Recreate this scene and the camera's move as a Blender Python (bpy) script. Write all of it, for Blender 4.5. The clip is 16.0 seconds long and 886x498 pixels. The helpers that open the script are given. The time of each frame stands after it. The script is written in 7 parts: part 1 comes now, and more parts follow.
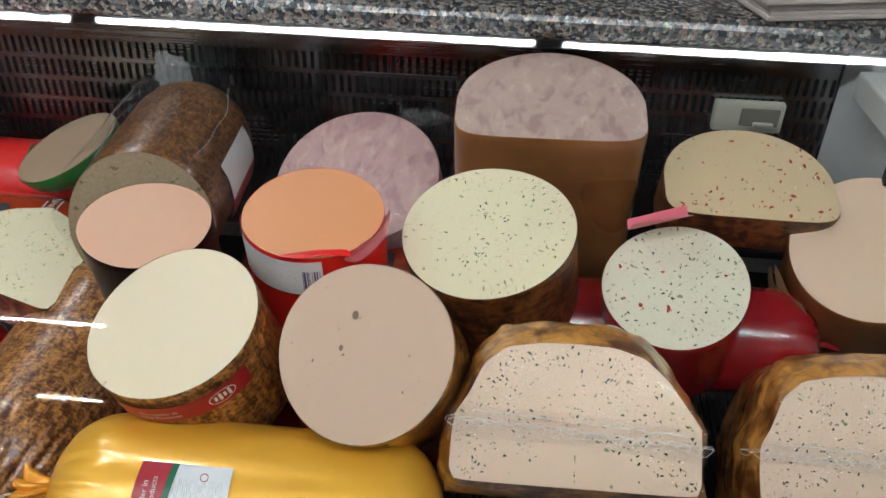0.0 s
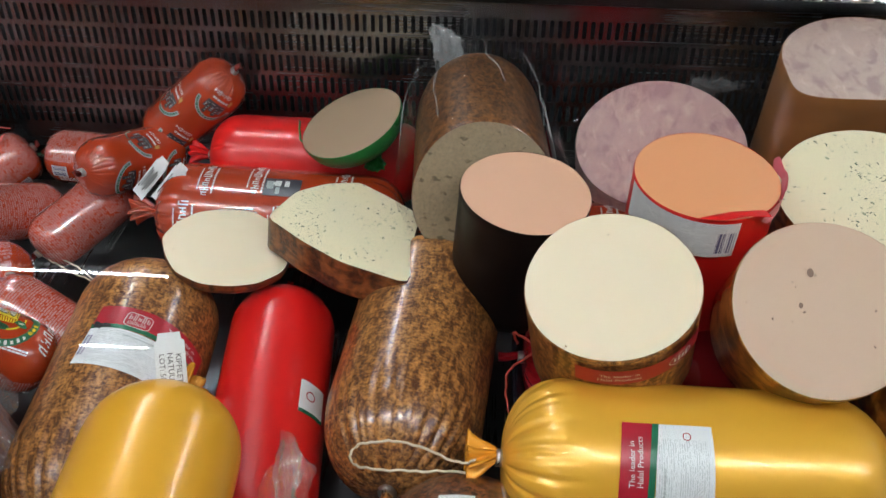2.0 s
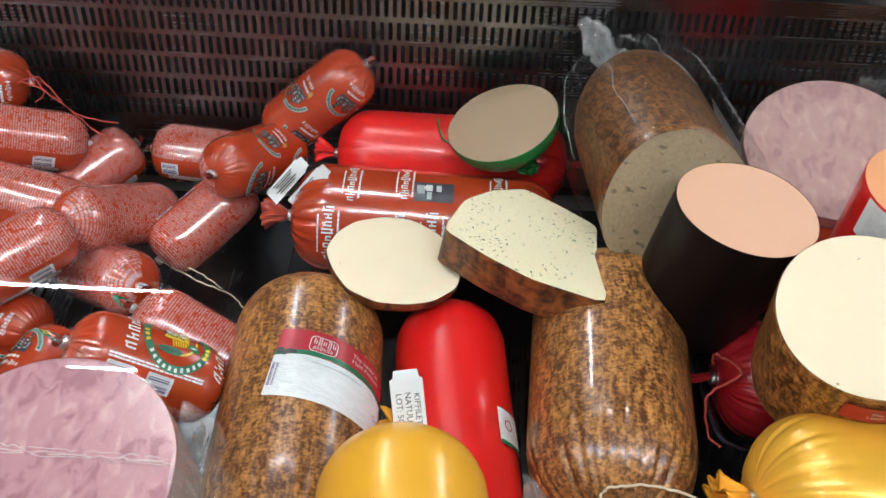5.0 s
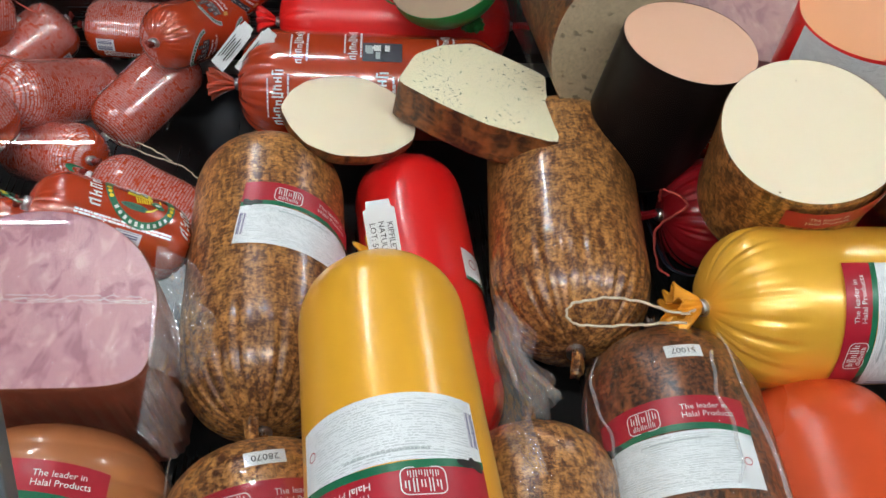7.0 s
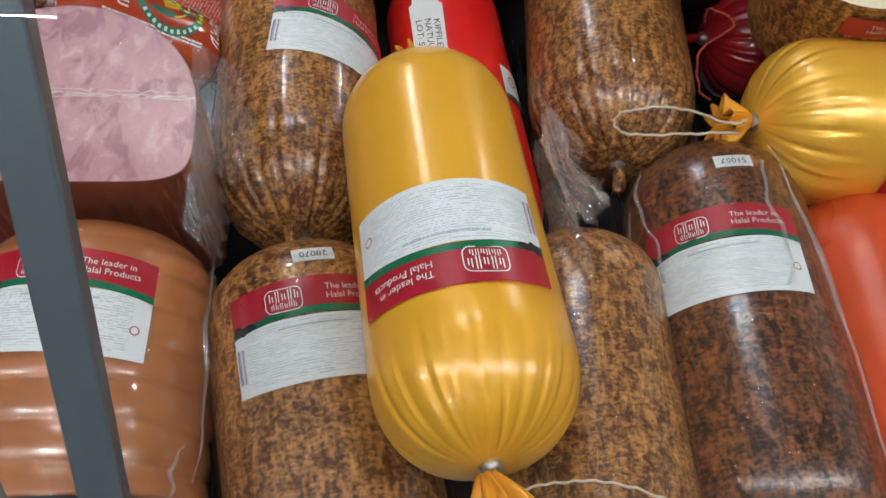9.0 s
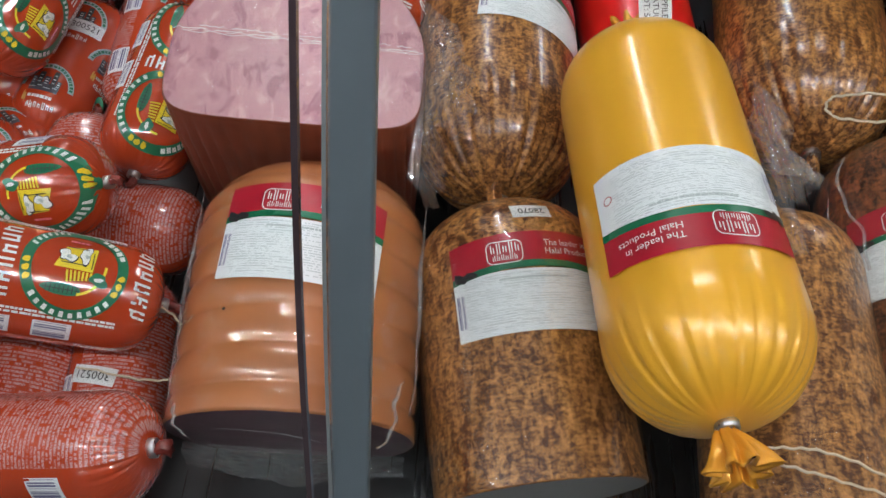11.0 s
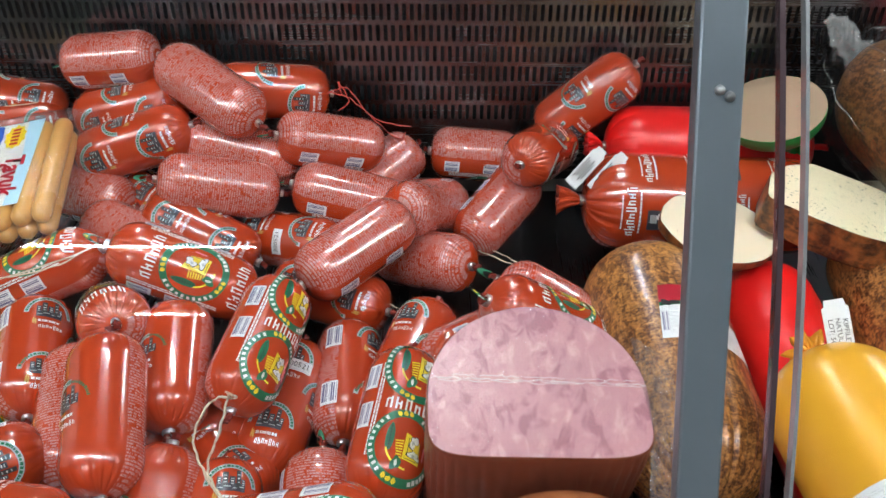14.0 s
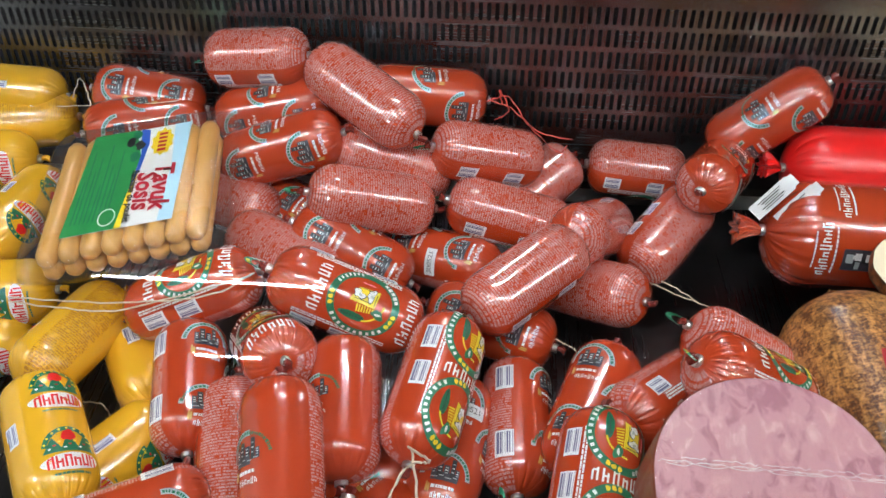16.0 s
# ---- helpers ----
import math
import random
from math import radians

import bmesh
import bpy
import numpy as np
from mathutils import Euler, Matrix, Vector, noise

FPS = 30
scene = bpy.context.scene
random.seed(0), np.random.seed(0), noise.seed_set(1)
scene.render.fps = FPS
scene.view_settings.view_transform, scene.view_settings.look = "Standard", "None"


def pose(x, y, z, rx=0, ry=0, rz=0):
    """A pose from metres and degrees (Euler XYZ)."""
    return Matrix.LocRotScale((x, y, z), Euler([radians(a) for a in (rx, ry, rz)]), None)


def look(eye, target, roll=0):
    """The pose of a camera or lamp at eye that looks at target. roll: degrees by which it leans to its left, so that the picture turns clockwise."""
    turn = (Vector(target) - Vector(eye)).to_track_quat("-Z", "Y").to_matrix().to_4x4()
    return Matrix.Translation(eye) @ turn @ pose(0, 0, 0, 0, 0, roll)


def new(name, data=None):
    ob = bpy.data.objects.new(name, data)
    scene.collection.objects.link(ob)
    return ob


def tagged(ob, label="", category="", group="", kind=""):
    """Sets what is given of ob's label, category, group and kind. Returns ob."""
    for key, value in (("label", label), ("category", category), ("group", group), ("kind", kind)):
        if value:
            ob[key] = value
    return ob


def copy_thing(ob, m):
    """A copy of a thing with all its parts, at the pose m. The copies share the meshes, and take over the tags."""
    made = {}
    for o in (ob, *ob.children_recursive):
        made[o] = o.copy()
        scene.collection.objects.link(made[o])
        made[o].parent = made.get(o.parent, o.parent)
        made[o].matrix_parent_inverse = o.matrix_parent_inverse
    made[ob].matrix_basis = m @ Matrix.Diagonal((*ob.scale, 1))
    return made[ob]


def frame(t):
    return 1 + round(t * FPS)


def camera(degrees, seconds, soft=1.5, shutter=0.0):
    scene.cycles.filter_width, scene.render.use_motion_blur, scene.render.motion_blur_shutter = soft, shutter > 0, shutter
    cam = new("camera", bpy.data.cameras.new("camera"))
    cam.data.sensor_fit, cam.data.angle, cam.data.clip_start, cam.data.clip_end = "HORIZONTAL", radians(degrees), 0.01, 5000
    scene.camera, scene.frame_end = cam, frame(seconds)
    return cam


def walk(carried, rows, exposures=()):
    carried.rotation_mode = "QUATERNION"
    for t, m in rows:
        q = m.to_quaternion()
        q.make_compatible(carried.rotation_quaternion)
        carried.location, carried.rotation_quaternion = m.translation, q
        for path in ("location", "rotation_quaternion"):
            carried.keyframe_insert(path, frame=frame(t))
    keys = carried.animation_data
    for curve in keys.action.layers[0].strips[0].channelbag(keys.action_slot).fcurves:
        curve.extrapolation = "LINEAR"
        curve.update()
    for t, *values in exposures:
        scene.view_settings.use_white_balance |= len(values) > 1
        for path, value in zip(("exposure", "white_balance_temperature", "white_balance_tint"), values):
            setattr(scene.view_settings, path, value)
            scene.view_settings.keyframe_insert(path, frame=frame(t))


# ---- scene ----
cam = camera(56.1, 16.0)
PATH = [
    (0, (0.109, 0.141, 1.474), (-0.023, 1.803, 0.369), 1.5),
    (0.5, (0.009, 0.143, 1.47), (-0.117, 1.789, 0.34), 1.1),
    (1, (-0.065, 0.137, 1.471), (-0.149, 1.78, 0.333), 1.6),
    (1.5, (-0.169, 0.116, 1.466), (-0.256, 1.77, 0.344), 1.6),
    (2, (-0.233, 0.103, 1.453), (-0.317, 1.751, 0.324), 1.0),
    (2.5, (-0.224, 0.14, 1.454), (-0.375, 1.767, 0.301), 2.1),
    (3, (-0.251, 0.181, 1.456), (-0.435, 1.785, 0.276), 1.3),
    (3.2, (-0.295, 0.181, 1.466), (-0.509, 1.768, 0.267), 1.2),
    (5.3, (-0.436, 0.157, 1.447), (-0.393, 1.769, 0.263), 3.3),
    (5.5, (-0.436, 0.155, 1.445), (-0.369, 1.754, 0.246), 3.6),
    (6, (-0.445, 0.141, 1.436), (-0.339, 1.703, 0.193), 3.4),
    (6.5, (-0.455, 0.12, 1.425), (-0.322, 1.647, 0.14), 3.6),
    (7, (-0.463, 0.109, 1.414), (-0.285, 1.59, 0.082), 4.1),
    (7.5, (-0.468, 0.109, 1.403), (-0.258, 1.544, 0.025), 4.2),
    (8, (-0.477, 0.101, 1.392), (-0.277, 1.494, -0.03), 4.2),
    (8.5, (-0.487, 0.092, 1.375), (-0.277, 1.417, -0.108), 5.4),
    (8.7, (-0.491, 0.088, 1.369), (-0.291, 1.387, -0.139), 5.6),
    (10.8, (-0.577, 0.058, 1.359), (-0.522, 1.305, -0.204), 5.4),
    (11, (-0.592, 0.057, 1.36), (-0.564, 1.317, -0.194), 5.1),
    (11.5, (-0.588, 0.054, 1.362), (-0.605, 1.3, -0.202), 5.6),
    (12, (-0.63, 0.049, 1.376), (-0.675, 1.327, -0.162), 1.8),
    (12.5, (-0.69, 0.033, 1.381), (-0.757, 1.363, -0.111), -1.2),
    (13, (-0.739, 0.031, 1.394), (-0.778, 1.452, -0.014), -0.8),
    (13.5, (-0.753, 0.03, 1.425), (-0.769, 1.577, 0.158), 0.4),
    (14, (-0.766, 0.038, 1.455), (-0.764, 1.692, 0.331), 0.4),
    (14.5, (-0.778, 0.05, 1.47), (-0.781, 1.745, 0.409), 0.3),
    (15, (-0.829, 0.064, 1.469), (-0.877, 1.704, 0.325), 0.4),
    (15.5, (-0.813, 0.113, 1.458), (-0.924, 1.707, 0.255), 1.1),
    (16, (-0.902, 0.133, 1.473), (-1.0, 1.726, 0.268), 0.8),
]
walk(cam, [(t, look(eye, target, roll)) for t, eye, target, roll in PATH], [(0.0, -0.50), (1.5, -0.47), (3.0, -0.22), (5.5, 0.0), (6.5, -0.10), (7.0, -0.24), (8.5, -0.50), (11.0, -0.40), (12.0, -0.44), (12.5, -0.34), (13.0, -0.12), (14.0, 0.05), (16.0, 0.06)])

# ---------------------------------------------------------------- world and exposure
world = bpy.data.worlds.new("shop_air")
scene.world = world
world.use_nodes = True
world.node_tree.nodes["Background"].inputs[0].default_value = (0.85, 0.92, 1.0, 1)
world.node_tree.nodes["Background"].inputs[1].default_value = 0.01


# ---------------------------------------------------------------- node tools
class Graph:
    """A material's node tree with short calls."""

    def __init__(self, name, rough=0.5, metal=0.0, color=(0.5, 0.5, 0.5), **more):
        self.mat = bpy.data.materials.new(name)
        self.mat.use_nodes = True
        self.tree = self.mat.node_tree
        self.bsdf = self.tree.nodes["Principled BSDF"]
        self.out = self.tree.nodes["Material Output"]
        self.put("Base Color", (*color, 1))
        self.put("Roughness", rough)
        self.put("Metallic", metal)
        for key, value in more.items():
            self.put(key.replace("_", " "), value)

    def put(self, key, value):
        socket = self.bsdf.inputs[key]
        if hasattr(value, "links"):
            self.tree.links.new(value, socket)
        else:
            socket.default_value = value

    def node(self, kind, out=0, props=(), **ins):
        n = self.tree.nodes.new(kind)
        for key, value in props:
            if key == "operation":
                n.operation = value
            elif key == "data_type":
                n.data_type = value
            elif key == "blend_type":
                n.blend_type = value
            elif key == "noise_dimensions":
                n.noise_dimensions = value
        for key, value in ins.items():
            key = int(key[1:]) if key[0] == "i" and key[1:].isdigit() else key.replace("_", " ")
            if hasattr(value, "links"):
                self.tree.links.new(value, n.inputs[key])
            else:
                n.inputs[key].default_value = value
        return n.outputs[out]

    def coord(self, kind="Object", scale=(1, 1, 1), shift=(0, 0, 0)):
        tc = self.tree.nodes.new("ShaderNodeTexCoord")
        return self.node("ShaderNodeMapping", Vector=tc.outputs[kind], Scale=scale, Location=shift)

    def noise(self, vec, scale, detail=4.0, rough=0.55, distort=0.0):
        return self.node("ShaderNodeTexNoise", Vector=vec, Scale=scale, Detail=detail, Roughness=rough, Distortion=distort)

    def spots(self, vec, scale, edge=0.3, soft=0.04, random=1.0):
        """1 inside round spots, 0 between them."""
        d = self.node("ShaderNodeTexVoronoi", Vector=vec, Scale=scale, Randomness=random)
        return self.node("ShaderNodeMapRange", i0=d, i1=edge - soft, i2=edge + soft, i3=1.0, i4=0.0)

    def steps(self, fac, *stops):
        n = self.tree.nodes.new("ShaderNodeValToRGB")
        ramp = n.color_ramp
        while len(ramp.elements) < len(stops):
            ramp.elements.new(0.5)
        for e, (at, c) in zip(ramp.elements, stops):
            e.position, e.color = at, (*c, 1)
        self.tree.links.new(fac, n.inputs[0])
        return n.outputs[0]

    def math(self, op, a, b=0.0):
        return self.node("ShaderNodeMath", 0, (("operation", op),), i0=a, i1=b)

    def mix(self, fac, a, b, blend="MIX"):
        return self.node("ShaderNodeMix", 2, (("data_type", "RGBA"), ("blend_type", blend)), i0=fac, i6=a if hasattr(a, "links") else (*a, 1),
                         i7=b if hasattr(b, "links") else (*b, 1))

    def bump(self, height, strength=0.3, distance=0.001):
        self.put("Normal", self.node("ShaderNodeBump", Strength=strength, Distance=distance, Height=height))

    def split(self, vec):
        n = self.tree.nodes.new("ShaderNodeSeparateXYZ")
        self.tree.links.new(vec, n.inputs[0])
        return n.outputs


def plain(name, color, rough=0.4, metal=0.0, var=0.12, scale=60.0, bump=0.15, **more):
    g = Graph(name, rough, metal, **more)
    v = g.coord()
    n = g.noise(v, scale, 5)
    m = g.noise(v, scale / 7, 2)
    c = g.mix(n, tuple(x * (1 - var) for x in color), tuple(min(1, x * (1 + var)) for x in color))
    g.put("Base Color", g.mix(g.math("MULTIPLY", m, 0.35), c, tuple(x * 0.75 for x in color)))
    g.put("Roughness", g.node("ShaderNodeMapRange", i0=m, i1=0.3, i2=0.7, i3=max(0.02, rough - 0.06), i4=rough + 0.08))
    if bump:
        g.bump(n, bump, 0.0006)
    return g.mat


def film_material(name, tint=(1, 1, 1), gloss=0.05, wrinkle=18.0, strength=0.25, milk=0.0, edge=0.65):
    """Clear wrapping film: mostly see-through, with creased highlights and a little milkiness."""
    g = Graph(name)
    v = g.coord()
    n = g.noise(v, wrinkle, 5, 0.55, 1.4)
    bump = g.node("ShaderNodeBump", Strength=strength, Distance=0.004, Height=n)
    clear = g.node("ShaderNodeBsdfTransparent", Color=(*tint, 1))
    # milk whitens the film, partly in place of reflections of bright surroundings
    if milk:
        haze = g.node("ShaderNodeBsdfDiffuse", Color=(0.8, 0.82, 0.83, 1), Normal=bump)
        clear = g.node("ShaderNodeMixShader", i0=milk, i1=clear, i2=haze)
    shine = g.node("ShaderNodeBsdfGlossy", Color=(1, 1, 1, 1), Roughness=0.05, Normal=bump)
    facing = g.node("ShaderNodeLayerWeight", 1, Blend=0.5, Normal=bump)
    fac = g.math("ADD", g.math("MULTIPLY", g.math("POWER", facing, 5.0), edge), 0.022 + gloss * 0.3)
    both = g.node("ShaderNodeMixShader", i0=fac, i1=clear, i2=shine)
    g.tree.links.new(both, g.out.inputs[0])
    return g.mat


def glass_material():
    g = Graph("front_glass")
    clear = g.node("ShaderNodeBsdfTransparent", Color=(0.965, 0.985, 0.98, 1))
    shine = g.node("ShaderNodeBsdfGlossy", Color=(1, 1, 1, 1), Roughness=0.0)
    facing = g.node("ShaderNodeLayerWeight", 1, Blend=0.5)
    fres = g.math("ADD", g.math("MULTIPLY", g.math("POWER", facing, 5.0), 0.95), 0.032)
    both = g.node("ShaderNodeMixShader", i0=g.math("MULTIPLY", fres, 0.62), i1=clear, i2=shine)
    g.tree.links.new(both, g.out.inputs[0])
    return g.mat


def glow(name, color, strength):
    g = Graph(name, 0.5)
    g.put("Base Color", (*color, 1))
    g.put("Emission Color", (*color, 1))
    g.put("Emission Strength", strength)
    return g.mat


def print_casing(name, base, pale, text_from=0.30, text_to=0.70, rough=0.22):
    """Printed plastic casing: plain colour with a field of tiny lettering on one side."""
    g = Graph(name, rough, Specular_IOR_Level=0.6)
    u, v, _ = g.split(g.coord("UV"))
    field = g.math("MULTIPLY", g.math("GREATER_THAN", u, text_from), g.math("LESS_THAN", u, text_to))
    rows = 54.0
    row = g.math("FLOOR", g.math("MULTIPLY", v, rows))
    start = g.node("ShaderNodeTexWhiteNoise", 0, (("noise_dimensions", "1D"),), W=row)
    along_row = g.math("ADD", g.math("MULTIPLY", u, 40.0), g.math("MULTIPLY", start, 9.0))
    line_no = g.math("MULTIPLY", row, 3.7)
    word = g.noise(g.node("ShaderNodeCombineXYZ", X=g.math("MULTIPLY", along_row, 1.6), Y=line_no), 1.0, 1)
    inrow = g.math("FRACT", g.math("MULTIPLY", v, rows))
    letter = g.noise(g.node("ShaderNodeCombineXYZ", X=g.math("MULTIPLY", along_row, 5.0), Y=g.math("ADD", line_no, g.math("MULTIPLY", inrow, 1.6))), 1.0, 2)
    line = g.math("MULTIPLY", g.node("ShaderNodeMapRange", i0=inrow, i1=0.10, i2=0.24, i3=0.15, i4=1.0), g.node("ShaderNodeMapRange", i0=inrow, i1=0.86, i2=0.74))
    word = g.node("ShaderNodeMapRange", i0=word, i1=0.38, i2=0.43)
    letter = g.node("ShaderNodeMapRange", i0=letter, i1=0.40, i2=0.52, i3=0.08, i4=1.0)
    block = g.noise(g.node("ShaderNodeCombineXYZ", X=g.math("MULTIPLY", u, 9.0), Y=g.math("MULTIPLY", v, 9.0)), 1.0, 1)
    dense = g.node("ShaderNodeMapRange", i0=block, i1=0.30, i2=0.42, i3=0.35, i4=1.0)
    ink = g.math("MULTIPLY", g.math("MULTIPLY", field, g.math("MULTIPLY", line, word)), g.math("MULTIPLY", g.math("MULTIPLY", letter, dense), 0.95))
    n = g.noise(g.coord(), 40, 4)
    red = g.mix(g.math("MULTIPLY", n, 0.35), base, tuple(x * 0.7 for x in base))
    g.put("Base Color", g.mix(ink, red, pale))
    g.put("Coat Weight", 1.0)
    g.put("Coat IOR", 1.75)
    g.put("Coat Roughness", 0.07)
    g.bump(g.noise(g.coord("Object", (1, 1, 0.35)), 48, 3, 0.5, 0.4), 0.16, 0.0016)
    return g.mat


def mottled(name, dark, light, size=480.0, rough=0.34, coat=0.13, wet=0.75):
    """Seasoned casing: short brown dashes over tan, under clear skin."""
    g = Graph(name, rough, Specular_IOR_Level=0.5)
    a = g.noise(g.coord("Object", (size, size, size * 2.1)), 1.0, 3, 0.6, 0.5)
    b = g.noise(g.coord("Object", (size * 0.12, size * 0.12, size * 0.09)), 1.0, 4, 0.6, 0.8)
    c = g.noise(g.coord("Object", (size * 1.15, size * 1.15, size * 0.38)), 1.0, 3, 0.6, 0.5)
    p = g.noise(g.coord("Object", (size * 0.62, size * 0.62, size * 0.50)), 1.0, 3, 0.6, 0.7)
    f = g.math("ADD", g.math("ADD", g.math("MULTIPLY", a, 0.34), g.math("MULTIPLY", p, 0.26)), g.math("ADD", g.math("MULTIPLY", b, 0.10), g.math("MULTIPLY", c, 0.30)))
    blend = lambda k: tuple(x + (y - x) * k for x, y in zip(dark, light))
    g.put("Base Color", g.steps(f, (0.430, dark), (0.470, blend(0.22)), (0.512, blend(0.60)), (0.555, light), (0.62, tuple(min(1, x * 1.35) for x in light))))
    g.put("Coat Weight", wet)
    g.put("Coat IOR", 1.55)
    g.put("Coat Roughness", coat)
    g.bump(g.math("ADD", a, b), 0.22, 0.0010)
    return g.mat


def cut_meat(name, base, fleck=None, fleck_scale=260.0, fleck_size=0.16, hole=0.0, rough=0.5, second=None, grain=0.08):
    """A sliced sausage face: fine grain, herb flecks, a few pits with their shade in the colour."""
    g = Graph(name, rough, Specular_IOR_Level=0.45, Subsurface_Weight=0.08, Subsurface_Radius=(0.004, 0.002, 0.001), Subsurface_Scale=1.0)
    v = g.coord()
    n = g.noise(v, 320, 5)
    m = g.noise(v, 28, 3)
    c = g.mix(n, tuple(x * (1 - grain) for x in base), tuple(min(1, x * (1 + grain)) for x in base))
    c = g.mix(g.math("MULTIPLY", m, 0.30), c, (base[0] * 0.92, base[1] * 0.84, base[2] * 0.72))
    h = n
    if fleck:
        warped = g.node("ShaderNodeVectorMath", 0, (("operation", "ADD"),), i0=v,
                        i1=g.node("ShaderNodeVectorMath", 0, (("operation", "SCALE"),), i0=g.node("ShaderNodeTexNoise", 1, Vector=v, Scale=260.0), Scale=0.006))
        few = g.math("GREATER_THAN", g.noise(v, fleck_scale * 0.30, 1), 0.50)
        for turn, far in ((0.5, 0.0), (2.1, 3.3), (1.2, 7.7)):
            dash = g.node("ShaderNodeMapping", Vector=warped, Rotation=(0, 0, turn), Scale=(1.0, 0.42, 1.0), Location=(far, far, 0))
            s = g.spots(dash, fleck_scale, fleck_size, 0.06)
            pick = g.math("GREATER_THAN", g.noise(g.node("ShaderNodeMapping", Vector=v, Location=(far, 1, 0)), fleck_scale * 0.35, 1), 0.545)
            c = g.mix(g.math("MULTIPLY", g.math("MULTIPLY", s, pick), 0.78), c, fleck)
    if second:
        s2 = g.spots(v, fleck_scale * 0.33, fleck_size * 1.1, 0.04)
        few2 = g.math("GREATER_THAN", g.noise(v, fleck_scale * 0.16, 1), 0.60)
        c = g.mix(g.math("MULTIPLY", s2, few2), c, second)
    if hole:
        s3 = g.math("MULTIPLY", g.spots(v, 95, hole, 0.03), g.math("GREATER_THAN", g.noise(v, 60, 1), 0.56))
        # shade inside the pits, mixed in as darker base colour
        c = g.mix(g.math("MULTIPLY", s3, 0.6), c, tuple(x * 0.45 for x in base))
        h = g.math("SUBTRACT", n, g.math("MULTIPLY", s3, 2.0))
    g.put("Base Color", c)
    g.bump(h, 0.25, 0.0006)
    return g.mat


def ham(name, base, pale, dark, scale=38.0):
    """Pressed ham: lighter and darker muscle pieces."""
    g = Graph(name, 0.36, Specular_IOR_Level=0.5, Subsurface_Weight=0.1, Subsurface_Radius=(0.005, 0.002, 0.001), Subsurface_Scale=1.0)
    v = g.coord("Object", (1.0, 1.6, 1.0))
    n = g.node("ShaderNodeTexNoise", 1, Vector=v, Scale=40.0)
    w = g.node("ShaderNodeVectorMath", 0, (("operation", "ADD"),), i0=v, i1=g.node("ShaderNodeVectorMath", 0, (("operation", "SCALE"),), i0=n, Scale=0.016))
    cell = g.node("ShaderNodeTexVoronoi", 1, Vector=w, Scale=scale)
    tone = g.split(cell)[0]
    soft = g.noise(w, scale * 1.1, 4, 0.55, 0.7)
    f = g.math("ADD", g.math("MULTIPLY", tone, 0.16), g.math("MULTIPLY", soft, 0.84))
    c = g.steps(f, (0.36, dark), (0.47, base), (0.56, base), (0.68, pale))
    fine = g.noise(v, 240, 4)
    c = g.mix(g.math("MULTIPLY", fine, 0.22), c, tuple(x * 0.82 for x in base))
    fat = g.math("GREATER_THAN", g.noise(v, 75, 4), 0.70)
    g.put("Base Color", g.mix(g.math("MULTIPLY", fat, 0.35), c, pale))
    g.bump(fine, 0.25, 0.0006)
    return g.mat


def granite(name):
    g = Graph(name, 0.18, Specular_IOR_Level=0.5)
    v = g.coord()
    a = g.noise(v, 340, 4, 0.6)
    b = g.node("ShaderNodeTexVoronoi", 1, Vector=v, Scale=250.0)
    t = g.split(b)[0]
    base = g.steps(t, (0.0, (0.020, 0.021, 0.024)), (0.30, (0.085, 0.09, 0.10)), (0.52, (0.21, 0.20, 0.19)), (0.72, (0.29, 0.22, 0.17)), (0.92, (0.40, 0.39, 0.37)))
    g.tree.nodes[base.node.name].color_ramp.interpolation = "CONSTANT"
    g.put("Base Color", g.mix(g.node("ShaderNodeMapRange", i0=a, i1=0.36, i2=0.60), g.mix(0.75, base, (0.05, 0.05, 0.055)), base))
    return g.mat


def steel(name, color=(0.55, 0.56, 0.58), rough=0.28, streak=(4, 400, 400), wear=1.0):
    g = Graph(name, rough, 1.0)
    n = g.noise(g.coord("Object", streak), 1.0, 3)
    m = g.noise(g.coord(), 9, 4)
    g.put("Base Color", g.mix(m, tuple(x * (1 - 0.3 * wear) for x in color), color))
    g.put("Roughness", g.node("ShaderNodeMapRange", i0=g.math("ADD", g.math("MULTIPLY", n, 0.5), g.math("MULTIPLY", m, 0.5)), i1=0.3, i2=0.7, i3=rough - 0.1 * wear, i4=rough + 0.14 * wear))
    g.bump(n, 0.05, 0.0005)
    return g.mat


def barcode_material():
    g = Graph("barcode_print", 0.4)
    u, v, _ = g.split(g.coord("UV"))
    w = g.node("ShaderNodeTexWhiteNoise", 0, (("noise_dimensions", "1D"),), W=g.math("FLOOR", g.math("MULTIPLY", u, 46.0)))
    bar = g.math("MULTIPLY", g.math("GREATER_THAN", w, 0.45), g.math("MULTIPLY", g.math("GREATER_THAN", v, 0.12), g.math("LESS_THAN", v, 0.94)))
    inside = g.math("MULTIPLY", g.math("GREATER_THAN", u, 0.06), g.math("LESS_THAN", u, 0.94))
    g.put("Base Color", g.mix(g.math("MULTIPLY", bar, inside), (0.72, 0.72, 0.74), (0.10, 0.09, 0.20)))
    return g.mat


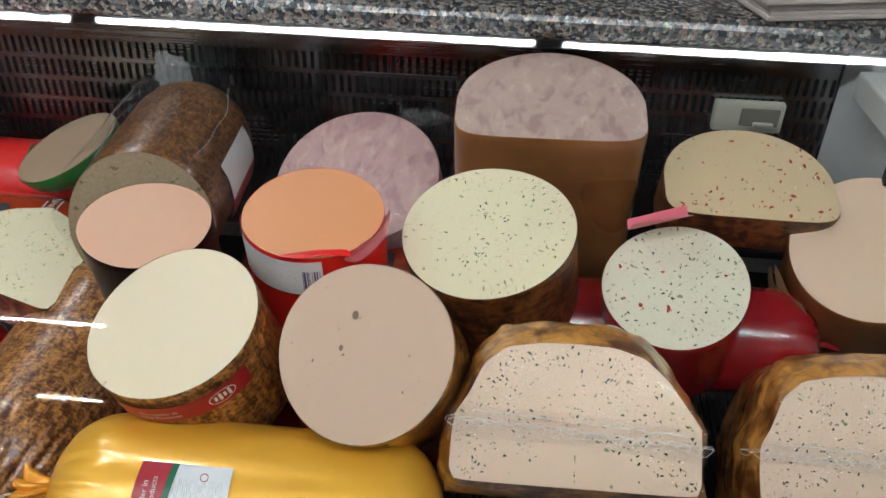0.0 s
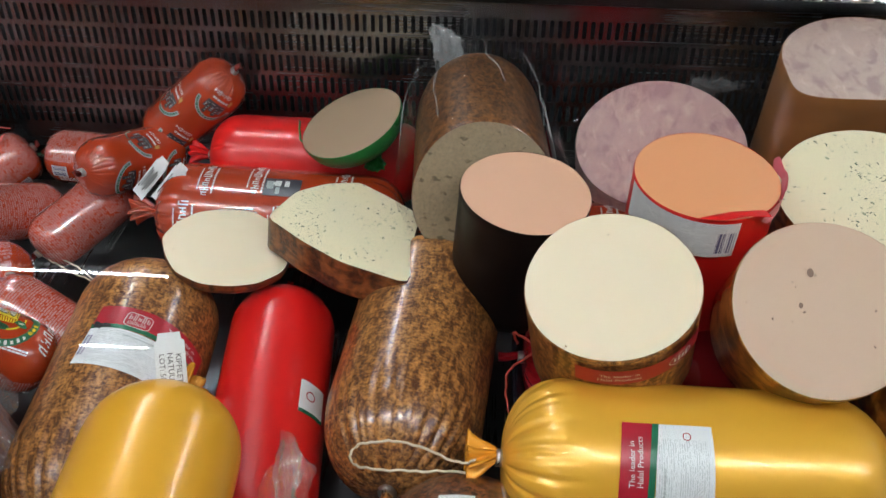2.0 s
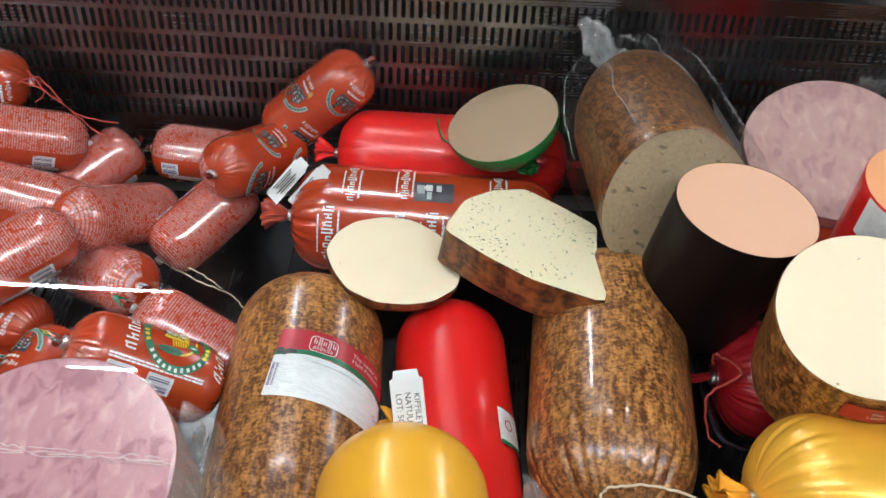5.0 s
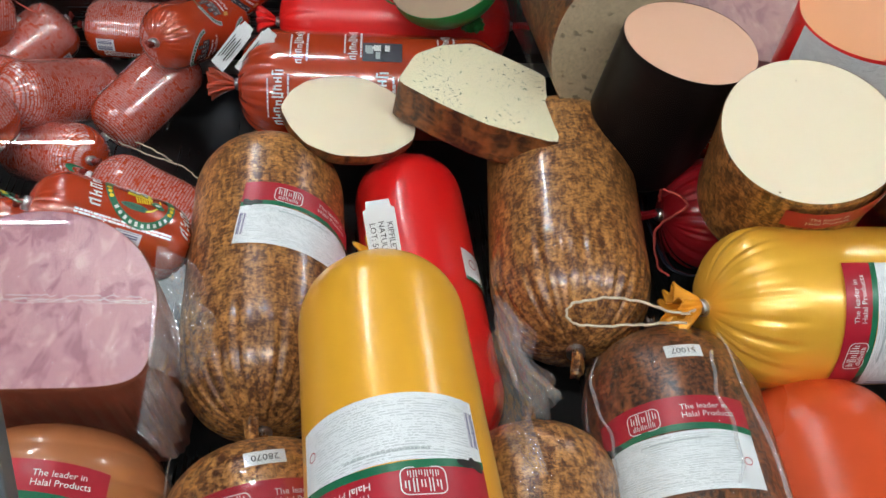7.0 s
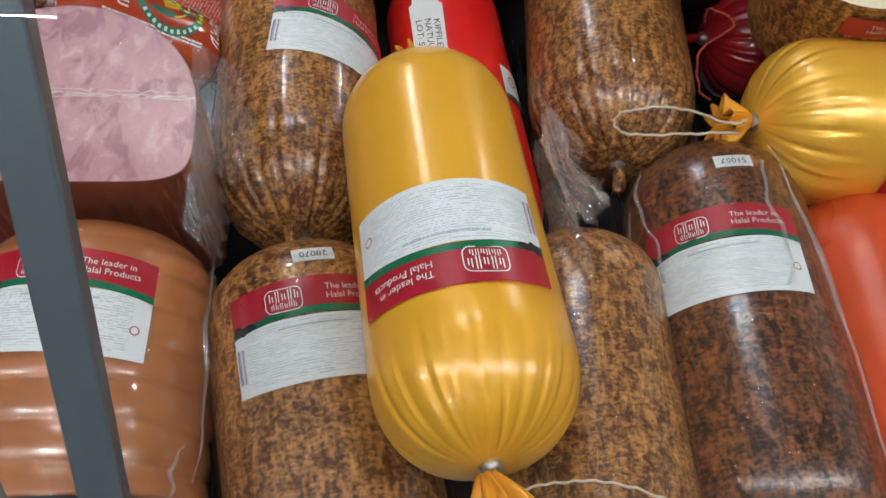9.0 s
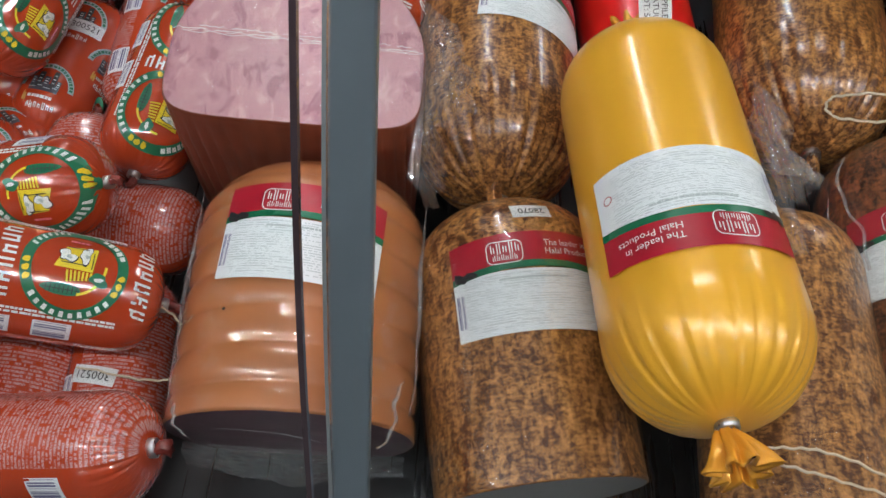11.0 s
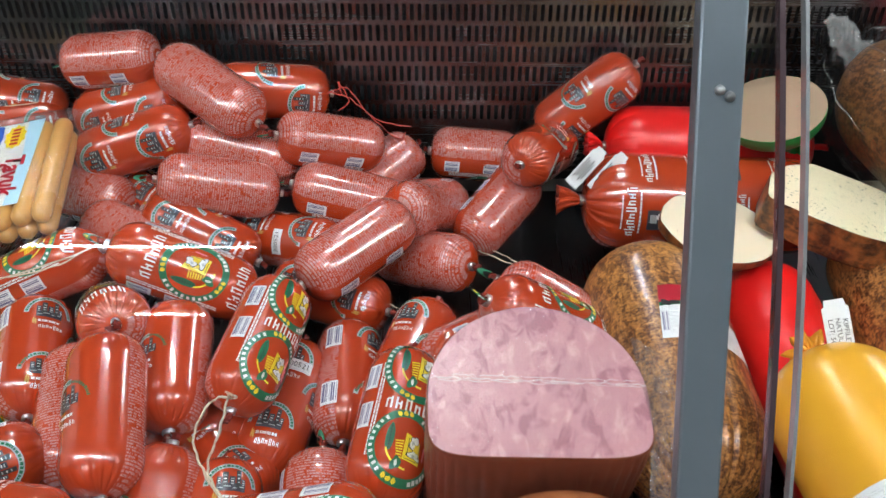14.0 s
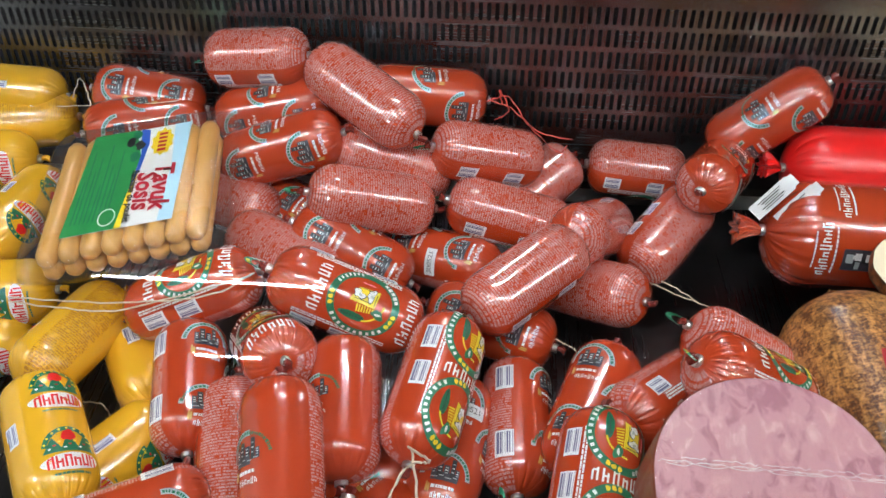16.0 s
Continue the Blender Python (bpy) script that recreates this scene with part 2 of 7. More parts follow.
def smallprint(name, paper, ink, rows=25.0, dense=0.5):
    """Paper with rows of lettering too small to read, as broken bars."""
    g = Graph(name, 0.42)
    u, v, _ = g.split(g.coord("UV"))
    row = g.math("FRACT", g.math("MULTIPLY", v, rows))
    band = g.math("MULTIPLY", g.math("GREATER_THAN", row, 0.30), g.math("LESS_THAN", row, 0.72))
    cell = g.node("ShaderNodeTexWhiteNoise", 0, (("noise_dimensions", "2D"),), Vector=g.node("ShaderNodeCombineXYZ", X=g.math("FLOOR", g.math("MULTIPLY", u, 96.0)), Y=g.math("FLOOR", g.math("MULTIPLY", v, rows))))
    word = g.noise(g.node("ShaderNodeCombineXYZ", X=g.math("MULTIPLY", u, 7.0), Y=g.math("FLOOR", g.math("MULTIPLY", v, rows))), 1.3, 1)
    line = g.math("MULTIPLY", g.math("GREATER_THAN", cell, 0.28), g.math("GREATER_THAN", word, dense - 0.08))
    edge = g.math("MULTIPLY", g.math("MULTIPLY", g.math("GREATER_THAN", u, 0.07), g.math("LESS_THAN", u, 0.90)), g.math("MULTIPLY", g.math("GREATER_THAN", v, 0.08), g.math("LESS_THAN", v, 0.96)))
    ink_f = g.math("MULTIPLY", g.math("MULTIPLY", band, line), g.math("MULTIPLY", edge, 0.44))
    g.put("Base Color", g.mix(ink_f, paper, ink))
    return g.mat


# ---------------------------------------------------------------- materials
RED, PINKTEXT = (0.48, 0.049, 0.012), (0.57, 0.30, 0.29)
M_CHUB = print_casing("red_printed_casing", RED, PINKTEXT, 0.27, 0.735)
M_CHUB2 = print_casing("red_plain_casing", RED, PINKTEXT, 0.20, 0.56)
M_YCHUB = print_casing("yellow_printed_casing", (0.80, 0.42, 0.02), (0.35, 0.14, 0.02), 0.40, 0.58)
M_GREEN = plain("green_ink", (0.012, 0.15, 0.07), 0.3, bump=0)
M_YELLOWINK = plain("yellow_ink", (0.85, 0.62, 0.03), 0.3, bump=0)
M_WHITEINK = plain("white_ink", (0.78, 0.78, 0.76), 0.35, bump=0)
M_GREYINK = plain("grey_ink", (0.42, 0.47, 0.47), 0.35, bump=0)
M_BLUEINK = plain("picture_ink", (0.050, 0.048, 0.062), 0.3, var=0.9, scale=260, bump=0)
M_BLACKINK = plain("black_ink", (0.02, 0.02, 0.022), 0.35, bump=0)
M_REDINK = plain("red_ink", (0.42, 0.012, 0.028), 0.35, bump=0)
M_WHEAT = plain("ochre_ink", (0.55, 0.30, 0.05), 0.35, bump=0)
M_BAR = barcode_material()
M_PAPER = plain("white_paper", (0.76, 0.77, 0.77), 0.5, scale=90)
M_LABEL = smallprint("label_small_print", (0.74, 0.76, 0.77), (0.22, 0.26, 0.27))
M_CLIP = steel("aluminium_clip", (0.72, 0.72, 0.72), 0.3)
M_STRING = plain("cotton_string", (0.62, 0.52, 0.38), 0.8, scale=500)
M_REDSTRING = plain("red_string", (0.60, 0.07, 0.05), 0.6, scale=500)
M_MOTTLE = mottled("mottled_brown_casing", (0.086, 0.024, 0.008), (0.50, 0.225, 0.066), 210, wet=0.5)
# mottled casing with the bag's dimming put into darker colours
M_SALAMI = mottled("bag_dimmed_casing", (0.040, 0.012, 0.005), (0.26, 0.110, 0.036), 210, wet=0.35)
M_MOTTLE_DK = mottled("dark_mottled_casing", (0.026, 0.008, 0.004), (0.25, 0.085, 0.030), 200, wet=0.6)
M_REDLOG = plain("glossy_red_casing", (0.74, 0.011, 0.010), 0.34, var=0.06, scale=30, bump=0.05, Coat_Weight=0.45, Coat_Roughness=0.06, Coat_IOR=1.5)
M_DKRED = plain("dark_red_casing", (0.36, 0.010, 0.016), 0.24, var=0.1, scale=30, Coat_Weight=0.8, Coat_Roughness=0.12, Coat_IOR=1.7)
M_ORANGE = plain("orange_red_casing", (0.62, 0.075, 0.018), 0.3, var=0.18, scale=45)
M_YELLOWG = plain("pearl_yellow_casing", (0.90, 0.44, 0.030), 0.36, 0.12, var=0.05, scale=25, bump=0.03, Coat_Weight=0.55, Coat_Roughness=0.13, Coat_IOR=1.55)
M_GOLD = plain("golden_casing", (0.97, 0.50, 0.050), 0.34, 0.26, var=0.06, scale=25, bump=0.04, Coat_Weight=0.6, Coat_Roughness=0.12, Coat_IOR=1.6)
M_GOLDTAIL = plain("orange_gathered_casing", (0.85, 0.36, 0.03), 0.24, 0.2, var=0.2, scale=90)
M_REDTAIL = plain("crinkled_dark_red_end", (0.17, 0.022, 0.016), 0.22, var=0.8, scale=420, bump=0.8)
M_PIT = plain("shaded_air_pit", (0.22, 0.13, 0.09), 0.5, bump=0)
M_BLACKSKIN = plain("black_casing", (0.006, 0.0035, 0.0035), 0.36, var=0.3, scale=30, Specular_IOR_Level=0.12)
M_RIND = mottled("smoked_rind", (0.030, 0.008, 0.003), (0.24, 0.080, 0.021), 75, wet=0.2, rough=0.45)
M_TANRIND = mottled("golden_smoked_rind", (0.12, 0.034, 0.008), (0.56, 0.255, 0.055), 42, wet=1.0, coat=0.06)
M_HAMRIND = plain("brown_ham_rind", (0.47, 0.165, 0.058), 0.38, var=0.22, scale=30, bump=0.06, Coat_Weight=1.0, Coat_Roughness=0.03, Coat_IOR=1.6)
M_HAMSIDE = plain("red_brown_ham_side", (0.25, 0.062, 0.032), 0.42, var=0.3, scale=40, bump=0.3, Coat_Weight=0.25, Coat_Roughness=0.20)
M_HAMGOLD = plain("golden_brown_ham_skin", (0.30, 0.120, 0.036), 0.3, var=0.75, scale=16, bump=0.4, Coat_Weight=0.6, Coat_Roughness=0.12)
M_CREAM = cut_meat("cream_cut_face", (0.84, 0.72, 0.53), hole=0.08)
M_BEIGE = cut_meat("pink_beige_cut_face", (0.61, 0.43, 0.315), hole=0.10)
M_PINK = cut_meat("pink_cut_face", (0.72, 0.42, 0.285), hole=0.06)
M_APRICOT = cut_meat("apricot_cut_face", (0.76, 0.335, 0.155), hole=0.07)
M_HERB = cut_meat("herb_cream_cut_face", (0.80, 0.72, 0.50))
M_HERB2 = cut_meat("herb_pepper_cut_face", (0.74, 0.70, 0.55))
M_LOAF = cut_meat("herb_loaf_cut_face", (0.80, 0.60, 0.45))
M_PEPPER = cut_meat("pepper_cut_face", (0.70, 0.55, 0.34))
M_TURKEY = cut_meat("pale_turkey_cut_face", (0.76, 0.56, 0.41))
M_GREYMEAT = cut_meat("grey_cut_face", (0.36, 0.275, 0.175), (0.10, 0.075, 0.04), 110, 0.20, grain=0.45)
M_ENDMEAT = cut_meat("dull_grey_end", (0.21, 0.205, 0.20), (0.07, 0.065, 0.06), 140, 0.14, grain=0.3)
M_OLIVE = cut_meat("olive_beige_cut_face", (0.42, 0.295, 0.20), (0.30, 0.28, 0.10), 90, 0.12)
M_HAM = ham("pink_ham_face", (0.51, 0.262, 0.290), (0.62, 0.385, 0.400), (0.36, 0.150, 0.195), 56)
M_HAM2 = ham("mauve_ham_face", (0.54, 0.34, 0.32), (0.64, 0.44, 0.40), (0.42, 0.235, 0.245), 52)
M_HAM3 = ham("pale_ham_face", (0.50, 0.365, 0.315), (0.60, 0.465, 0.40), (0.37, 0.245, 0.225), 40)
M_FLECK = plain("dark_green_herb", (0.060, 0.095, 0.055), 0.6, var=0.5, scale=300, bump=0)
M_FLECK2 = plain("faded_green_herb", (0.30, 0.33, 0.20), 0.6, var=0.4, scale=300, bump=0)
M_CHIP = plain("red_pepper_chip", (0.42, 0.030, 0.010), 0.4, var=0.4, scale=200, bump=0)
M_SPECK = plain("brown_speck", (0.30, 0.17, 0.08), 0.6, var=0.4, scale=300, bump=0)
M_GREENNET = plain("green_casing", (0.02, 0.20, 0.045), 0.3, var=0.3, scale=60, bump=0.5)
M_FILM = film_material("clear_film", gloss=0.03, wrinkle=55.0, strength=0.35, edge=0.15)
M_BAG = film_material("clear_bag", (0.98, 0.985, 0.985), 0.03, 34.0, 1.0, 0.004, 0.42)
M_CRUMPLE = film_material("crumpled_film", (0.99, 0.99, 0.99), 0.16, 60.0, 0.5, 0.06, 0.40)
M_PACKFILM = film_material("vacuum_film", (0.98, 0.98, 0.98), 0.10, 45.0, 0.5, 0.012)
# opaque white painted for the glints on clear film welds
M_WELD = plain("weld_glint_white", (0.80, 0.80, 0.79), 0.15, bump=0)
M_CREASE = film_material("sharp_film_crease", (0.98, 0.98, 0.98), 0.5, 60.0, 0.3, 0.22, 0.8)
M_SLEEVE = film_material("tight_sleeve", (0.99, 0.99, 0.99), 0.22, 30.0, 0.25)
M_LOOSE = film_material("loose_rumpled_film", (0.99, 0.99, 0.99), 0.55, 70.0, 0.4, 0.055, 0.6)
M_TIGHT = film_material("tight_glossy_film", (1, 1, 1), 0.10, 110.0, 0.05)
M_SEAM = film_material("film_seam", (1, 1, 1), 0.14, 60.0, 0.3, 0.02)
M_GLASS = glass_material()
M_STEEL = steel("stainless_steel")
M_PANEL = steel("perforated_steel", (0.24, 0.24, 0.25), 0.20)
M_DECK = steel("deck_steel", (0.13, 0.13, 0.137), 0.28, (300, 6, 6), 0.4)
M_POST = plain("grey_painted_post", (0.20, 0.24, 0.28), 0.34, 0.5, var=0.08, scale=80)
# near-black that paints the shade behind the slots and in rind holes
M_DARK = plain("cavity_shade_black", (0.006, 0.006, 0.007), 0.6, bump=0)
M_BLACK = plain("black_plastic", (0.015, 0.015, 0.017), 0.32)
M_GRANITE = granite("speckled_granite")
M_EDGE = plain("glass_edge_tint", (0.05, 0.035, 0.04), 0.08, bump=0)
M_EDGE2 = plain("bright_glass_edge", (0.34, 0.38, 0.39), 0.08, 0.5, bump=0)
M_FRANK = plain("frankfurter_skin", (0.68, 0.36, 0.095), 0.28, var=0.14, scale=40, Coat_Weight=0.5, Coat_Roughness=0.12)
M_CEIL = plain("grey_ceiling", (0.20, 0.20, 0.20), 0.8)
M_HOUSING = plain("dark_lamp_housing", (0.04, 0.04, 0.042), 0.5, bump=0)
M_WALL = plain("grey_wall", (0.13, 0.13, 0.125), 0.85, Specular_IOR_Level=0.1)
M_TILE = plain("grey_floor_tile", (0.070, 0.067, 0.064), 0.6, bump=0)
M_WHITEPANEL = plain("white_side_panel", (0.62, 0.63, 0.62), 0.35)
M_TUBE = glow("fluorescent_tube", (0.95, 0.97, 1.0), 285.0)
M_SKYBLUE = plain("pale_blue_ink", (0.42, 0.66, 0.80), 0.35, bump=0)
M_BLUEINK2 = plain("lake_blue_ink", (0.03, 0.10, 0.45), 0.35, bump=0)
M_LIME = plain("bright_green_ink", (0.025, 0.24, 0.065), 0.35, var=0.3, bump=0)
M_PINKFILM = plain("pink_film", (0.80, 0.18, 0.24), 0.3, var=0.15, scale=80)
M_CREAMFILM = plain("cream_skin_flap", (0.70, 0.50, 0.26), 0.35, var=0.15, scale=60)
M_CLEARTRAY = plain("black_tray_plastic", (0.02, 0.02, 0.03), 0.12)
M_NEWSPRINT = plain("folded_newsprint", (0.50, 0.44, 0.41), 0.75, var=0.35, scale=45)
M_SOCKET = plain("cream_plastic", (0.46, 0.45, 0.37), 0.4)
M_HOLLOW = plain("shaded_plastic", (0.16, 0.155, 0.13), 0.5)
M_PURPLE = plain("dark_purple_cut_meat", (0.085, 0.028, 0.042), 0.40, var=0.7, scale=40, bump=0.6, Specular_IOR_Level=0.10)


# ---------------------------------------------------------------- mesh tools
TAU = math.tau
VIEW = Vector((-0.45, 0.10, 1.43))


def part(name, bm, material, parent, label=""):
    """Links a bmesh (or a mesh) as one mesh object under a thing or a part."""
    if isinstance(bm, bpy.types.Mesh):
        me = bm
    else:
        me = bpy.data.meshes.new(name)
        bm.to_mesh(me)
        bm.free()
    if material and not me.materials:
        me.materials.append(material)
    ob = new(name, me)
    ob.parent = parent
    if label:
        ob["label"] = label
    return ob


def thing(name, m, label, category, group="", kind=""):
    ob = new(name)
    ob.empty_display_size = 0.02
    ob.matrix_basis = m
    return tagged(ob, label, category, group, kind)


def along(a, b, face=None, spin=0.0):
    """Pose with z from a to b and x turned towards the viewer's side (or face)."""
    a, b = Vector(a), Vector(b)
    z = (b - a).normalized()
    x = (Vector(face) if face else VIEW - (a + b) / 2)
    x = (x - z * x.dot(z)).normalized()
    y = z.cross(x)
    m = Matrix((x, y, z)).transposed().to_4x4()
    m.translation = a
    return m @ Matrix.Rotation(radians(spin), 4, "Z")


def mesh_from(name, verts, faces, uvs=None, smooth=True):
    me = bpy.data.meshes.new(name)
    me.from_pydata([tuple(v) for v in verts], [], faces)
    if uvs is not None:
        layer = me.uv_layers.new(name="UVMap")
        flat = [c for f in uvs for uv in f for c in uv]
        layer.data.foreach_set("uv", flat)
    if smooth:
        me.polygons.foreach_set("use_smooth", [True] * len(me.polygons))
    me.update()
    return me


def circle(n=48):
    return [(math.cos(TAU * i / n), math.sin(TAU * i / n)) for i in range(n)]


def loft(name, outline, stations, length, cap0=True, cap1=True, wobble=None):
    """Rings of an outline along z. station: (z, sx, sy, dx, dy). wobble(angle, z) scales the ring."""
    n, verts, faces, uvs = len(outline), [], [], []
    for z, sx, sy, dx, dy in stations:
        for i, (x, y) in enumerate(outline):
            k = wobble(TAU * i / n, z) if wobble else 1.0
            verts.append((x * sx * k + dx, y * sy * k + dy, z))
    for j in range(len(stations) - 1):
        v0, v1 = stations[j][0] / length, stations[j + 1][0] / length
        for i in range(n):
            k = (i + 1) % n
            faces.append((j * n + i, j * n + k, (j + 1) * n + k, (j + 1) * n + i))
            uvs.append(((i / n, v0), ((i + 1) / n, v0), ((i + 1) / n, v1), (i / n, v1)))
    for cap, j, flip in ((cap0, 0, True), (cap1, len(stations) - 1, False)):
        if cap:
            ring = [j * n + i for i in range(n)]
            faces.append(tuple(reversed(ring)) if flip else tuple(ring))
            uvs.append([(0.5, 0.5)] * n)
    return mesh_from(name, verts, faces, uvs)


def log_radius(z, length, r, e0, e1, power=2.2, tip=0.10):
    """Radius of a stuffed casing at z: full in the middle, drawn in over e0 and e1 at the ends."""
    k = 1.0
    for d, e in ((z, e0), (length - z, e1)):
        if e > 0 and d < e:
            s = max(0.0, d / e)
            k = min(k, tip + (1 - tip) * (1 - (1 - s) ** power) ** (1 / power))
    return r * k


def stuffed(name, length, r, e0=0.03, e1=0.03, seg=72, rings=34, pleat=0.03, folds=17, swell=0.0, seed=0, tip=0.10, pleat0=None, reach=1.1):
    """Casing tied at both ends, with pleats running into the ties. e = 0 leaves that end flat and open."""
    rnd = random.Random(seed)
    ph = [rnd.uniform(0, TAU) for _ in range(4)]
    zs = [length * (0.5 - 0.5 * math.cos(math.pi * j / rings)) for j in range(rings + 1)]

    def wob(a, z):
        k, near = 0.0, pleat
        for d, e, size in ((z, e0, pleat if pleat0 is None else pleat0), (length - z, e1, pleat)):
            if e > 0 and 1 - d / (e * reach) > k:
                k, near = 1 - d / (e * reach), size
        crease = math.cos(folds * a + 1.3 * math.sin(3 * a + ph[0]) + ph[1]) * 0.5 + 0.5
        fine = math.cos((folds + 9) * a + 1.1 * math.sin(2 * a + ph[2])) * 0.5 + 0.5
        p = -near * (k ** 1.3) * (1.7 * crease ** 8 + 0.8 * fine ** 8) + near * 0.25 * k
        return 1 + p + 0.007 * math.sin(2 * a + ph[2] + z * 18) + 0.004 * math.sin(3 * a + ph[3])

    st = []
    for z in zs:
        q = log_radius(z, length, r, e0, e1, tip=tip) * (1 + swell * math.sin(math.pi * z / length))
        st.append((z, q, q, 0.0, 0.0))
    return loft(name, circle(seg), st, length, wobble=wob)


def disc(name, outline, sx, sy, dome=0.0, rings=9, seed=0, rough=0.0006):
    """A cut face at z = 0 looking along -z, with a slightly uneven surface."""
    rnd = random.Random(seed)
    off = Vector((rnd.uniform(-5, 5), rnd.uniform(-5, 5), 0))
    n = len(outline)
    verts, faces = [(0, 0, -dome)], []
    for j in range(1, rings + 1):
        q = j / rings
        for x, y in outline:
            w = noise.noise(Vector((x * q * 3, y * q * 3, 0)) + off) * rough * (1 - 0.5 * q)
            verts.append((x * sx * q, y * sy * q, -dome * (1 - q ** 3) + w))
    for i in range(n):
        faces.append((0, 1 + (i + 1) % n, 1 + i))
    for j in range(rings - 1):
        for i in range(n):
            k = (i + 1) % n
            a, b = 1 + j * n, 1 + (j + 1) * n
            faces.append((a + i, a + k, b + k, b + i))
    return mesh_from(name, verts, faces)


def wrapped(name, pts, faces, uvs, radius, angle, z0, lift=0.0006, turn=0.0):
    """Bends flat points (q to the right, p up, as seen from outside with the z axis pointing down) round a log of radius(z)."""
    c, s = math.cos(radians(turn)), math.sin(radians(turn))
    out = []
    for q, p in pts:
        q, p = q * c - p * s, q * s + p * c
        z = z0 - p
        r = radius(z)
        a = radians(angle) - q / max(r, 0.02)
        out.append(((r + lift) * math.cos(a), (r + lift) * math.sin(a), z))
    return mesh_from(name, out, faces, uvs)


def sheet(w, h, nq=14, np_=5, bow=0.0, at=(0, 0)):
    """A flat grid of points with faces and uvs, to be wrapped. bow bends it like a curved band."""
    pts, faces, uvs = [], [], []
    for j in range(np_ + 1):
        for i in range(nq + 1):
            q, p = w * (i / nq - 0.5), h * (j / np_ - 0.5)
            pts.append((q + at[0], p + at[1] + bow * (1 - (2 * i / nq - 1) ** 2)))
    for j in range(np_):
        for i in range(nq):
            a = j * (nq + 1) + i
            faces.append((a, a + nq + 1, a + nq + 2, a + 1))
            u0, u1, v0, v1 = i / nq, (i + 1) / nq, j / np_, (j + 1) / np_
            uvs.append(((u0, v0), (u0, v1), (u1, v1), (u1, v0)))
    return pts, faces, uvs


def ring_sheet(r0, r1, n=40, at=(0, 0), sy=1.0, a0=0.0, a1=TAU, rows=1):
    pts, faces, uvs = [], [], []
    for i in range(n + 1):
        a = a0 + (a1 - a0) * i / n
        for j in range(rows + 1):
            r = r0 + (r1 - r0) * j / rows
            pts.append((at[0] + r * math.cos(a), at[1] + r * sy * math.sin(a)))
    for i in range(n):
        for j in range(rows):
            a = i * (rows + 1) + j
            b = a + rows + 1
            faces.append((a, a + 1, b + 1, b))
            uvs.append(((i / n, j / rows), (i / n, (j + 1) / rows), ((i + 1) / n, (j + 1) / rows), ((i + 1) / n, j / rows)))
    return pts, faces, uvs


def flip(sheet_):
    pts, faces, uvs = sheet_
    return pts, [tuple(reversed(f)) for f in faces], [tuple(reversed(u)) for u in uvs]


def blob_sheet(rx, ry, seed, at=(0, 0), n=20, rag=0.25):
    rnd = random.Random(seed)
    ph = [rnd.uniform(0, TAU) for _ in range(3)]
    pts, faces, uvs = [at], [], []
    for k in (0.5, 1.0):
        for i in range(n):
            a = TAU * i / n
            q = k * (1 + rag * (0.5 * math.sin(2 * a + ph[0]) + 0.35 * math.sin(3 * a + ph[1]) + 0.25 * math.sin(5 * a + ph[2])))
            pts.append((at[0] + rx * q * math.cos(a), at[1] + ry * q * math.sin(a)))
    for i in range(n):
        j = (i + 1) % n
        faces += [(0, 1 + j, 1 + i), (1 + i, 1 + j, 1 + n + j, 1 + n + i)]
        uvs += [((0, 0),) * 3, ((0, 0),) * 4]
    return pts, faces, uvs


def letters(text, size, at=(0, 0), turn=0.0, align="CENTER", spacing=1.0, bold=0.0):
    """Flat lettering in Blender's built-in font, as points and faces."""
    cu = bpy.data.curves.new("lettering", "FONT")
    cu.body, cu.size, cu.align_x, cu.align_y, cu.space_line, cu.resolution_u = text, size, align, "CENTER", spacing, 2
    cu.offset = bold
    ob = new("lettering", cu)
    me = bpy.data.meshes.new_from_object(ob.evaluated_get(bpy.context.evaluated_depsgraph_get()))
    c, s = math.cos(radians(turn)), math.sin(radians(turn))
    pts = [(v.co.x * c - v.co.y * s + at[0], v.co.x * s + v.co.y * c + at[1]) for v in me.vertices]
    faces = [tuple(reversed(p.vertices)) for p in me.polygons]
    bpy.data.objects.remove(ob)
    bpy.data.meshes.remove(me)
    bpy.data.curves.remove(cu)
    return pts, faces, None


def box_bm(w, d, h, bevel=0.0, at=(0, 0, 0), seg=2):
    bm = bmesh.new()
    bmesh.ops.create_cube(bm, size=1.0, matrix=Matrix.Translation(at) @ Matrix.Diagonal((w, d, h, 1)))
    if bevel:
        bmesh.ops.bevel(bm, geom=bm.edges[:], offset=bevel, segments=seg, affect="EDGES", profile=0.5)
    return bm


def tube_mesh(name, points, r, seg=8, closed=False):
    """A round cord through points."""
    pts = [Vector(p) for p in points]
    verts, faces = [], []
    for i, p in enumerate(pts):
        d = (pts[min(i + 1, len(pts) - 1)] - pts[max(i - 1, 0)]).normalized()
        x = d.orthogonal().normalized()
        y = d.cross(x)
        for k in range(seg):
            a = TAU * k / seg
            verts.append(p + (x * math.cos(a) + y * math.sin(a)) * r)
    for i in range(len(pts) - 1):
        for k in range(seg):
            q = (k + 1) % seg
            faces.append((i * seg + k, i * seg + q, (i + 1) * seg + q, (i + 1) * seg + k))
    faces += [tuple(reversed(range(seg))), tuple(range((len(pts) - 1) * seg, len(pts) * seg))]
    return mesh_from(name, verts, faces)


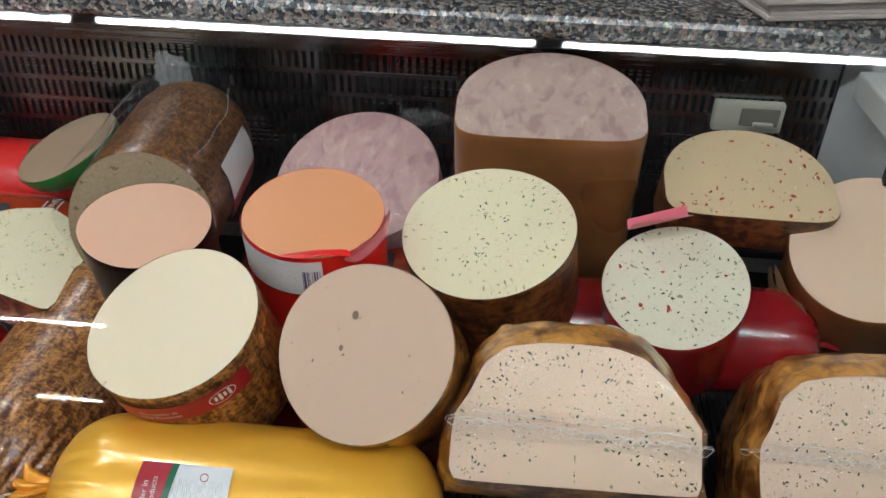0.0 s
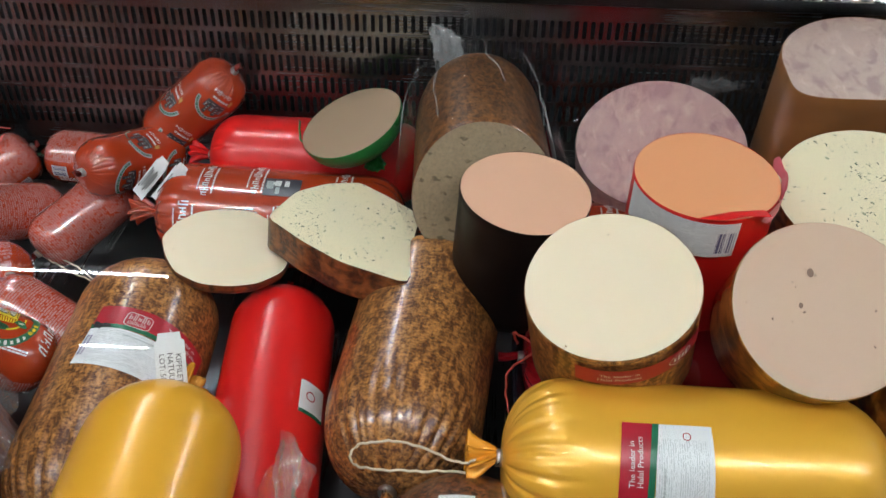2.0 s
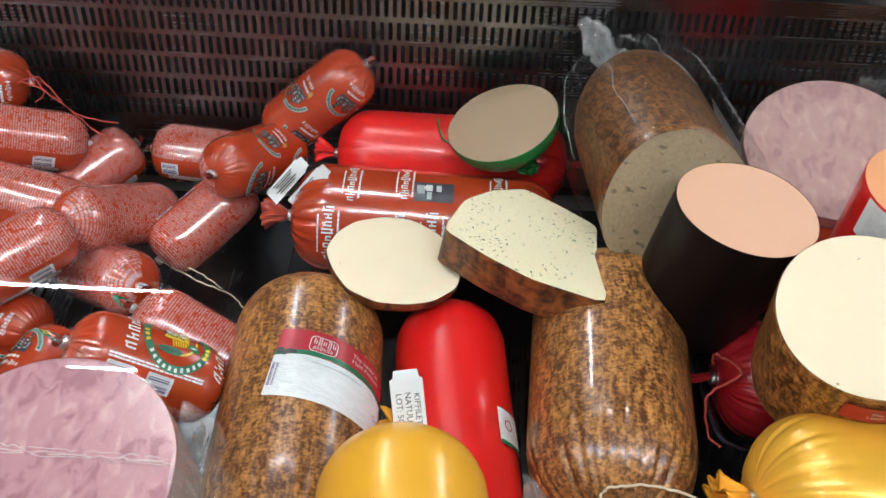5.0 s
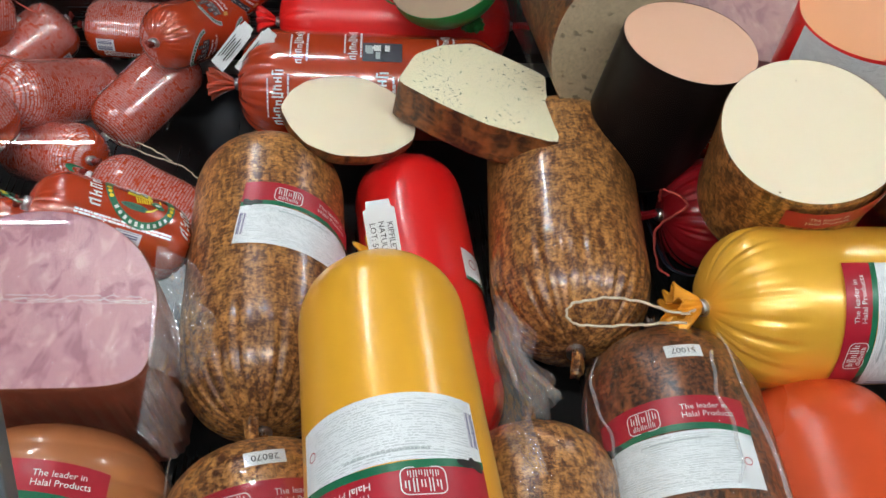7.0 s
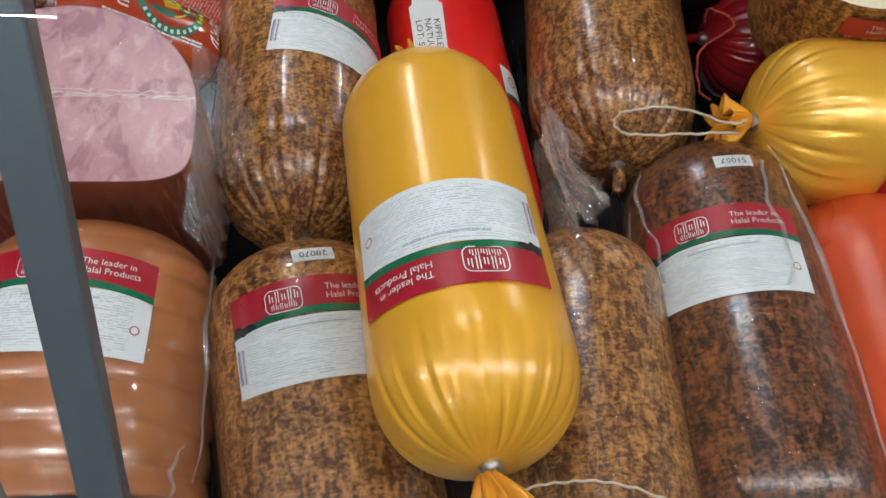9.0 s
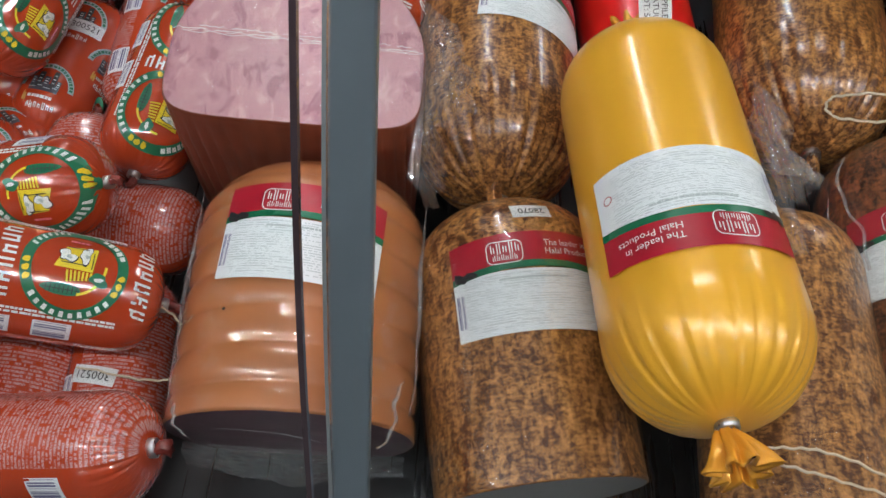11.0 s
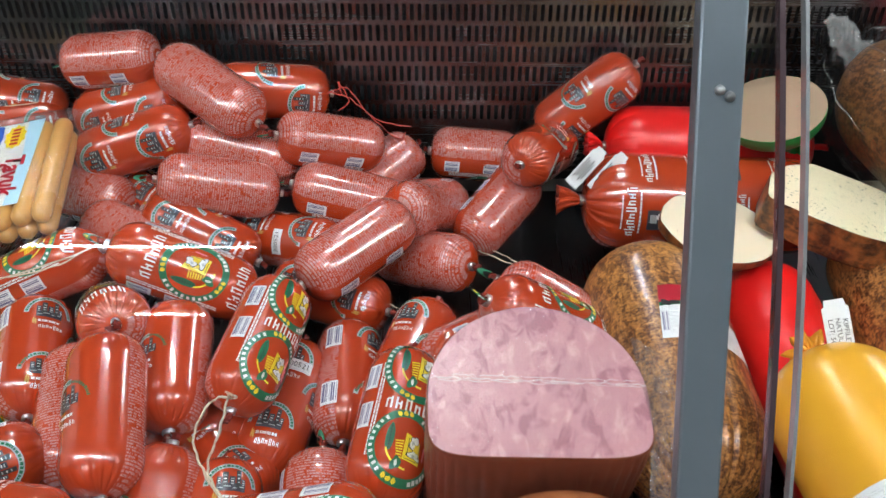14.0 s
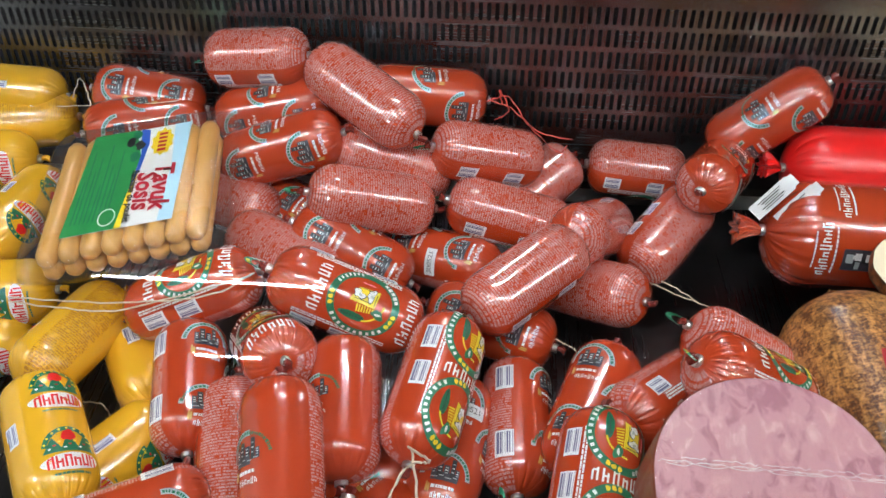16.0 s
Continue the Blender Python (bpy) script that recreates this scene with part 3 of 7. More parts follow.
def smooth_path(ctrl, n=10):
    """Catmull-Rom points through the controls."""
    c = [Vector(p) for p in ctrl]
    c = [c[0] * 2 - c[1], *c, c[-1] * 2 - c[-2]]
    out = []
    for i in range(1, len(c) - 2):
        for k in range(n):
            t = k / n
            out.append(0.5 * ((2 * c[i]) + (c[i + 1] - c[i - 1]) * t + (2 * c[i - 1] - 5 * c[i] + 4 * c[i + 1] - c[i + 2]) * t * t
                              + (-c[i - 1] + 3 * c[i] - 3 * c[i + 1] + c[i + 2]) * t ** 3))
    out.append(c[-2])
    return out


def tail_mesh(name, length, r0, r1, seed=0, seg=18):
    """The gathered, crinkled end of a casing past its tie; along +z."""
    rnd = random.Random(seed)
    ph, n = rnd.uniform(0, TAU), 7
    st = []
    for j in range(n):
        t = j / (n - 1)
        st.append((length * t, r0 + (r1 - r0) * t, (r0 + (r1 - r0) * t) * (1 - 0.35 * t), 0.0012 * math.sin(5 * t + ph), 0.0012 * math.cos(4 * t + ph)))
    return loft(name, circle(seg), st, length, wobble=lambda a, z: 1 + (0.10 + 0.22 * z / length) * math.cos(5 * a + ph) + 0.1 * math.cos(9 * a + z * 300))


def flower_tail(name, length, r0, r1, seed=0, seg=56):
    """A crinkled, spread-out casing end, open like a flower; along +z."""
    rnd = random.Random(seed)
    ph = [rnd.uniform(0, TAU) for _ in range(3)]
    st = []
    for j in range(9):
        t = j / 8
        r = r0 + (r1 - r0) * t ** 0.8
        st.append((length * t, r, r * 0.8, 0.002 * math.sin(4 * t + ph[0]), 0.002 * math.cos(3 * t + ph[1])))
    st += [(length * 0.97, r1 * 0.94, r1 * 0.75, 0, 0), (length * 0.5, r0 * 1.6, r0 * 1.3, 0, 0)]
    return loft(name, circle(seg), st, length, cap1=False,
                wobble=lambda a, z: 1 + (0.12 + 0.26 * z / length) * math.cos(8 * a + ph[0] + z * 40) + 0.16 * (z / length) * math.cos(13 * a + ph[1]) + 0.10 * math.cos(5 * a + ph[2]))


def tie(parent, z, sign, r=0.0042, tail=0.012, material=None, seed=0, flower=False):
    """Metal clip and gathered tail at a log's end."""
    ring = loft("clip", circle(12), [(-0.003, r * 1.2, r * 0.9, 0, 0), (-0.0024, r * 1.45, r * 1.1, 0, 0), (0.0024, r * 1.45, r * 1.1, 0, 0), (0.003, r * 1.2, r * 0.9, 0, 0)], 1.0)
    c = part("clip", ring, M_CLIP, parent, "small aluminium clip")
    c.location.z = z + sign * 0.0015
    me = flower_tail("tail", tail, r * 0.8, r * 2.9, seed) if flower else tail_mesh("tail", tail, r * 0.6, r * 1.05, seed)
    t = part("tail", me, material, parent, "crinkled gathered casing end" if flower else "")
    t.location.z = z + sign * 0.003
    if sign < 0:
        t.rotation_euler.x = math.pi
    return t


# ---------------------------------------------------------------- setting
def deck_z(y):
    return 0.785 + 0.10 * (y - 0.30)


X0, X1, YB = -1.95, 0.62, 1.05


def slab(name, x0, x1, pts, material, label, category, bevel=0.0):
    """A profile in y and z drawn out along x."""
    n = len(pts)
    verts = [(x0, y, z) for y, z in pts] + [(x1, y, z) for y, z in pts]
    faces = [(i, (i + 1) % n, n + (i + 1) % n, n + i) for i in range(n)] + [tuple(reversed(range(n))), tuple(range(n, 2 * n))]
    bm = bmesh.new()
    vs = [bm.verts.new(v) for v in verts]
    for f in faces:
        bm.faces.new([vs[i] for i in f])
    bmesh.ops.recalc_face_normals(bm, faces=bm.faces[:])
    if bevel:
        bmesh.ops.bevel(bm, geom=bm.edges[:], offset=bevel, segments=2, affect="EDGES", profile=0.5)
    ob = part(name, bm, material, None)
    return tagged(ob, label, category, kind="structure")


def back_panel():
    """Sheet steel with six rows of upright slots."""
    pitch, rows = 0.0095, 6
    slot_w, slot_h, top, step, deep = 0.0048, 0.0215, 1.1308, 0.02665, 0.0018
    z_hi, z_lo = 1.150, 0.90
    verts, faces = [], []
    inner = []
    for k in range(5):
        a = math.pi * k / 4
        inner.append((slot_w / 2 * math.cos(a), slot_h / 2 - slot_w / 2 + slot_w / 2 * math.sin(a)))
    for k in range(5):
        a = math.pi + math.pi * k / 4
        inner.append((slot_w / 2 * math.cos(a), -slot_h / 2 + slot_w / 2 + slot_w / 2 * math.sin(a)))
    count = int((X1 - X0) / pitch)

    def quad(x0, x1, z0, z1):
        b = len(verts)
        verts.extend([(x0, YB, z0), (x1, YB, z0), (x1, YB, z1), (x0, YB, z1)])
        faces.append((b, b + 1, b + 2, b + 3))

    rows_z = [top - step * i for i in range(rows)]
    quad(X0, X1, rows_z[0] + (step - slot_h) / 2, z_hi)
    quad(X0, X1, z_lo, rows_z[-1] - slot_h - (step - slot_h) / 2)
    for r_, zt in enumerate(rows_z):
        zc = zt - slot_h / 2
        shift = pitch / 2 if r_ % 2 else 0.0
        if shift:
            quad(X0, X0 + shift, zc - step / 2, zc + step / 2)
        quad(X0 + shift + count * pitch - (pitch if shift else 0), X1, zc - step / 2, zc + step / 2)
        for i in range(count - (1 if shift else 0)):
            xc = X0 + shift + (i + 0.5) * pitch
            b = len(verts)
            outer = [(pitch / 2, 0), (pitch / 2, step / 2), (0, step / 2), (-pitch / 2, step / 2), (-pitch / 2, 0), (-pitch / 2, 0), (-pitch / 2, -step / 2), (0, -step / 2),
                     (pitch / 2, -step / 2), (pitch / 2, 0)]
            verts.extend((xc + x, YB, zc + z) for x, z in outer)
            verts.extend((xc + x, YB, zc + z) for x, z in inner)
            verts.extend((xc + x, YB + deep, zc + z) for x, z in inner)
            for k in range(10):
                m = (k + 1) % 10
                if k != 9 and k != 4:
                    faces.append((b + k, b + m, b + 10 + m, b + 10 + k))
                else:
                    faces.append((b + k, b + m, b + 10 + m, b + 10 + k))
                faces.append((b + 10 + k, b + 10 + m, b + 20 + m, b + 20 + k))
    me = mesh_from("perforated_back_panel", verts, faces, smooth=False)
    return tagged(part("perforated_back_panel", me, M_PANEL, None), "stainless steel back panel with rows of upright slots", "case panel", kind="structure")


def lamp_tube(x0, x1, y, z, turn=0.0):
    m = Matrix.Translation(((x0 + x1) / 2, y, z)) @ Matrix.Rotation(radians(turn), 4, "Z")
    t = thing("fluorescent_lamp", m, "long white fluorescent tube lamp under the ceiling", "ceiling lamp", "ceiling tube lamps")
    half = (x1 - x0) / 2
    me = loft("tube", circle(12), [(-half + 0.02, 0.008, 0.008, 0, 0), (half - 0.02, 0.008, 0.008, 0, 0)], 1.0)
    g = part("tube", me, M_TUBE, t, "glowing white tube")
    g.rotation_euler.y = math.pi / 2
    part("housing", box_bm(2 * half, 0.13, 0.028, 0.004, (0, 0, 0.040)), M_HOUSING, t)
    for s in (-1, 1):
        part("socket", box_bm(0.016, 0.024, 0.040, 0.003, (s * (half - 0.01), 0, 0.008)), M_HOUSING, t)


def setting():
    slab("deck", X0, X1, [(0.12, deck_z(0.12)), (1.06, deck_z(1.06)), (1.06, deck_z(1.06) - 0.02), (0.12, deck_z(0.12) - 0.02)], M_DECK,
         "dark steel display deck sloping to the front", "display deck")
    back_panel()
    # near-black sheet gives the slots their shade by colour
    slab("panel_shade_sheet", X0, X1, [(YB + 0.03, 0.87), (YB + 0.034, 0.87), (YB + 0.034, 1.15), (YB + 0.03, 1.15)], M_DARK, "near-black sheet as the shade behind the slotted panel", "air duct")
    slab("panel_rail", X0, X1, [(YB - 0.006, 1.1505), (YB + 0.06, 1.1505), (YB + 0.06, 1.177), (YB - 0.006, 1.177)], M_BLACK, "black rail under the granite worktop", "rail", 0.0015)
    arc = [(0.985 + 0.016 * (1 - math.sin(a)), 1.194 - 0.016 * math.cos(a)) for a in [math.pi * k / 8 for k in range(9)]]
    slab("granite_worktop", X0 - 0.2, X1 + 0.5, [(1.75, 1.178), *[(y, z) for y, z in arc], (1.75, 1.210)], M_GRANITE, "grey and pink speckled granite worktop behind the case", "worktop")
    # end walls, front and floor of the case
    for x, n in ((X1, "case_end_right"), (X0 - 0.02, "case_end_left")):
        slab(n, x, x + 0.02, [(0.0, 0.55), (1.09, 0.55), (1.09, 1.16), (0.62, 1.60), (0.40, 1.60), (0.08, 0.80)], M_WHITEPANEL, "white end panel of the display case", "case panel")
    slab("case_front", X0, X1, [(0.02, 0.10), (0.10, 0.10), (0.10, 0.80), (0.02, 0.80)], M_BLACK, "black front base of the display case", "case panel", 0.004)
    slab("case_back", X0, X1 + 0.4, [(1.09, 0.0), (1.70, 0.0), (1.70, 1.16), (1.09, 1.16)], M_WHITEPANEL, "white cupboard body under the worktop", "case panel")
    # room
    for n, m_, pts, lab, cat in (("floor", M_TILE, [(-6, -0.1), (4, -0.1), (4, 0.0), (-6, 0.0)], "grey tiled shop floor", "floor"),
                                 ("ceiling", M_CEIL, [(-6, 2.858), (4, 2.858), (4, 2.96), (-6, 2.96)], "grey shop ceiling", "ceiling"),
                                 # no real recess: the hollow's shade is this block's darker colour
                                 ("wall_south", M_WALL, [(-6.1, 0), (-6, 0), (-6, 2.858), (-6.1, 2.858)], "grey shop wall", "wall"),
                                 ("wall_north", M_WALL, [(4, 0), (4.1, 0), (4.1, 2.858), (4, 2.858)], "grey wall behind the counter", "wall")):
        slab(n, -6, 6, pts, m_, lab, cat)
    for n, x in (("wall_west", -6.1), ("wall_east", 6.0)):
        slab(n, x, x + 0.1, [(-6, 0), (4, 0), (4, 2.858), (-6, 2.858)], M_WALL, "grey shop wall", "wall")
    for i in range(-4, 4):
        lamp_tube(0.19 + 1.07 * i + 0.012, 0.19 + 1.07 * (i + 1) - 0.012, -0.51, 2.80)
    for x0, x1, y in ((-2.63, -1.56, -2.66), (-2.64, -2.18, -4.18)):
        lamp_tube(x0, x1, y, 2.80)
    # unseen tubes added over and behind the counter, for streak highlights on the logs
    lamp_tube(-1.15, -0.50, 1.01, 2.80)
    for xc, yc in ((-1.25, 2.40), (1.60, 2.60)):
        lamp_tube(xc - 0.6, xc + 0.6, yc, 2.80, 90)
    # curved front panes, post behind the joint
    def curve(z):
        h = max(z, 1.059) - 1.15
        slope = 0.364 + 1.80 * h
        y = 0.238 + 0.364 * h + 0.90 * h * h + slope * min(0.0, z - 1.059)
        return Vector((0, y, z)), Vector((0, -1, slope)).normalized()

    levels = [curve(0.80 + 0.82 * k / 64) for k in range(65)]

    def bent(name, x0, x1, material, deep, lift=0.0):
        """A sheet between x0 and x1 that follows the curve of the front, deep metres thick."""
        verts, faces, m = [], [], len(levels)
        for x in (x0, x1):
            for k in (lift, lift - deep):
                verts += [(x, (p + nn * k).y, (p + nn * k).z) for p, nn in levels]
        for k in range(m - 1):
            faces += [(k, k + 1, 2 * m + k + 1, 2 * m + k), (m + k + 1, m + k, 3 * m + k, 3 * m + k + 1), (k + 1, k, m + k, m + k + 1), (2 * m + k, 2 * m + k + 1, 3 * m + k + 1, 3 * m + k)]
        faces += [(0, 2 * m, 3 * m, m), (m - 1, 2 * m - 1, 4 * m - 1, 3 * m - 1)]
        bm = bmesh.new()
        vs = [bm.verts.new(v) for v in verts]
        for f in faces:
            bm.faces.new([vs[i] for i in f]).smooth = True
        bmesh.ops.recalc_face_normals(bm, faces=bm.faces[:])
        for e in bm.edges:
            if len(e.link_faces) == 2 and e.calc_face_angle() > 0.6:
                e.smooth = False
        return part(name, bm, material, None)

    for name, x0, x1 in (("front_glass_1", X0, -0.6392), ("front_glass_2", -0.6270, X1)):
        ob = tagged(bent(name, x0, x1, M_GLASS, 0.0035), "clear curved front glass pane of the display case", "glass pane", kind="structure")
        ob.visible_shadow = False
    for x, m_, w in ((-0.6378, M_EDGE, 0.0022), (-0.6284, M_EDGE2, 0.0014)):
        tagged(bent("glass_edge", x - w / 2, x + w / 2, m_, 0.0046, 0.0006), "polished edge of a curved front glass pane", "glass edge", kind="structure")
    th2 = math.atan(0.427)
    a, b = Vector((-0.6321 + 0.0143 * 0.36, 0.3512 - 0.427 * 0.36, 0.79)), Vector((-0.6321 - 0.0143 * 0.5, 0.3512 + 0.427 * 0.5, 1.65))
    post = thing("case_post", along(a, b, (0, -1, 0)), "grey painted metal post behind the glass joint", "post")
    part("upright", box_bm(0.012, 0.0225, (b - a).length, 0.0015, (0, 0, (b - a).length / 2)), M_POST, post)
    for k in (0.545, 0.548):
        part("screw", loft("screw", circle(10), [(-0.001, 0.0028, 0.0028, 0, 0), (0.0012, 0.0022, 0.0022, 0, 0)], 1.0), M_STEEL, post, "small steel screw").matrix_basis = \
            Matrix.Translation((0.0068, 0.0045 if k < 0.546 else -0.0005, k)) @ Matrix.Rotation(math.pi / 2, 4, "Y")


setting()


# ---------------------------------------------------------------- small sausages
CL, CR = 0.142, 0.034


def chub_radius(z):
    return log_radius(z, CL, CR, 0.030, 0.030)


def wrap_part(name, sh, material, parent, angle, z0, lift, radius=chub_radius, turn=0.0, label=""):
    return part(name, wrapped(name, *sh, radius, angle, z0, lift, turn), material, parent, label)


def smallbars(w, h, n, seed, p):
    """A broken row of tiny bars standing in for small print."""
    rnd = random.Random(seed)
    pts, faces, q = [], [], -w / 2
    while q < w / 2:
        d = rnd.uniform(0.4, 1.6) * w / n
        b = len(pts)
        pts += [(q, p - h / 2), (q, p + h / 2), (min(q + d * 0.8, w / 2), p + h / 2), (min(q + d * 0.8, w / 2), p - h / 2)]
        faces.append((b, b + 1, b + 2, b + 3))
        q += d
    return pts, faces, None


def glyph(w, h, k, at):
    """Two plain upright strokes, as wide as a letter."""
    q, p = at
    t, pts, faces = w * 0.26, [], []
    for side, tall in ((-1, 1.0 if k % 3 else 0.75), (1, 0.7 if k % 2 else 1.0)):
        b, x = len(pts), q + side * w * 0.30
        pts += [(x - t / 2, p - h / 2), (x - t / 2, p + h * (tall - 0.5)), (x + t / 2, p + h * (tall - 0.5)), (x + t / 2, p - h / 2)]
        faces.append((b, b + 1, b + 2, b + 3))
    return pts, faces, None


def frame_sheet(w, h, t, at=(0, 0), k=5):
    """A thin rounded rectangular outline."""
    pts, r = [], h * 0.28
    n = 4 * (k + 1)
    for grow in (0.0, t):
        for c, (sx, sy) in enumerate(((1, 1), (-1, 1), (-1, -1), (1, -1))):
            for i in range(k + 1):
                a = math.pi / 2 * (c + i / k)
                pts.append((at[0] + sx * (w / 2 - r) + (r - grow) * math.cos(a), at[1] + sy * (h / 2 - r) + (r - grow) * math.sin(a)))
    faces = [(i, n + i, n + (i + 1) % n, (i + 1) % n) for i in range(n)]
    return pts, [tuple(reversed(f)) for f in faces], None


def patch(corners, n=5):
    """A four-cornered field as a grid, so that it bends with the casing."""
    a, b, c, d = (Vector(k) for k in corners)
    pts = [tuple(a.lerp(d, i / n).lerp(b.lerp(c, i / n), k / n)) for k in range(n + 1) for i in range(n + 1)]
    faces = [(k * (n + 1) + i, (k + 1) * (n + 1) + i, (k + 1) * (n + 1) + i + 1, k * (n + 1) + i + 1) for k in range(n) for i in range(n)]
    return pts, faces, None


def printed(name, pieces, parent, radius=None, label=""):
    """One print in several inks: pieces of (sheet, ink, angle, z0, lift, turn) joined into one mesh."""
    verts, faces, inks, slots = [], [], [], []
    for (pts, fs, _), ink, angle, z0, lift, turn in pieces:
        me = wrapped("piece", pts, fs, None, radius or chub_radius, angle, z0, lift, turn)
        base = len(verts)
        verts += [v.co.copy() for v in me.vertices]
        faces += [tuple(k + base for k in f) for f in fs]
        if ink not in inks:
            inks.append(ink)
        slots += [inks.index(ink)] * len(fs)
        bpy.data.meshes.remove(me)
    me = mesh_from(name, verts, faces)
    for ink in inks:
        me.materials.append(ink)
    me.polygons.foreach_set("material_index", slots)
    ob = part(name, me, None, parent, label)
    ob["kind"] = "stuff"
    return ob


def block_letter(w, h, k, at):
    """A plain letter-sized mark: two uprights and a link at some height."""
    q, p = at
    pts, faces, _ = glyph(w, h, k, at)
    y, b = p + h * (0.30, -0.05, 0.40, 0.10, -0.38)[k % 5], len(pts)
    pts += [(q - w * 0.30, y - w * 0.13), (q - w * 0.30, y + w * 0.13), (q + w * 0.30, y + w * 0.13), (q + w * 0.30, y - w * 0.13)]
    return pts, faces + [(b, b + 1, b + 2, b + 3)], None


def emblem_pieces(z0, whole=True, side=0):
    """Green ring with stars and marks; inside it a yellow field with two pale shapes, a cob, a basket and a ribbon."""
    a0, a1 = (0.0, TAU) if whole else (radians(118 + side), radians(242 + side))
    r0, r1, out = 0.0252, 0.0318, []

    def add(sh, ink, lift):
        out.append((sh, ink, 0, z0, lift, -90))

    add(flip(ring_sheet(r0, r1, 72, a0=a0, a1=a1, rows=3)), M_GREEN, 0.0007)
    marks = [(a, 3.4) for a in range(222, 322, 11)] + [(a, 2.6) for a in range(108, 160, 8)] + [(a, 4.2) for a in range(24, 66, 9)]
    for k, (a, wide) in enumerate(marks):
        if whole or abs((a - side) % 360 - 180) < 58:
            add(flip(ring_sheet(r0 + 0.0015 + 0.0006 * (k % 2), r1 - 0.0014, 1, a0=radians(a - wide), a1=radians(a + wide * 0.55))), M_WHITEINK, 0.0011)
    for a in (180, 190, 200, 335, 345, 355):
        if whole or a < 300:
            add(blob_sheet(0.0021, 0.0021, a, ((r0 + r1) / 2 * math.cos(radians(a)), (r0 + r1) / 2 * math.sin(radians(a))), 9, 0.25), M_YELLOWINK, 0.0011)
    if whole:
        add(patch(((-0.0125, -0.0010), (-0.0075, 0.0135), (0.0115, 0.0150), (0.0105, -0.0015))), M_YELLOWINK, 0.0008)
        for q, p, rx, ry, sd in ((-0.0060, 0.0068, 0.0052, 0.0044, 9), (0.0048, 0.0088, 0.0042, 0.0054, 6)):
            add(blob_sheet(rx, ry, sd, (q, p), 18, 0.55), M_BLACKINK, 0.0010)
            add(blob_sheet(rx * 0.88, ry * 0.86, sd, (q, p), 18, 0.55), M_WHITEINK, 0.0013)
            add(blob_sheet(rx * 0.34, ry * 0.30, sd + 1, (q + rx * 0.2, p - ry * 0.2), 10, 0.4), M_GREYINK, 0.0015)
        for q, p, w_, h_ in ((-0.0010, 0.0128, 0.014, 0.0006), (0.0095, 0.0055, 0.0006, 0.011), (-0.0015, 0.0020, 0.015, 0.0006)):
            add(sheet(w_, h_, 3, 2, at=(q, p)), M_BLACKINK, 0.0015)
        for k in range(7):
            add(patch(((-0.004 + 0.0022 * k, -0.0090 + 0.0004 * k), (-0.0052 + 0.0024 * k, -0.0020), (-0.0038 + 0.0024 * k, -0.0020), (-0.0027 + 0.0022 * k, -0.0090 + 0.0004 * k)), 2), M_YELLOWINK, 0.0009)
        add(blob_sheet(0.0052, 0.0042, 12, (0.0150, -0.0055), rag=0.35), M_GREEN, 0.0010)
        add(blob_sheet(0.0030, 0.0012, 2, (0.0150, -0.0055), rag=0.2), M_WHITEINK, 0.0013)
        add(flip(ring_sheet(0.0172, 0.0188, 18, (0.0, 0.002), a0=radians(-78), a1=radians(4))), M_YELLOWINK, 0.0009)
        add(blob_sheet(0.0125, 0.0034, 5, (-0.0055, -0.0138), rag=0.10), M_GREEN, 0.0008)
        for k in range(8):
            add(sheet(0.0005, 0.0046, 1, 1, at=(-0.0145 + 0.0026 * k, -0.0138)), M_BLACKINK, 0.0011)
        add(sheet(0.022, 0.0005, 4, 1, at=(-0.0055, -0.0138)), M_BLACKINK, 0.0012)
        add(smallbars(0.012, 0.0016, 5, 3, 0.0190), M_PINKFILM, 0.0008)
    return out


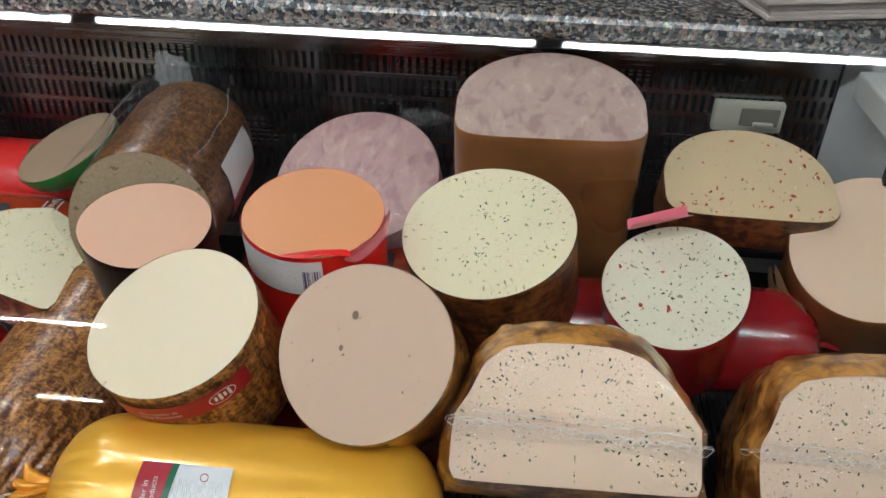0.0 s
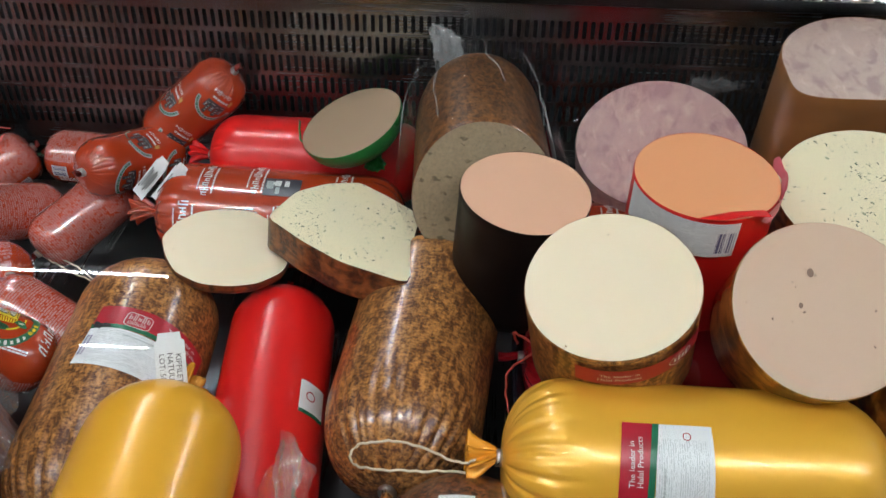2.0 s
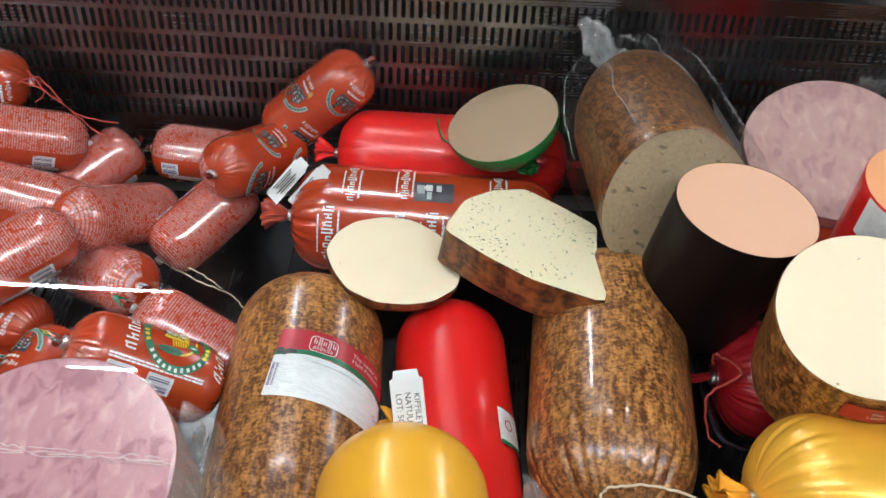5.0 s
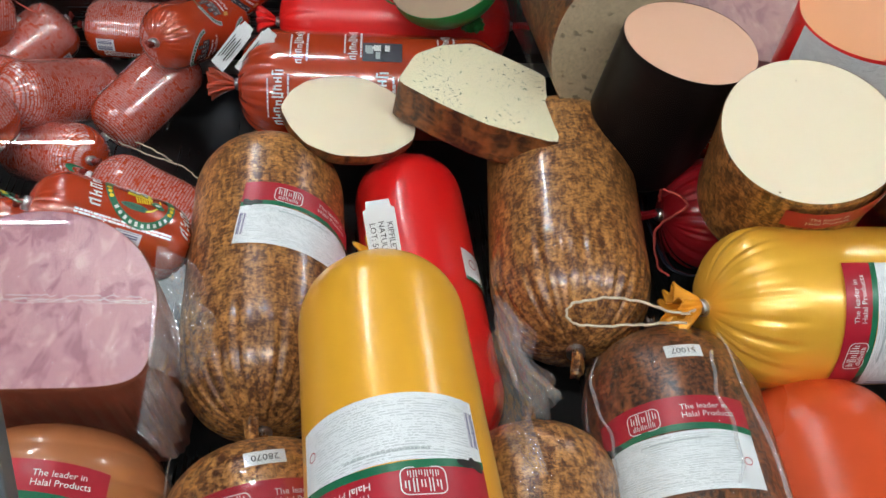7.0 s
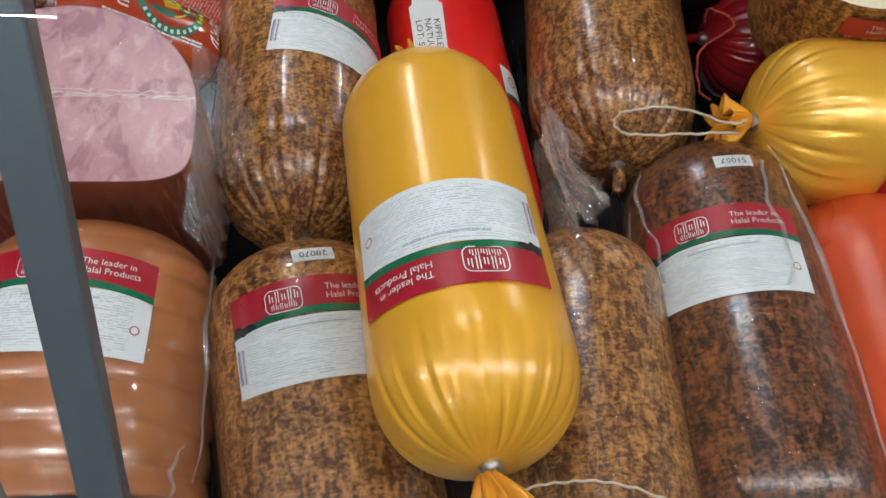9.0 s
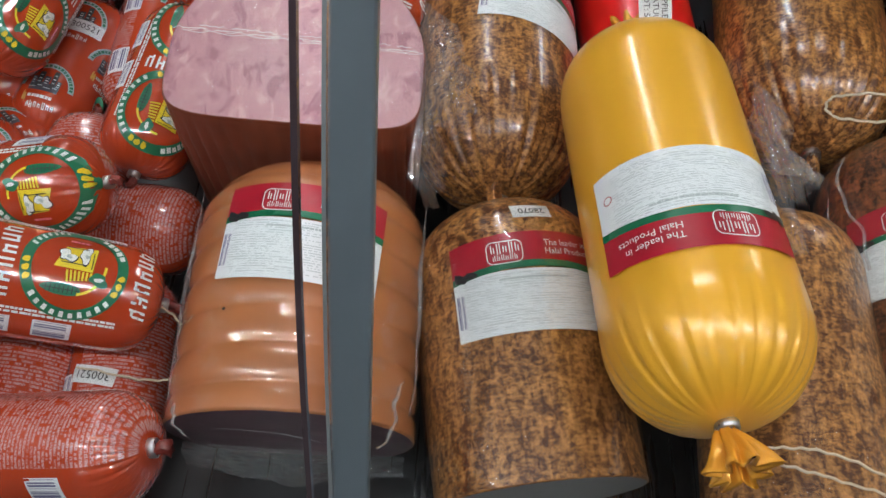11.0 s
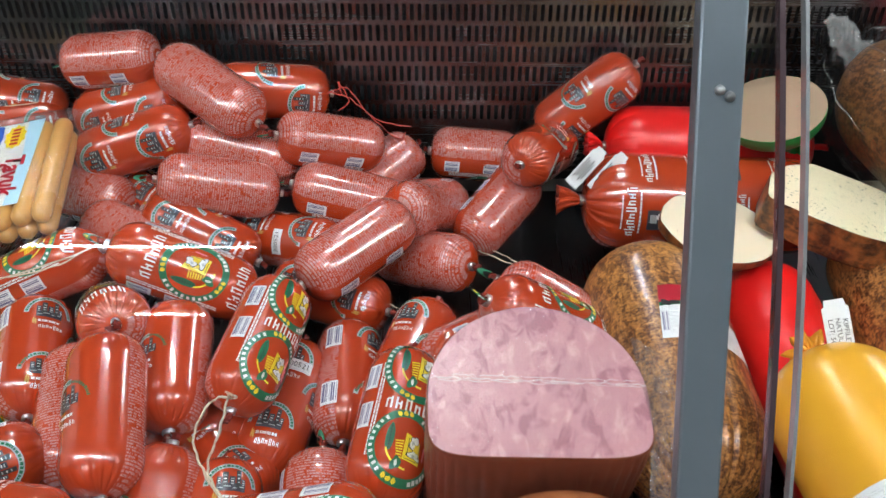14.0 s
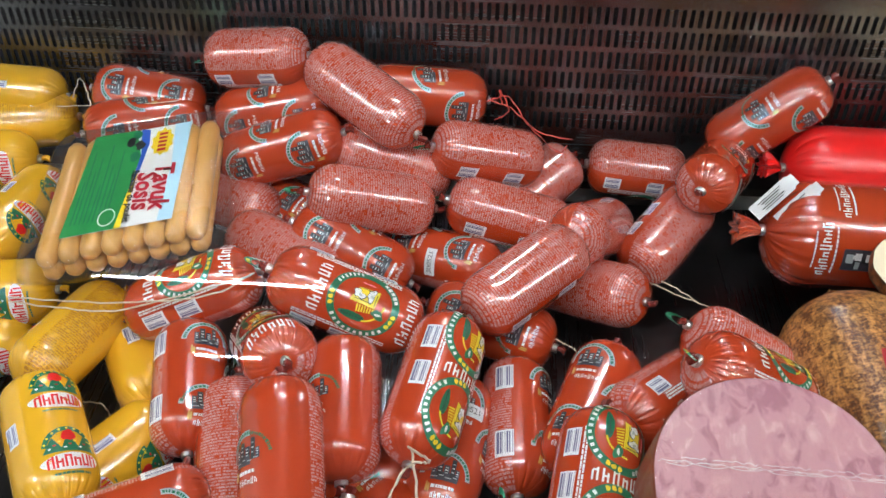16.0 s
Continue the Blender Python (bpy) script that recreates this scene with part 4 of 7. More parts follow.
def picture_pieces(a_, z0, seed):
    """Dark building picture under an arched band, with rows of pale marks."""
    rnd, out = random.Random(seed), []

    def add(sh, ink, lift):
        out.append((sh, ink, a_, z0, lift, 0))

    add(sheet(0.024, 0.0075, 5, 2, at=(0, -0.0035)), M_BLUEINK, 0.0006)
    for k, (q, w_, tall) in enumerate(((-0.0100, 0.0042, 0.010), (-0.0050, 0.0050, 0.0145), (0.0008, 0.0052, 0.0105), (0.0062, 0.0040, 0.0165), (0.0104, 0.0036, 0.0085))):
        add(sheet(w_, tall, 2, 3, at=(q, tall / 2 - 0.004)), (M_BLUEINK, M_BLACKINK)[k % 2], 0.0008)
        for r_ in range(3):
            add(sheet(w_ * 0.5, 0.0010, 1, 1, at=(q, tall * (0.25 + 0.22 * r_) - 0.003)), (M_GREYINK, M_WHITEINK)[r_ % 2], 0.0011)
    for k in range(4):
        add(sheet(rnd.uniform(0.003, 0.006), 0.0009, 1, 1, at=(-0.009 + 0.006 * k, -0.0045 + 0.0014 * (k % 2))), M_GREYINK, 0.0011)
    for a0, a1 in ((4, 176),):
        add(flip(ring_sheet(0.0188, 0.0236, 28, (0, -0.003), 0.95, a0=radians(a0), a1=radians(a1), rows=2)), M_GREYINK, 0.0006)
    a = 9.0
    while a < 168:
        d = rnd.uniform(5, 11)
        add(flip(ring_sheet(0.0198, 0.0226 - 0.0008 * rnd.random(), 3, (0, -0.003), 0.95, a0=radians(a), a1=radians(a + d * 0.72))), M_GREEN, 0.0009)
        a += d
    add(blob_sheet(0.0009, 0.0048, 3, (-0.0138, -0.0130), rag=0.3), M_WHEAT, 0.0007)
    add(blob_sheet(0.0008, 0.0042, 7, (-0.0118, -0.0140), rag=0.3), M_WHEAT, 0.0008)
    add(smallbars(0.020, 0.0026, 6, seed + 8, -0.0125), M_WHITEINK, 0.0006)
    for k in range(7):
        add(block_letter(0.0024, 0.0040 + 0.0014 * (k % 3 == 1), k, (-0.0080 + 0.0034 * k, -0.0195)), M_WHITEINK, 0.0006)
    return out


def chub_template(kind):
    """A small tied sausage in printed casing, built once for each print."""
    t = thing("sausage", Matrix.Translation((0, 0, -5)), {
        "emblem": "small red chub sausage with a green ring emblem, in the heap",
        "twin": "small red chub sausage with two green ring emblems, in the heap",
        "picture": "small red chub sausage with a dark picture print, in the heap",
        "yellow": "small yellow chub sausage with green and red print"}[kind], "sausage", {"yellow": "yellow chub sausages"}.get(kind, "red chub sausages"))
    body = {"emblem": M_CHUB, "twin": M_CHUB, "picture": M_CHUB2, "yellow": M_YCHUB}[kind]
    part("casing", stuffed("casing", CL, CR, 0.030, 0.030, 176, 56, 0.040, 23, 0.012, len(kind), 0.10, None, 0.80), body, t)
    end = M_YCHUB if kind == "yellow" else M_REDTAIL
    tie(t, CL, 1, tail=0.010, material=end, seed=3)
    tie(t, 0.0, -1, tail=0.008, material=end, seed=4)
    mid = CL / 2
    if kind in ("emblem", "twin"):
        ring = mid + (0.012 if kind == "emblem" else 0.031)
        printed("emblem", emblem_pieces(ring), t, label="dark green ring with a yellow field")
        if kind == "emblem":
            printed("half_emblem", emblem_pieces(ring - 0.076, False), t, label="dark green ring cut by the casing end")
        else:
            printed("emblem", emblem_pieces(ring - 0.072), t, label="dark green ring with a yellow field")
        for zc in (ring - 0.040, ring + 0.042) if kind == "emblem" else (ring - 0.036,):
            printed("name_print", [(block_letter(0.0062, 0.0105, k, (-0.0205 + 0.0082 * k, 0)), M_WHITEINK, 0, zc, 0.0007, 0) for k in range(6)], t, label="white block lettering")
        fine = [(smallbars(0.085, 0.0016, 26, 31 + k, 0.0), M_WHITEINK, 50 + 4.2 * k, mid, 0.0006, 90) for k in range(2)]
        fine += [(smallbars(0.080, 0.0016, 24, 41 + k, 0.0), M_WHITEINK, -50 - 4.2 * k, mid, 0.0006, 90) for k in range(3)]
        printed("small_print", fine, t)
        for z0, a_ in ((mid - 0.030, 72), (mid + 0.006, 72), (mid - 0.036, -74), (mid + 0.024, -74)):
            wrap_part("barcode", sheet(0.015, 0.023, 5, 5), M_BAR, t, a_, z0, 0.0006, label="printed barcode")
    elif kind == "picture":
        for z0, a_ in ((mid - 0.034, 4), (mid + 0.036, 4), (mid - 0.002, 290)):
            printed("picture", picture_pieces(a_, z0, int(a_ + z0 * 999)), t, label="dark building picture under a grey green arch")
        for z0 in (mid - 0.034, mid + 0.036):
            wrap_part("barcode", sheet(0.018, 0.026, 5, 5), M_BAR, t, 84, z0, 0.0007, label="printed barcode")
    else:
        for z0 in (mid - 0.034, mid + 0.030):
            lot = [(flip(ring_sheet(0.0180, 0.0222, 30, a0=radians(10), a1=radians(170), rows=2)), M_GREEN, 0, z0, 0.0006, 0)]
            for k in range(9):
                a = radians(18 + 18 * k)
                lot.append((blob_sheet(0.0011, 0.0011, k, (0.0201 * math.cos(a), 0.0201 * math.sin(a)), 8, 0.05), M_YELLOWINK, 0, z0, 0.0010, 0))
            for q, w_, h_, ink in ((-0.0130, 0.0085, 0.014, M_GREEN), (0.0130, 0.0085, 0.014, M_GREEN), (0.0, 0.0085, 0.017, M_GREEN)):
                lot.append((patch(((q - w_, -0.003), (q - 0.0006, h_ - 0.003), (q + 0.0006, h_ - 0.003), (q + w_, -0.003)), 4), ink, 0, z0, 0.0009 if q else 0.0011, 0))
            for k in range(9):
                lot.append((blob_sheet(0.0014, 0.0009, k, (-0.016 + 0.004 * k, 0.0005 + 0.003 * (k % 3)), 8, 0.3), (M_WHITEINK, M_REDLOG, M_YELLOWINK)[k % 3], 0, z0, 0.0014, 0))
            lot.append((blob_sheet(0.0050, 0.0062, 3, (0.0, 0.0125), rag=0.3), M_REDLOG, 0, z0, 0.0015, 0))
            lot.append((blob_sheet(0.0240, 0.0082, 1, (0, -0.0125), 24, 0.06), M_WHITEINK, 0, z0, 0.0008, 0))
            for k in range(6):
                lot.append((block_letter(0.0066, 0.0115, k, (-0.0170 + 0.0068 * k, -0.0125)), M_REDLOG, 0, z0, 0.0012, 0))
            lot.append((smallbars(0.030, 0.0018, 9, 3, -0.0230), M_GREEN, 0, z0, 0.0006, 0))
            printed("coloured_print", lot, t, label="green, red and white print")
        for a in (75, -80):
            wrap_part("barcode", sheet(0.013, 0.022, 5, 5), M_BAR, t, a, mid, 0.0006, label="printed barcode")
    return t


EMBLEM, TWIN, PICTURE, YELLOWCHUB = chub_template("emblem"), chub_template("twin"), chub_template("picture"), chub_template("yellow")


def chub(template, a, b, spin=0, r=CR):
    a, b = Vector(a), Vector(b)
    k = (b - a).length / CL
    w = r / CR
    return copy_thing(template, along(a, b, spin=spin) @ Matrix.Diagonal((w, w, k, 1)))


# the heap, from the back panel to the front glass
chub(EMBLEM, (-1.230, 1.012, 1.066), (-1.109, 0.995, 1.082), 112)
chub(EMBLEM, (-1.104, 1.001, 1.077), (-0.981, 0.917, 1.033), 180)
chub(PICTURE, (-1.046, 0.982, 1.046), (-0.908, 1.011, 1.029), 20)
chub(PICTURE, (-1.373, 1.005, 1.026), (-1.244, 1.012, 1.001), -20)
chub(PICTURE, (-1.366, 0.944, 0.999), (-1.243, 1.008, 0.994), 0)
chub(PICTURE, (-1.219, 0.982, 1.002), (-1.081, 0.982, 1.035), 10)
chub(PICTURE, (-1.205, 0.928, 0.975), (-1.064, 0.932, 1.022), 0)
chub(EMBLEM, (-0.963, 0.930, 1.010), (-0.843, 0.978, 0.970), 115)
chub(EMBLEM, (-1.079, 0.944, 1.001), (-0.942, 0.944, 0.962), 180)
chub(EMBLEM, (-0.873, 0.951, 0.918), (-0.802, 1.012, 0.957), 140)
chub(EMBLEM, (-0.782, 1.012, 0.949), (-0.664, 1.008, 0.941), 108)
chub(PICTURE, (-0.639, 1.012, 0.975), (-0.530, 1.012, 1.069), 30)
chub(EMBLEM, (-0.738, 0.862, 0.901), (-0.659, 0.952, 0.947), 200)
chub(EMBLEM, (-1.092, 0.864, 0.987), (-0.961, 0.899, 0.950), 175)
chub(EMBLEM, (-0.944, 0.900, 0.961), (-0.806, 0.894, 0.929), 120)
chub(EMBLEM, (-0.911, 0.735, 0.935), (-0.806, 0.831, 0.963), 125)
chub(EMBLEM, (-0.839, 0.877, 0.877), (-0.734, 0.796, 0.917), 180)
chub(PICTURE, (-0.956, 0.814, 0.883), (-0.826, 0.756, 0.883), 0)
chub(EMBLEM, (-1.250, 0.734, 0.913), (-1.120, 0.750, 0.969), -70)
chub(EMBLEM, (-1.099, 0.728, 0.989), (-0.960, 0.720, 0.929), 0)
chub(EMBLEM, (-1.269, 0.924, 0.959), (-1.135, 0.882, 0.936), 150)
chub(PICTURE, (-1.197, 0.973, 0.925), (-1.083, 0.888, 0.925), 0)
chub(PICTURE, (-1.109, 0.856, 0.952), (-0.981, 0.828, 0.898), 0)
chub(EMBLEM, (-1.179, 0.863, 0.933), (-1.054, 0.798, 0.919), 180)
st_d = chub(PICTURE, (-1.012, 0.904, 0.886), (-0.885, 0.844, 0.908), -30)
chub(PICTURE, (-1.182, 0.718, 0.922), (-1.154, 0.593, 0.885), 0)
chub(EMBLEM, (-1.121, 0.735, 0.897), (-1.066, 0.632, 0.966), 100)
chub(PICTURE, (-1.066, 0.612, 0.965), (-1.040, 0.478, 0.912), 150)
chub(EMBLEM, (-1.123, 0.660, 0.911), (-1.100, 0.530, 0.859), 180)
chub(PICTURE, (-1.026, 0.690, 0.940), (-1.011, 0.564, 0.898), 145)
chub(TWIN, (-0.925, 0.716, 0.949), (-0.955, 0.575, 0.914), -12)
chub(PICTURE, (-0.864, 0.736, 0.877), (-0.861, 0.598, 0.849), -30)
chub(PICTURE, (-0.772, 0.722, 0.918), (-0.818, 0.600, 0.878), 60)
chub(EMBLEM, (-0.775, 0.625, 0.919), (-0.683, 0.727, 0.887), 30)
chub(TWIN, (-0.794, 0.614, 0.947), (-0.817, 0.481, 0.901), 5)
st_b = chub(PICTURE, (-0.912, 0.706, 0.876), (-0.933, 0.560, 0.846), 30)
chub(TWIN, (-0.810, 0.428, 0.947), (-0.946, 0.432, 0.910), -8)
chub(EMBLEM, (-0.898, 0.462, 0.864), (-0.766, 0.456, 0.864), 150)
chub(EMBLEM, (-0.885, 0.344, 0.958), (-0.764, 0.360, 0.908), -14)
chub(PICTURE, (-1.003, 0.546, 0.899), (-1.021, 0.424, 0.832), 145)
chub(EMBLEM, (-0.919, 0.360, 0.926), (-0.887, 0.229, 0.914), 105)
st_a = chub(PICTURE, (-0.977, 0.363, 0.889), (-0.969, 0.232, 0.911), 110)
chub(EMBLEM, (-0.856, 0.405, 0.866), (-0.862, 0.275, 0.832), 180)
st_c = chub(EMBLEM, (-0.806, 0.412, 0.862), (-0.797, 0.280, 0.830), 150)
chub(EMBLEM, (-0.876, 0.269, 0.866), (-0.743, 0.259, 0.913), 120)
chub(PICTURE, (-0.960, 0.550, 0.872), (-0.946, 0.420, 0.836), 10)
chub(EMBLEM, (-0.874, 0.556, 0.880), (-0.868, 0.426, 0.838), 175)
chub(PICTURE, (-1.025, 0.620, 0.845), (-0.925, 0.530, 0.840), 0)
chub(PICTURE, (-1.181, 0.451, 0.925), (-1.044, 0.431, 0.925), 15)
chub(PICTURE, (-1.118, 0.552, 0.888), (-1.240, 0.480, 0.888), 0)
chub(PICTURE, (-1.045, 0.520, 0.848), (-1.012, 0.385, 0.838), 90)
chub(PICTURE, (-1.030, 0.405, 0.852), (-1.088, 0.285, 0.840), 30)
chub(PICTURE, (-1.105, 0.330, 0.880), (-1.020, 0.225, 0.905), 150)
chub(PICTURE, (-0.676, 0.890, 0.995), (-0.615, 1.012, 0.964), 40)
chub(EMBLEM, (-0.816, 0.830, 0.968), (-0.751, 0.949, 0.905), 180)
chub(EMBLEM, (-0.708, 0.721, 0.953), (-0.585, 0.693, 0.890), 180)
chub(EMBLEM, (-0.724, 0.629, 0.997), (-0.620, 0.652, 0.926), -62)
chub(PICTURE, (-1.053, 0.586, 0.848), (-0.919, 0.631, 0.853), 90)
STICKERED = ((st_a, -104, 0.076, 0), (st_b, -10, 0.045, 0), (st_c, -112, 0.086, 170), (st_d, 40, 0.075, 0))
# yellow ones beside the heap
chub(YELLOWCHUB, (-1.319, 0.644, 0.905), (-1.280, 0.775, 0.905), 160)
chub(YELLOWCHUB, (-1.287, 0.785, 0.872), (-1.204, 0.656, 0.868), -40)
chub(YELLOWCHUB, (-1.305, 0.640, 0.915), (-1.235, 0.525, 0.885), 0)
chub(YELLOWCHUB, (-1.272, 0.545, 0.852), (-1.195, 0.655, 0.860), 30)
chub(YELLOWCHUB, (-1.530, 0.975, 0.985), (-1.402, 1.005, 0.987), 150)
chub(YELLOWCHUB, (-1.545, 1.005, 1.020), (-1.415, 1.012, 1.008), 60)
chub(YELLOWCHUB, (-1.560, 0.905, 0.975), (-1.425, 0.935, 0.968), 20)
chub(YELLOWCHUB, (-1.420, 0.790, 0.945), (-1.400, 0.920, 0.950), 0)
chub(YELLOWCHUB, (-1.475, 0.735, 0.920), (-1.340, 0.764, 0.918), 20)
chub(YELLOWCHUB, (-1.480, 0.680, 0.880), (-1.360, 0.735, 0.880), 40)
chub(YELLOWCHUB, (-1.600, 1.000, 0.930), (-1.465, 0.985, 0.925), 90)
for o in (EMBLEM, TWIN, PICTURE, YELLOWCHUB):
    for c in o.children_recursive:
        bpy.data.objects.remove(c)
    bpy.data.objects.remove(o)


# ---------------------------------------------------------------- large whole logs
def log_label(parent, radius, angle, z0, w, turn=0.0, text=True, tilt=0.0):
    """Paper label: curved red band with a crest and slogan, green stripe, white field of small print."""
    args = dict(radius=radius, turn=turn + tilt)
    h = w * 0.62
    lab = wrap_part("label", sheet(w, h * 0.62, 16, 6, at=(0, -h * 0.19)), M_LABEL, parent, angle, z0, 0.0007, label="white paper label with a red band", **args)
    wrap_part("red_band", sheet(w, h * 0.34, 16, 4, bow=h * 0.05, at=(0, h * 0.29)), M_REDINK, lab, angle, z0, 0.0010, **args)
    wrap_part("green_stripe", sheet(w, h * 0.07, 16, 1, bow=h * 0.07, at=(0, h * 0.10)), M_GREEN, lab, angle, z0, 0.0012, **args)
    for k in range(5):
        wrap_part("crest_bar", glyph(w * 0.026, h * (0.085 + 0.03 * (k % 2)), k + 1, (-w * 0.226 + w * 0.036 * k, h * 0.345)), M_WHITEINK, lab, angle, z0, 0.0016, **args)
    for k in range(6):
        wrap_part("crest_bar", glyph(w * 0.019, h * 0.058, k, (-w * 0.222 + w * 0.0255 * k, h * 0.250)), M_WHITEINK, lab, angle, z0, 0.0016, **args)
    wrap_part("crest_frame", frame_sheet(w * 0.215, h * 0.235, w * 0.006, (-w * 0.158, h * 0.305)), M_WHITEINK, lab, angle, z0, 0.0015, **args)
    wrap_part("product_line", smallbars(w * 0.42, h * 0.022, 22, 7, h * 0.030), M_GREYINK, lab, angle, z0, 0.0012, **args)
    if text:
        wrap_part("slogan", letters("The leader in\nHalal Products", w * 0.055, (w * 0.08, h * 0.33), align="LEFT"), M_WHITEINK, lab, angle, z0, 0.0016, **args)
    wrap_part("hen_mark", blob_sheet(w * 0.055, h * 0.06, 4, (-w * 0.42, h * 0.125), 24, 0.7), M_BLACKINK, lab, angle, z0, 0.0015, **args)
    wrap_part("barcode", sheet(w * 0.06, h * 0.40, 2, 6, at=(-w * 0.46, -h * 0.22)), M_BAR, lab, angle, z0, 0.0012, **args)
    wrap_part("round_mark", flip(ring_sheet(w * 0.022, w * 0.028, 16, (w * 0.42, -h * 0.22))), M_REDINK, lab, angle, z0, 0.0012, **args)
    return lab


def big_log(name, a, b, r, material, label, category, e0=0.05, e1=0.05, pleat=0.03, folds=17, face=None, spin=0.0, seed=0, ties=(True, True), tail=0.02, swell=0.0, tail_mat=None, pleat0=None, flower=(False, False)):
    m = along(a, b, face, spin)
    length = (Vector(b) - Vector(a)).length
    t = thing(name, m, label, category)
    part("casing", stuffed("casing", length, r, e0, e1, 180, 48, pleat, folds, swell, seed, 0.10, pleat0), material, t)
    if ties[0]:
        tie(t, 0.0, -1, r * 0.10, tail, tail_mat or material, seed, flower[0])
    if ties[1]:
        tie(t, length, 1, r * 0.10, tail, tail_mat or material, seed + 1, flower[1])
    rad = lambda z: log_radius(z, length, r, e0, e1) * (1 + swell * math.sin(math.pi * z / length)) * 1.010
    return t, length, rad


def sticker(parent, radius, angle, z0, text, w=0.026, turn=0.0):
    s = wrap_part("sticker", sheet(w, w * 0.42, 6, 3), M_PAPER, parent, angle, z0, 0.0012, radius=radius, turn=turn, label="small white number sticker")
    wrap_part("number", letters(text, w * 0.27), M_BLACKINK, s, angle, z0, 0.0017, radius=radius, turn=turn)


roulade, L_, R_ = big_log("mottled_poultry_roll", (-0.555, 0.774, 0.935), (-0.543, 0.486, 0.893), 0.0675, M_MOTTLE, "brown mottled poultry roll with a white and red label", "poultry roll", 0.06, 0.080, 0.062, 27, seed=11, pleat0=0.003)
log_label(roulade, R_, -23, 0.136, 0.108, tilt=-8)
roulade_b, L_, R_ = big_log("mottled_poultry_roll", (-0.273, 0.806, 0.945), (-0.297, 0.545, 0.910), 0.0695, M_MOTTLE, "brown mottled poultry roll without a label", "poultry roll", 0.035, 0.080, 0.062, 27, seed=12, pleat0=0.003)
red_roll, L_, R_ = big_log("red_sausage_log", (-0.428, 0.775, 0.918), (-0.402, 0.480, 0.872), 0.051, M_REDLOG, "glossy red sausage log lying front to back", "sausage log", 0.045, 0.05, 0.02, 12, seed=13)
yellow, L_, R_ = big_log("yellow_turkey_log", (-0.458, 0.547, 0.992), (-0.436, 0.261, 0.984), 0.0567, M_YELLOWG, "golden yellow turkey fillet log lying on other rolls", "turkey log", 0.050, 0.058, 0.034, 25, seed=14, tail=0.024, pleat0=0.004, flower=(True, True), tail_mat=M_GOLDTAIL)
log_label(yellow, R_, 8, 0.181, 0.112, turn=180)
gold, L_, R_ = big_log("golden_turkey_log", (-0.208, 0.535, 0.968), (0.082, 0.548, 0.955), 0.062, M_GOLD, "golden turkey fillet log lying crosswise", "turkey log", 0.05, 0.055, 0.006, 17, seed=15, pleat0=0.045, tail=0.024, spin=10, flower=(True, False), tail_mat=M_GOLDTAIL)
log_label(gold, R_, 10, 0.108, 0.106, turn=0)
dark, L_, R_ = big_log("dark_smoked_roll", (-0.232, 0.545, 0.915), (-0.238, 0.235, 0.868), 0.067, M_MOTTLE_DK, "dark brown smoked roll with a white and red label", "poultry roll", 0.06, 0.06, 0.02, 20, seed=16)
log_label(dark, R_, 4, 0.118, 0.108)
sticker(dark, R_, -14, 0.048, "51007", turn=180)
bagged, L_, R_ = big_log("bagged_mottled_roll", (-0.345, 0.470, 0.905), (-0.352, 0.215, 0.860), 0.060, M_MOTTLE, "brown mottled roll in a clear plastic bag", "poultry roll", 0.05, 0.03, 0.02, 20, seed=17)
front_roll, L_, R_ = big_log("cut_mottled_roll", (-0.545, 0.462, 0.905), (-0.511, 0.271, 0.855), 0.068, M_MOTTLE, "cut brown mottled chicken roll with a white and red label", "poultry roll", 0.055, 0.0, 0.02, 20, seed=18, ties=(True, False))
log_label(front_roll, R_, 1, 0.080, 0.106)
sticker(front_roll, R_, -4, 0.030, "28070", turn=180)
orange, L_, R_ = big_log("orange_sausage_log", (-0.130, 0.500, 0.905), (-0.135, 0.220, 0.865), 0.066, M_ORANGE, "plain orange red sausage log", "sausage log", 0.06, 0.05, 0.02, 12, seed=19)
back_red, L_, R_ = big_log("red_sausage_log", (-0.560, 0.985, 0.972), (-0.300, 0.990, 0.968), 0.050, M_REDLOG, "glossy red sausage log lying along the back panel", "sausage log", 0.04, 0.04, 0.03, 12, seed=20, tail=0.022, flower=(True, False))
wide, L_, R_ = big_log("printed_red_log", (-0.598, 0.895, 0.945), (-0.315, 0.890, 0.940), 0.058, M_CHUB2, "large red printed sausage log lying crosswise", "sausage log", 0.045, 0.045, 0.045, 15, seed=21, tail=0.028, flower=(True, False))


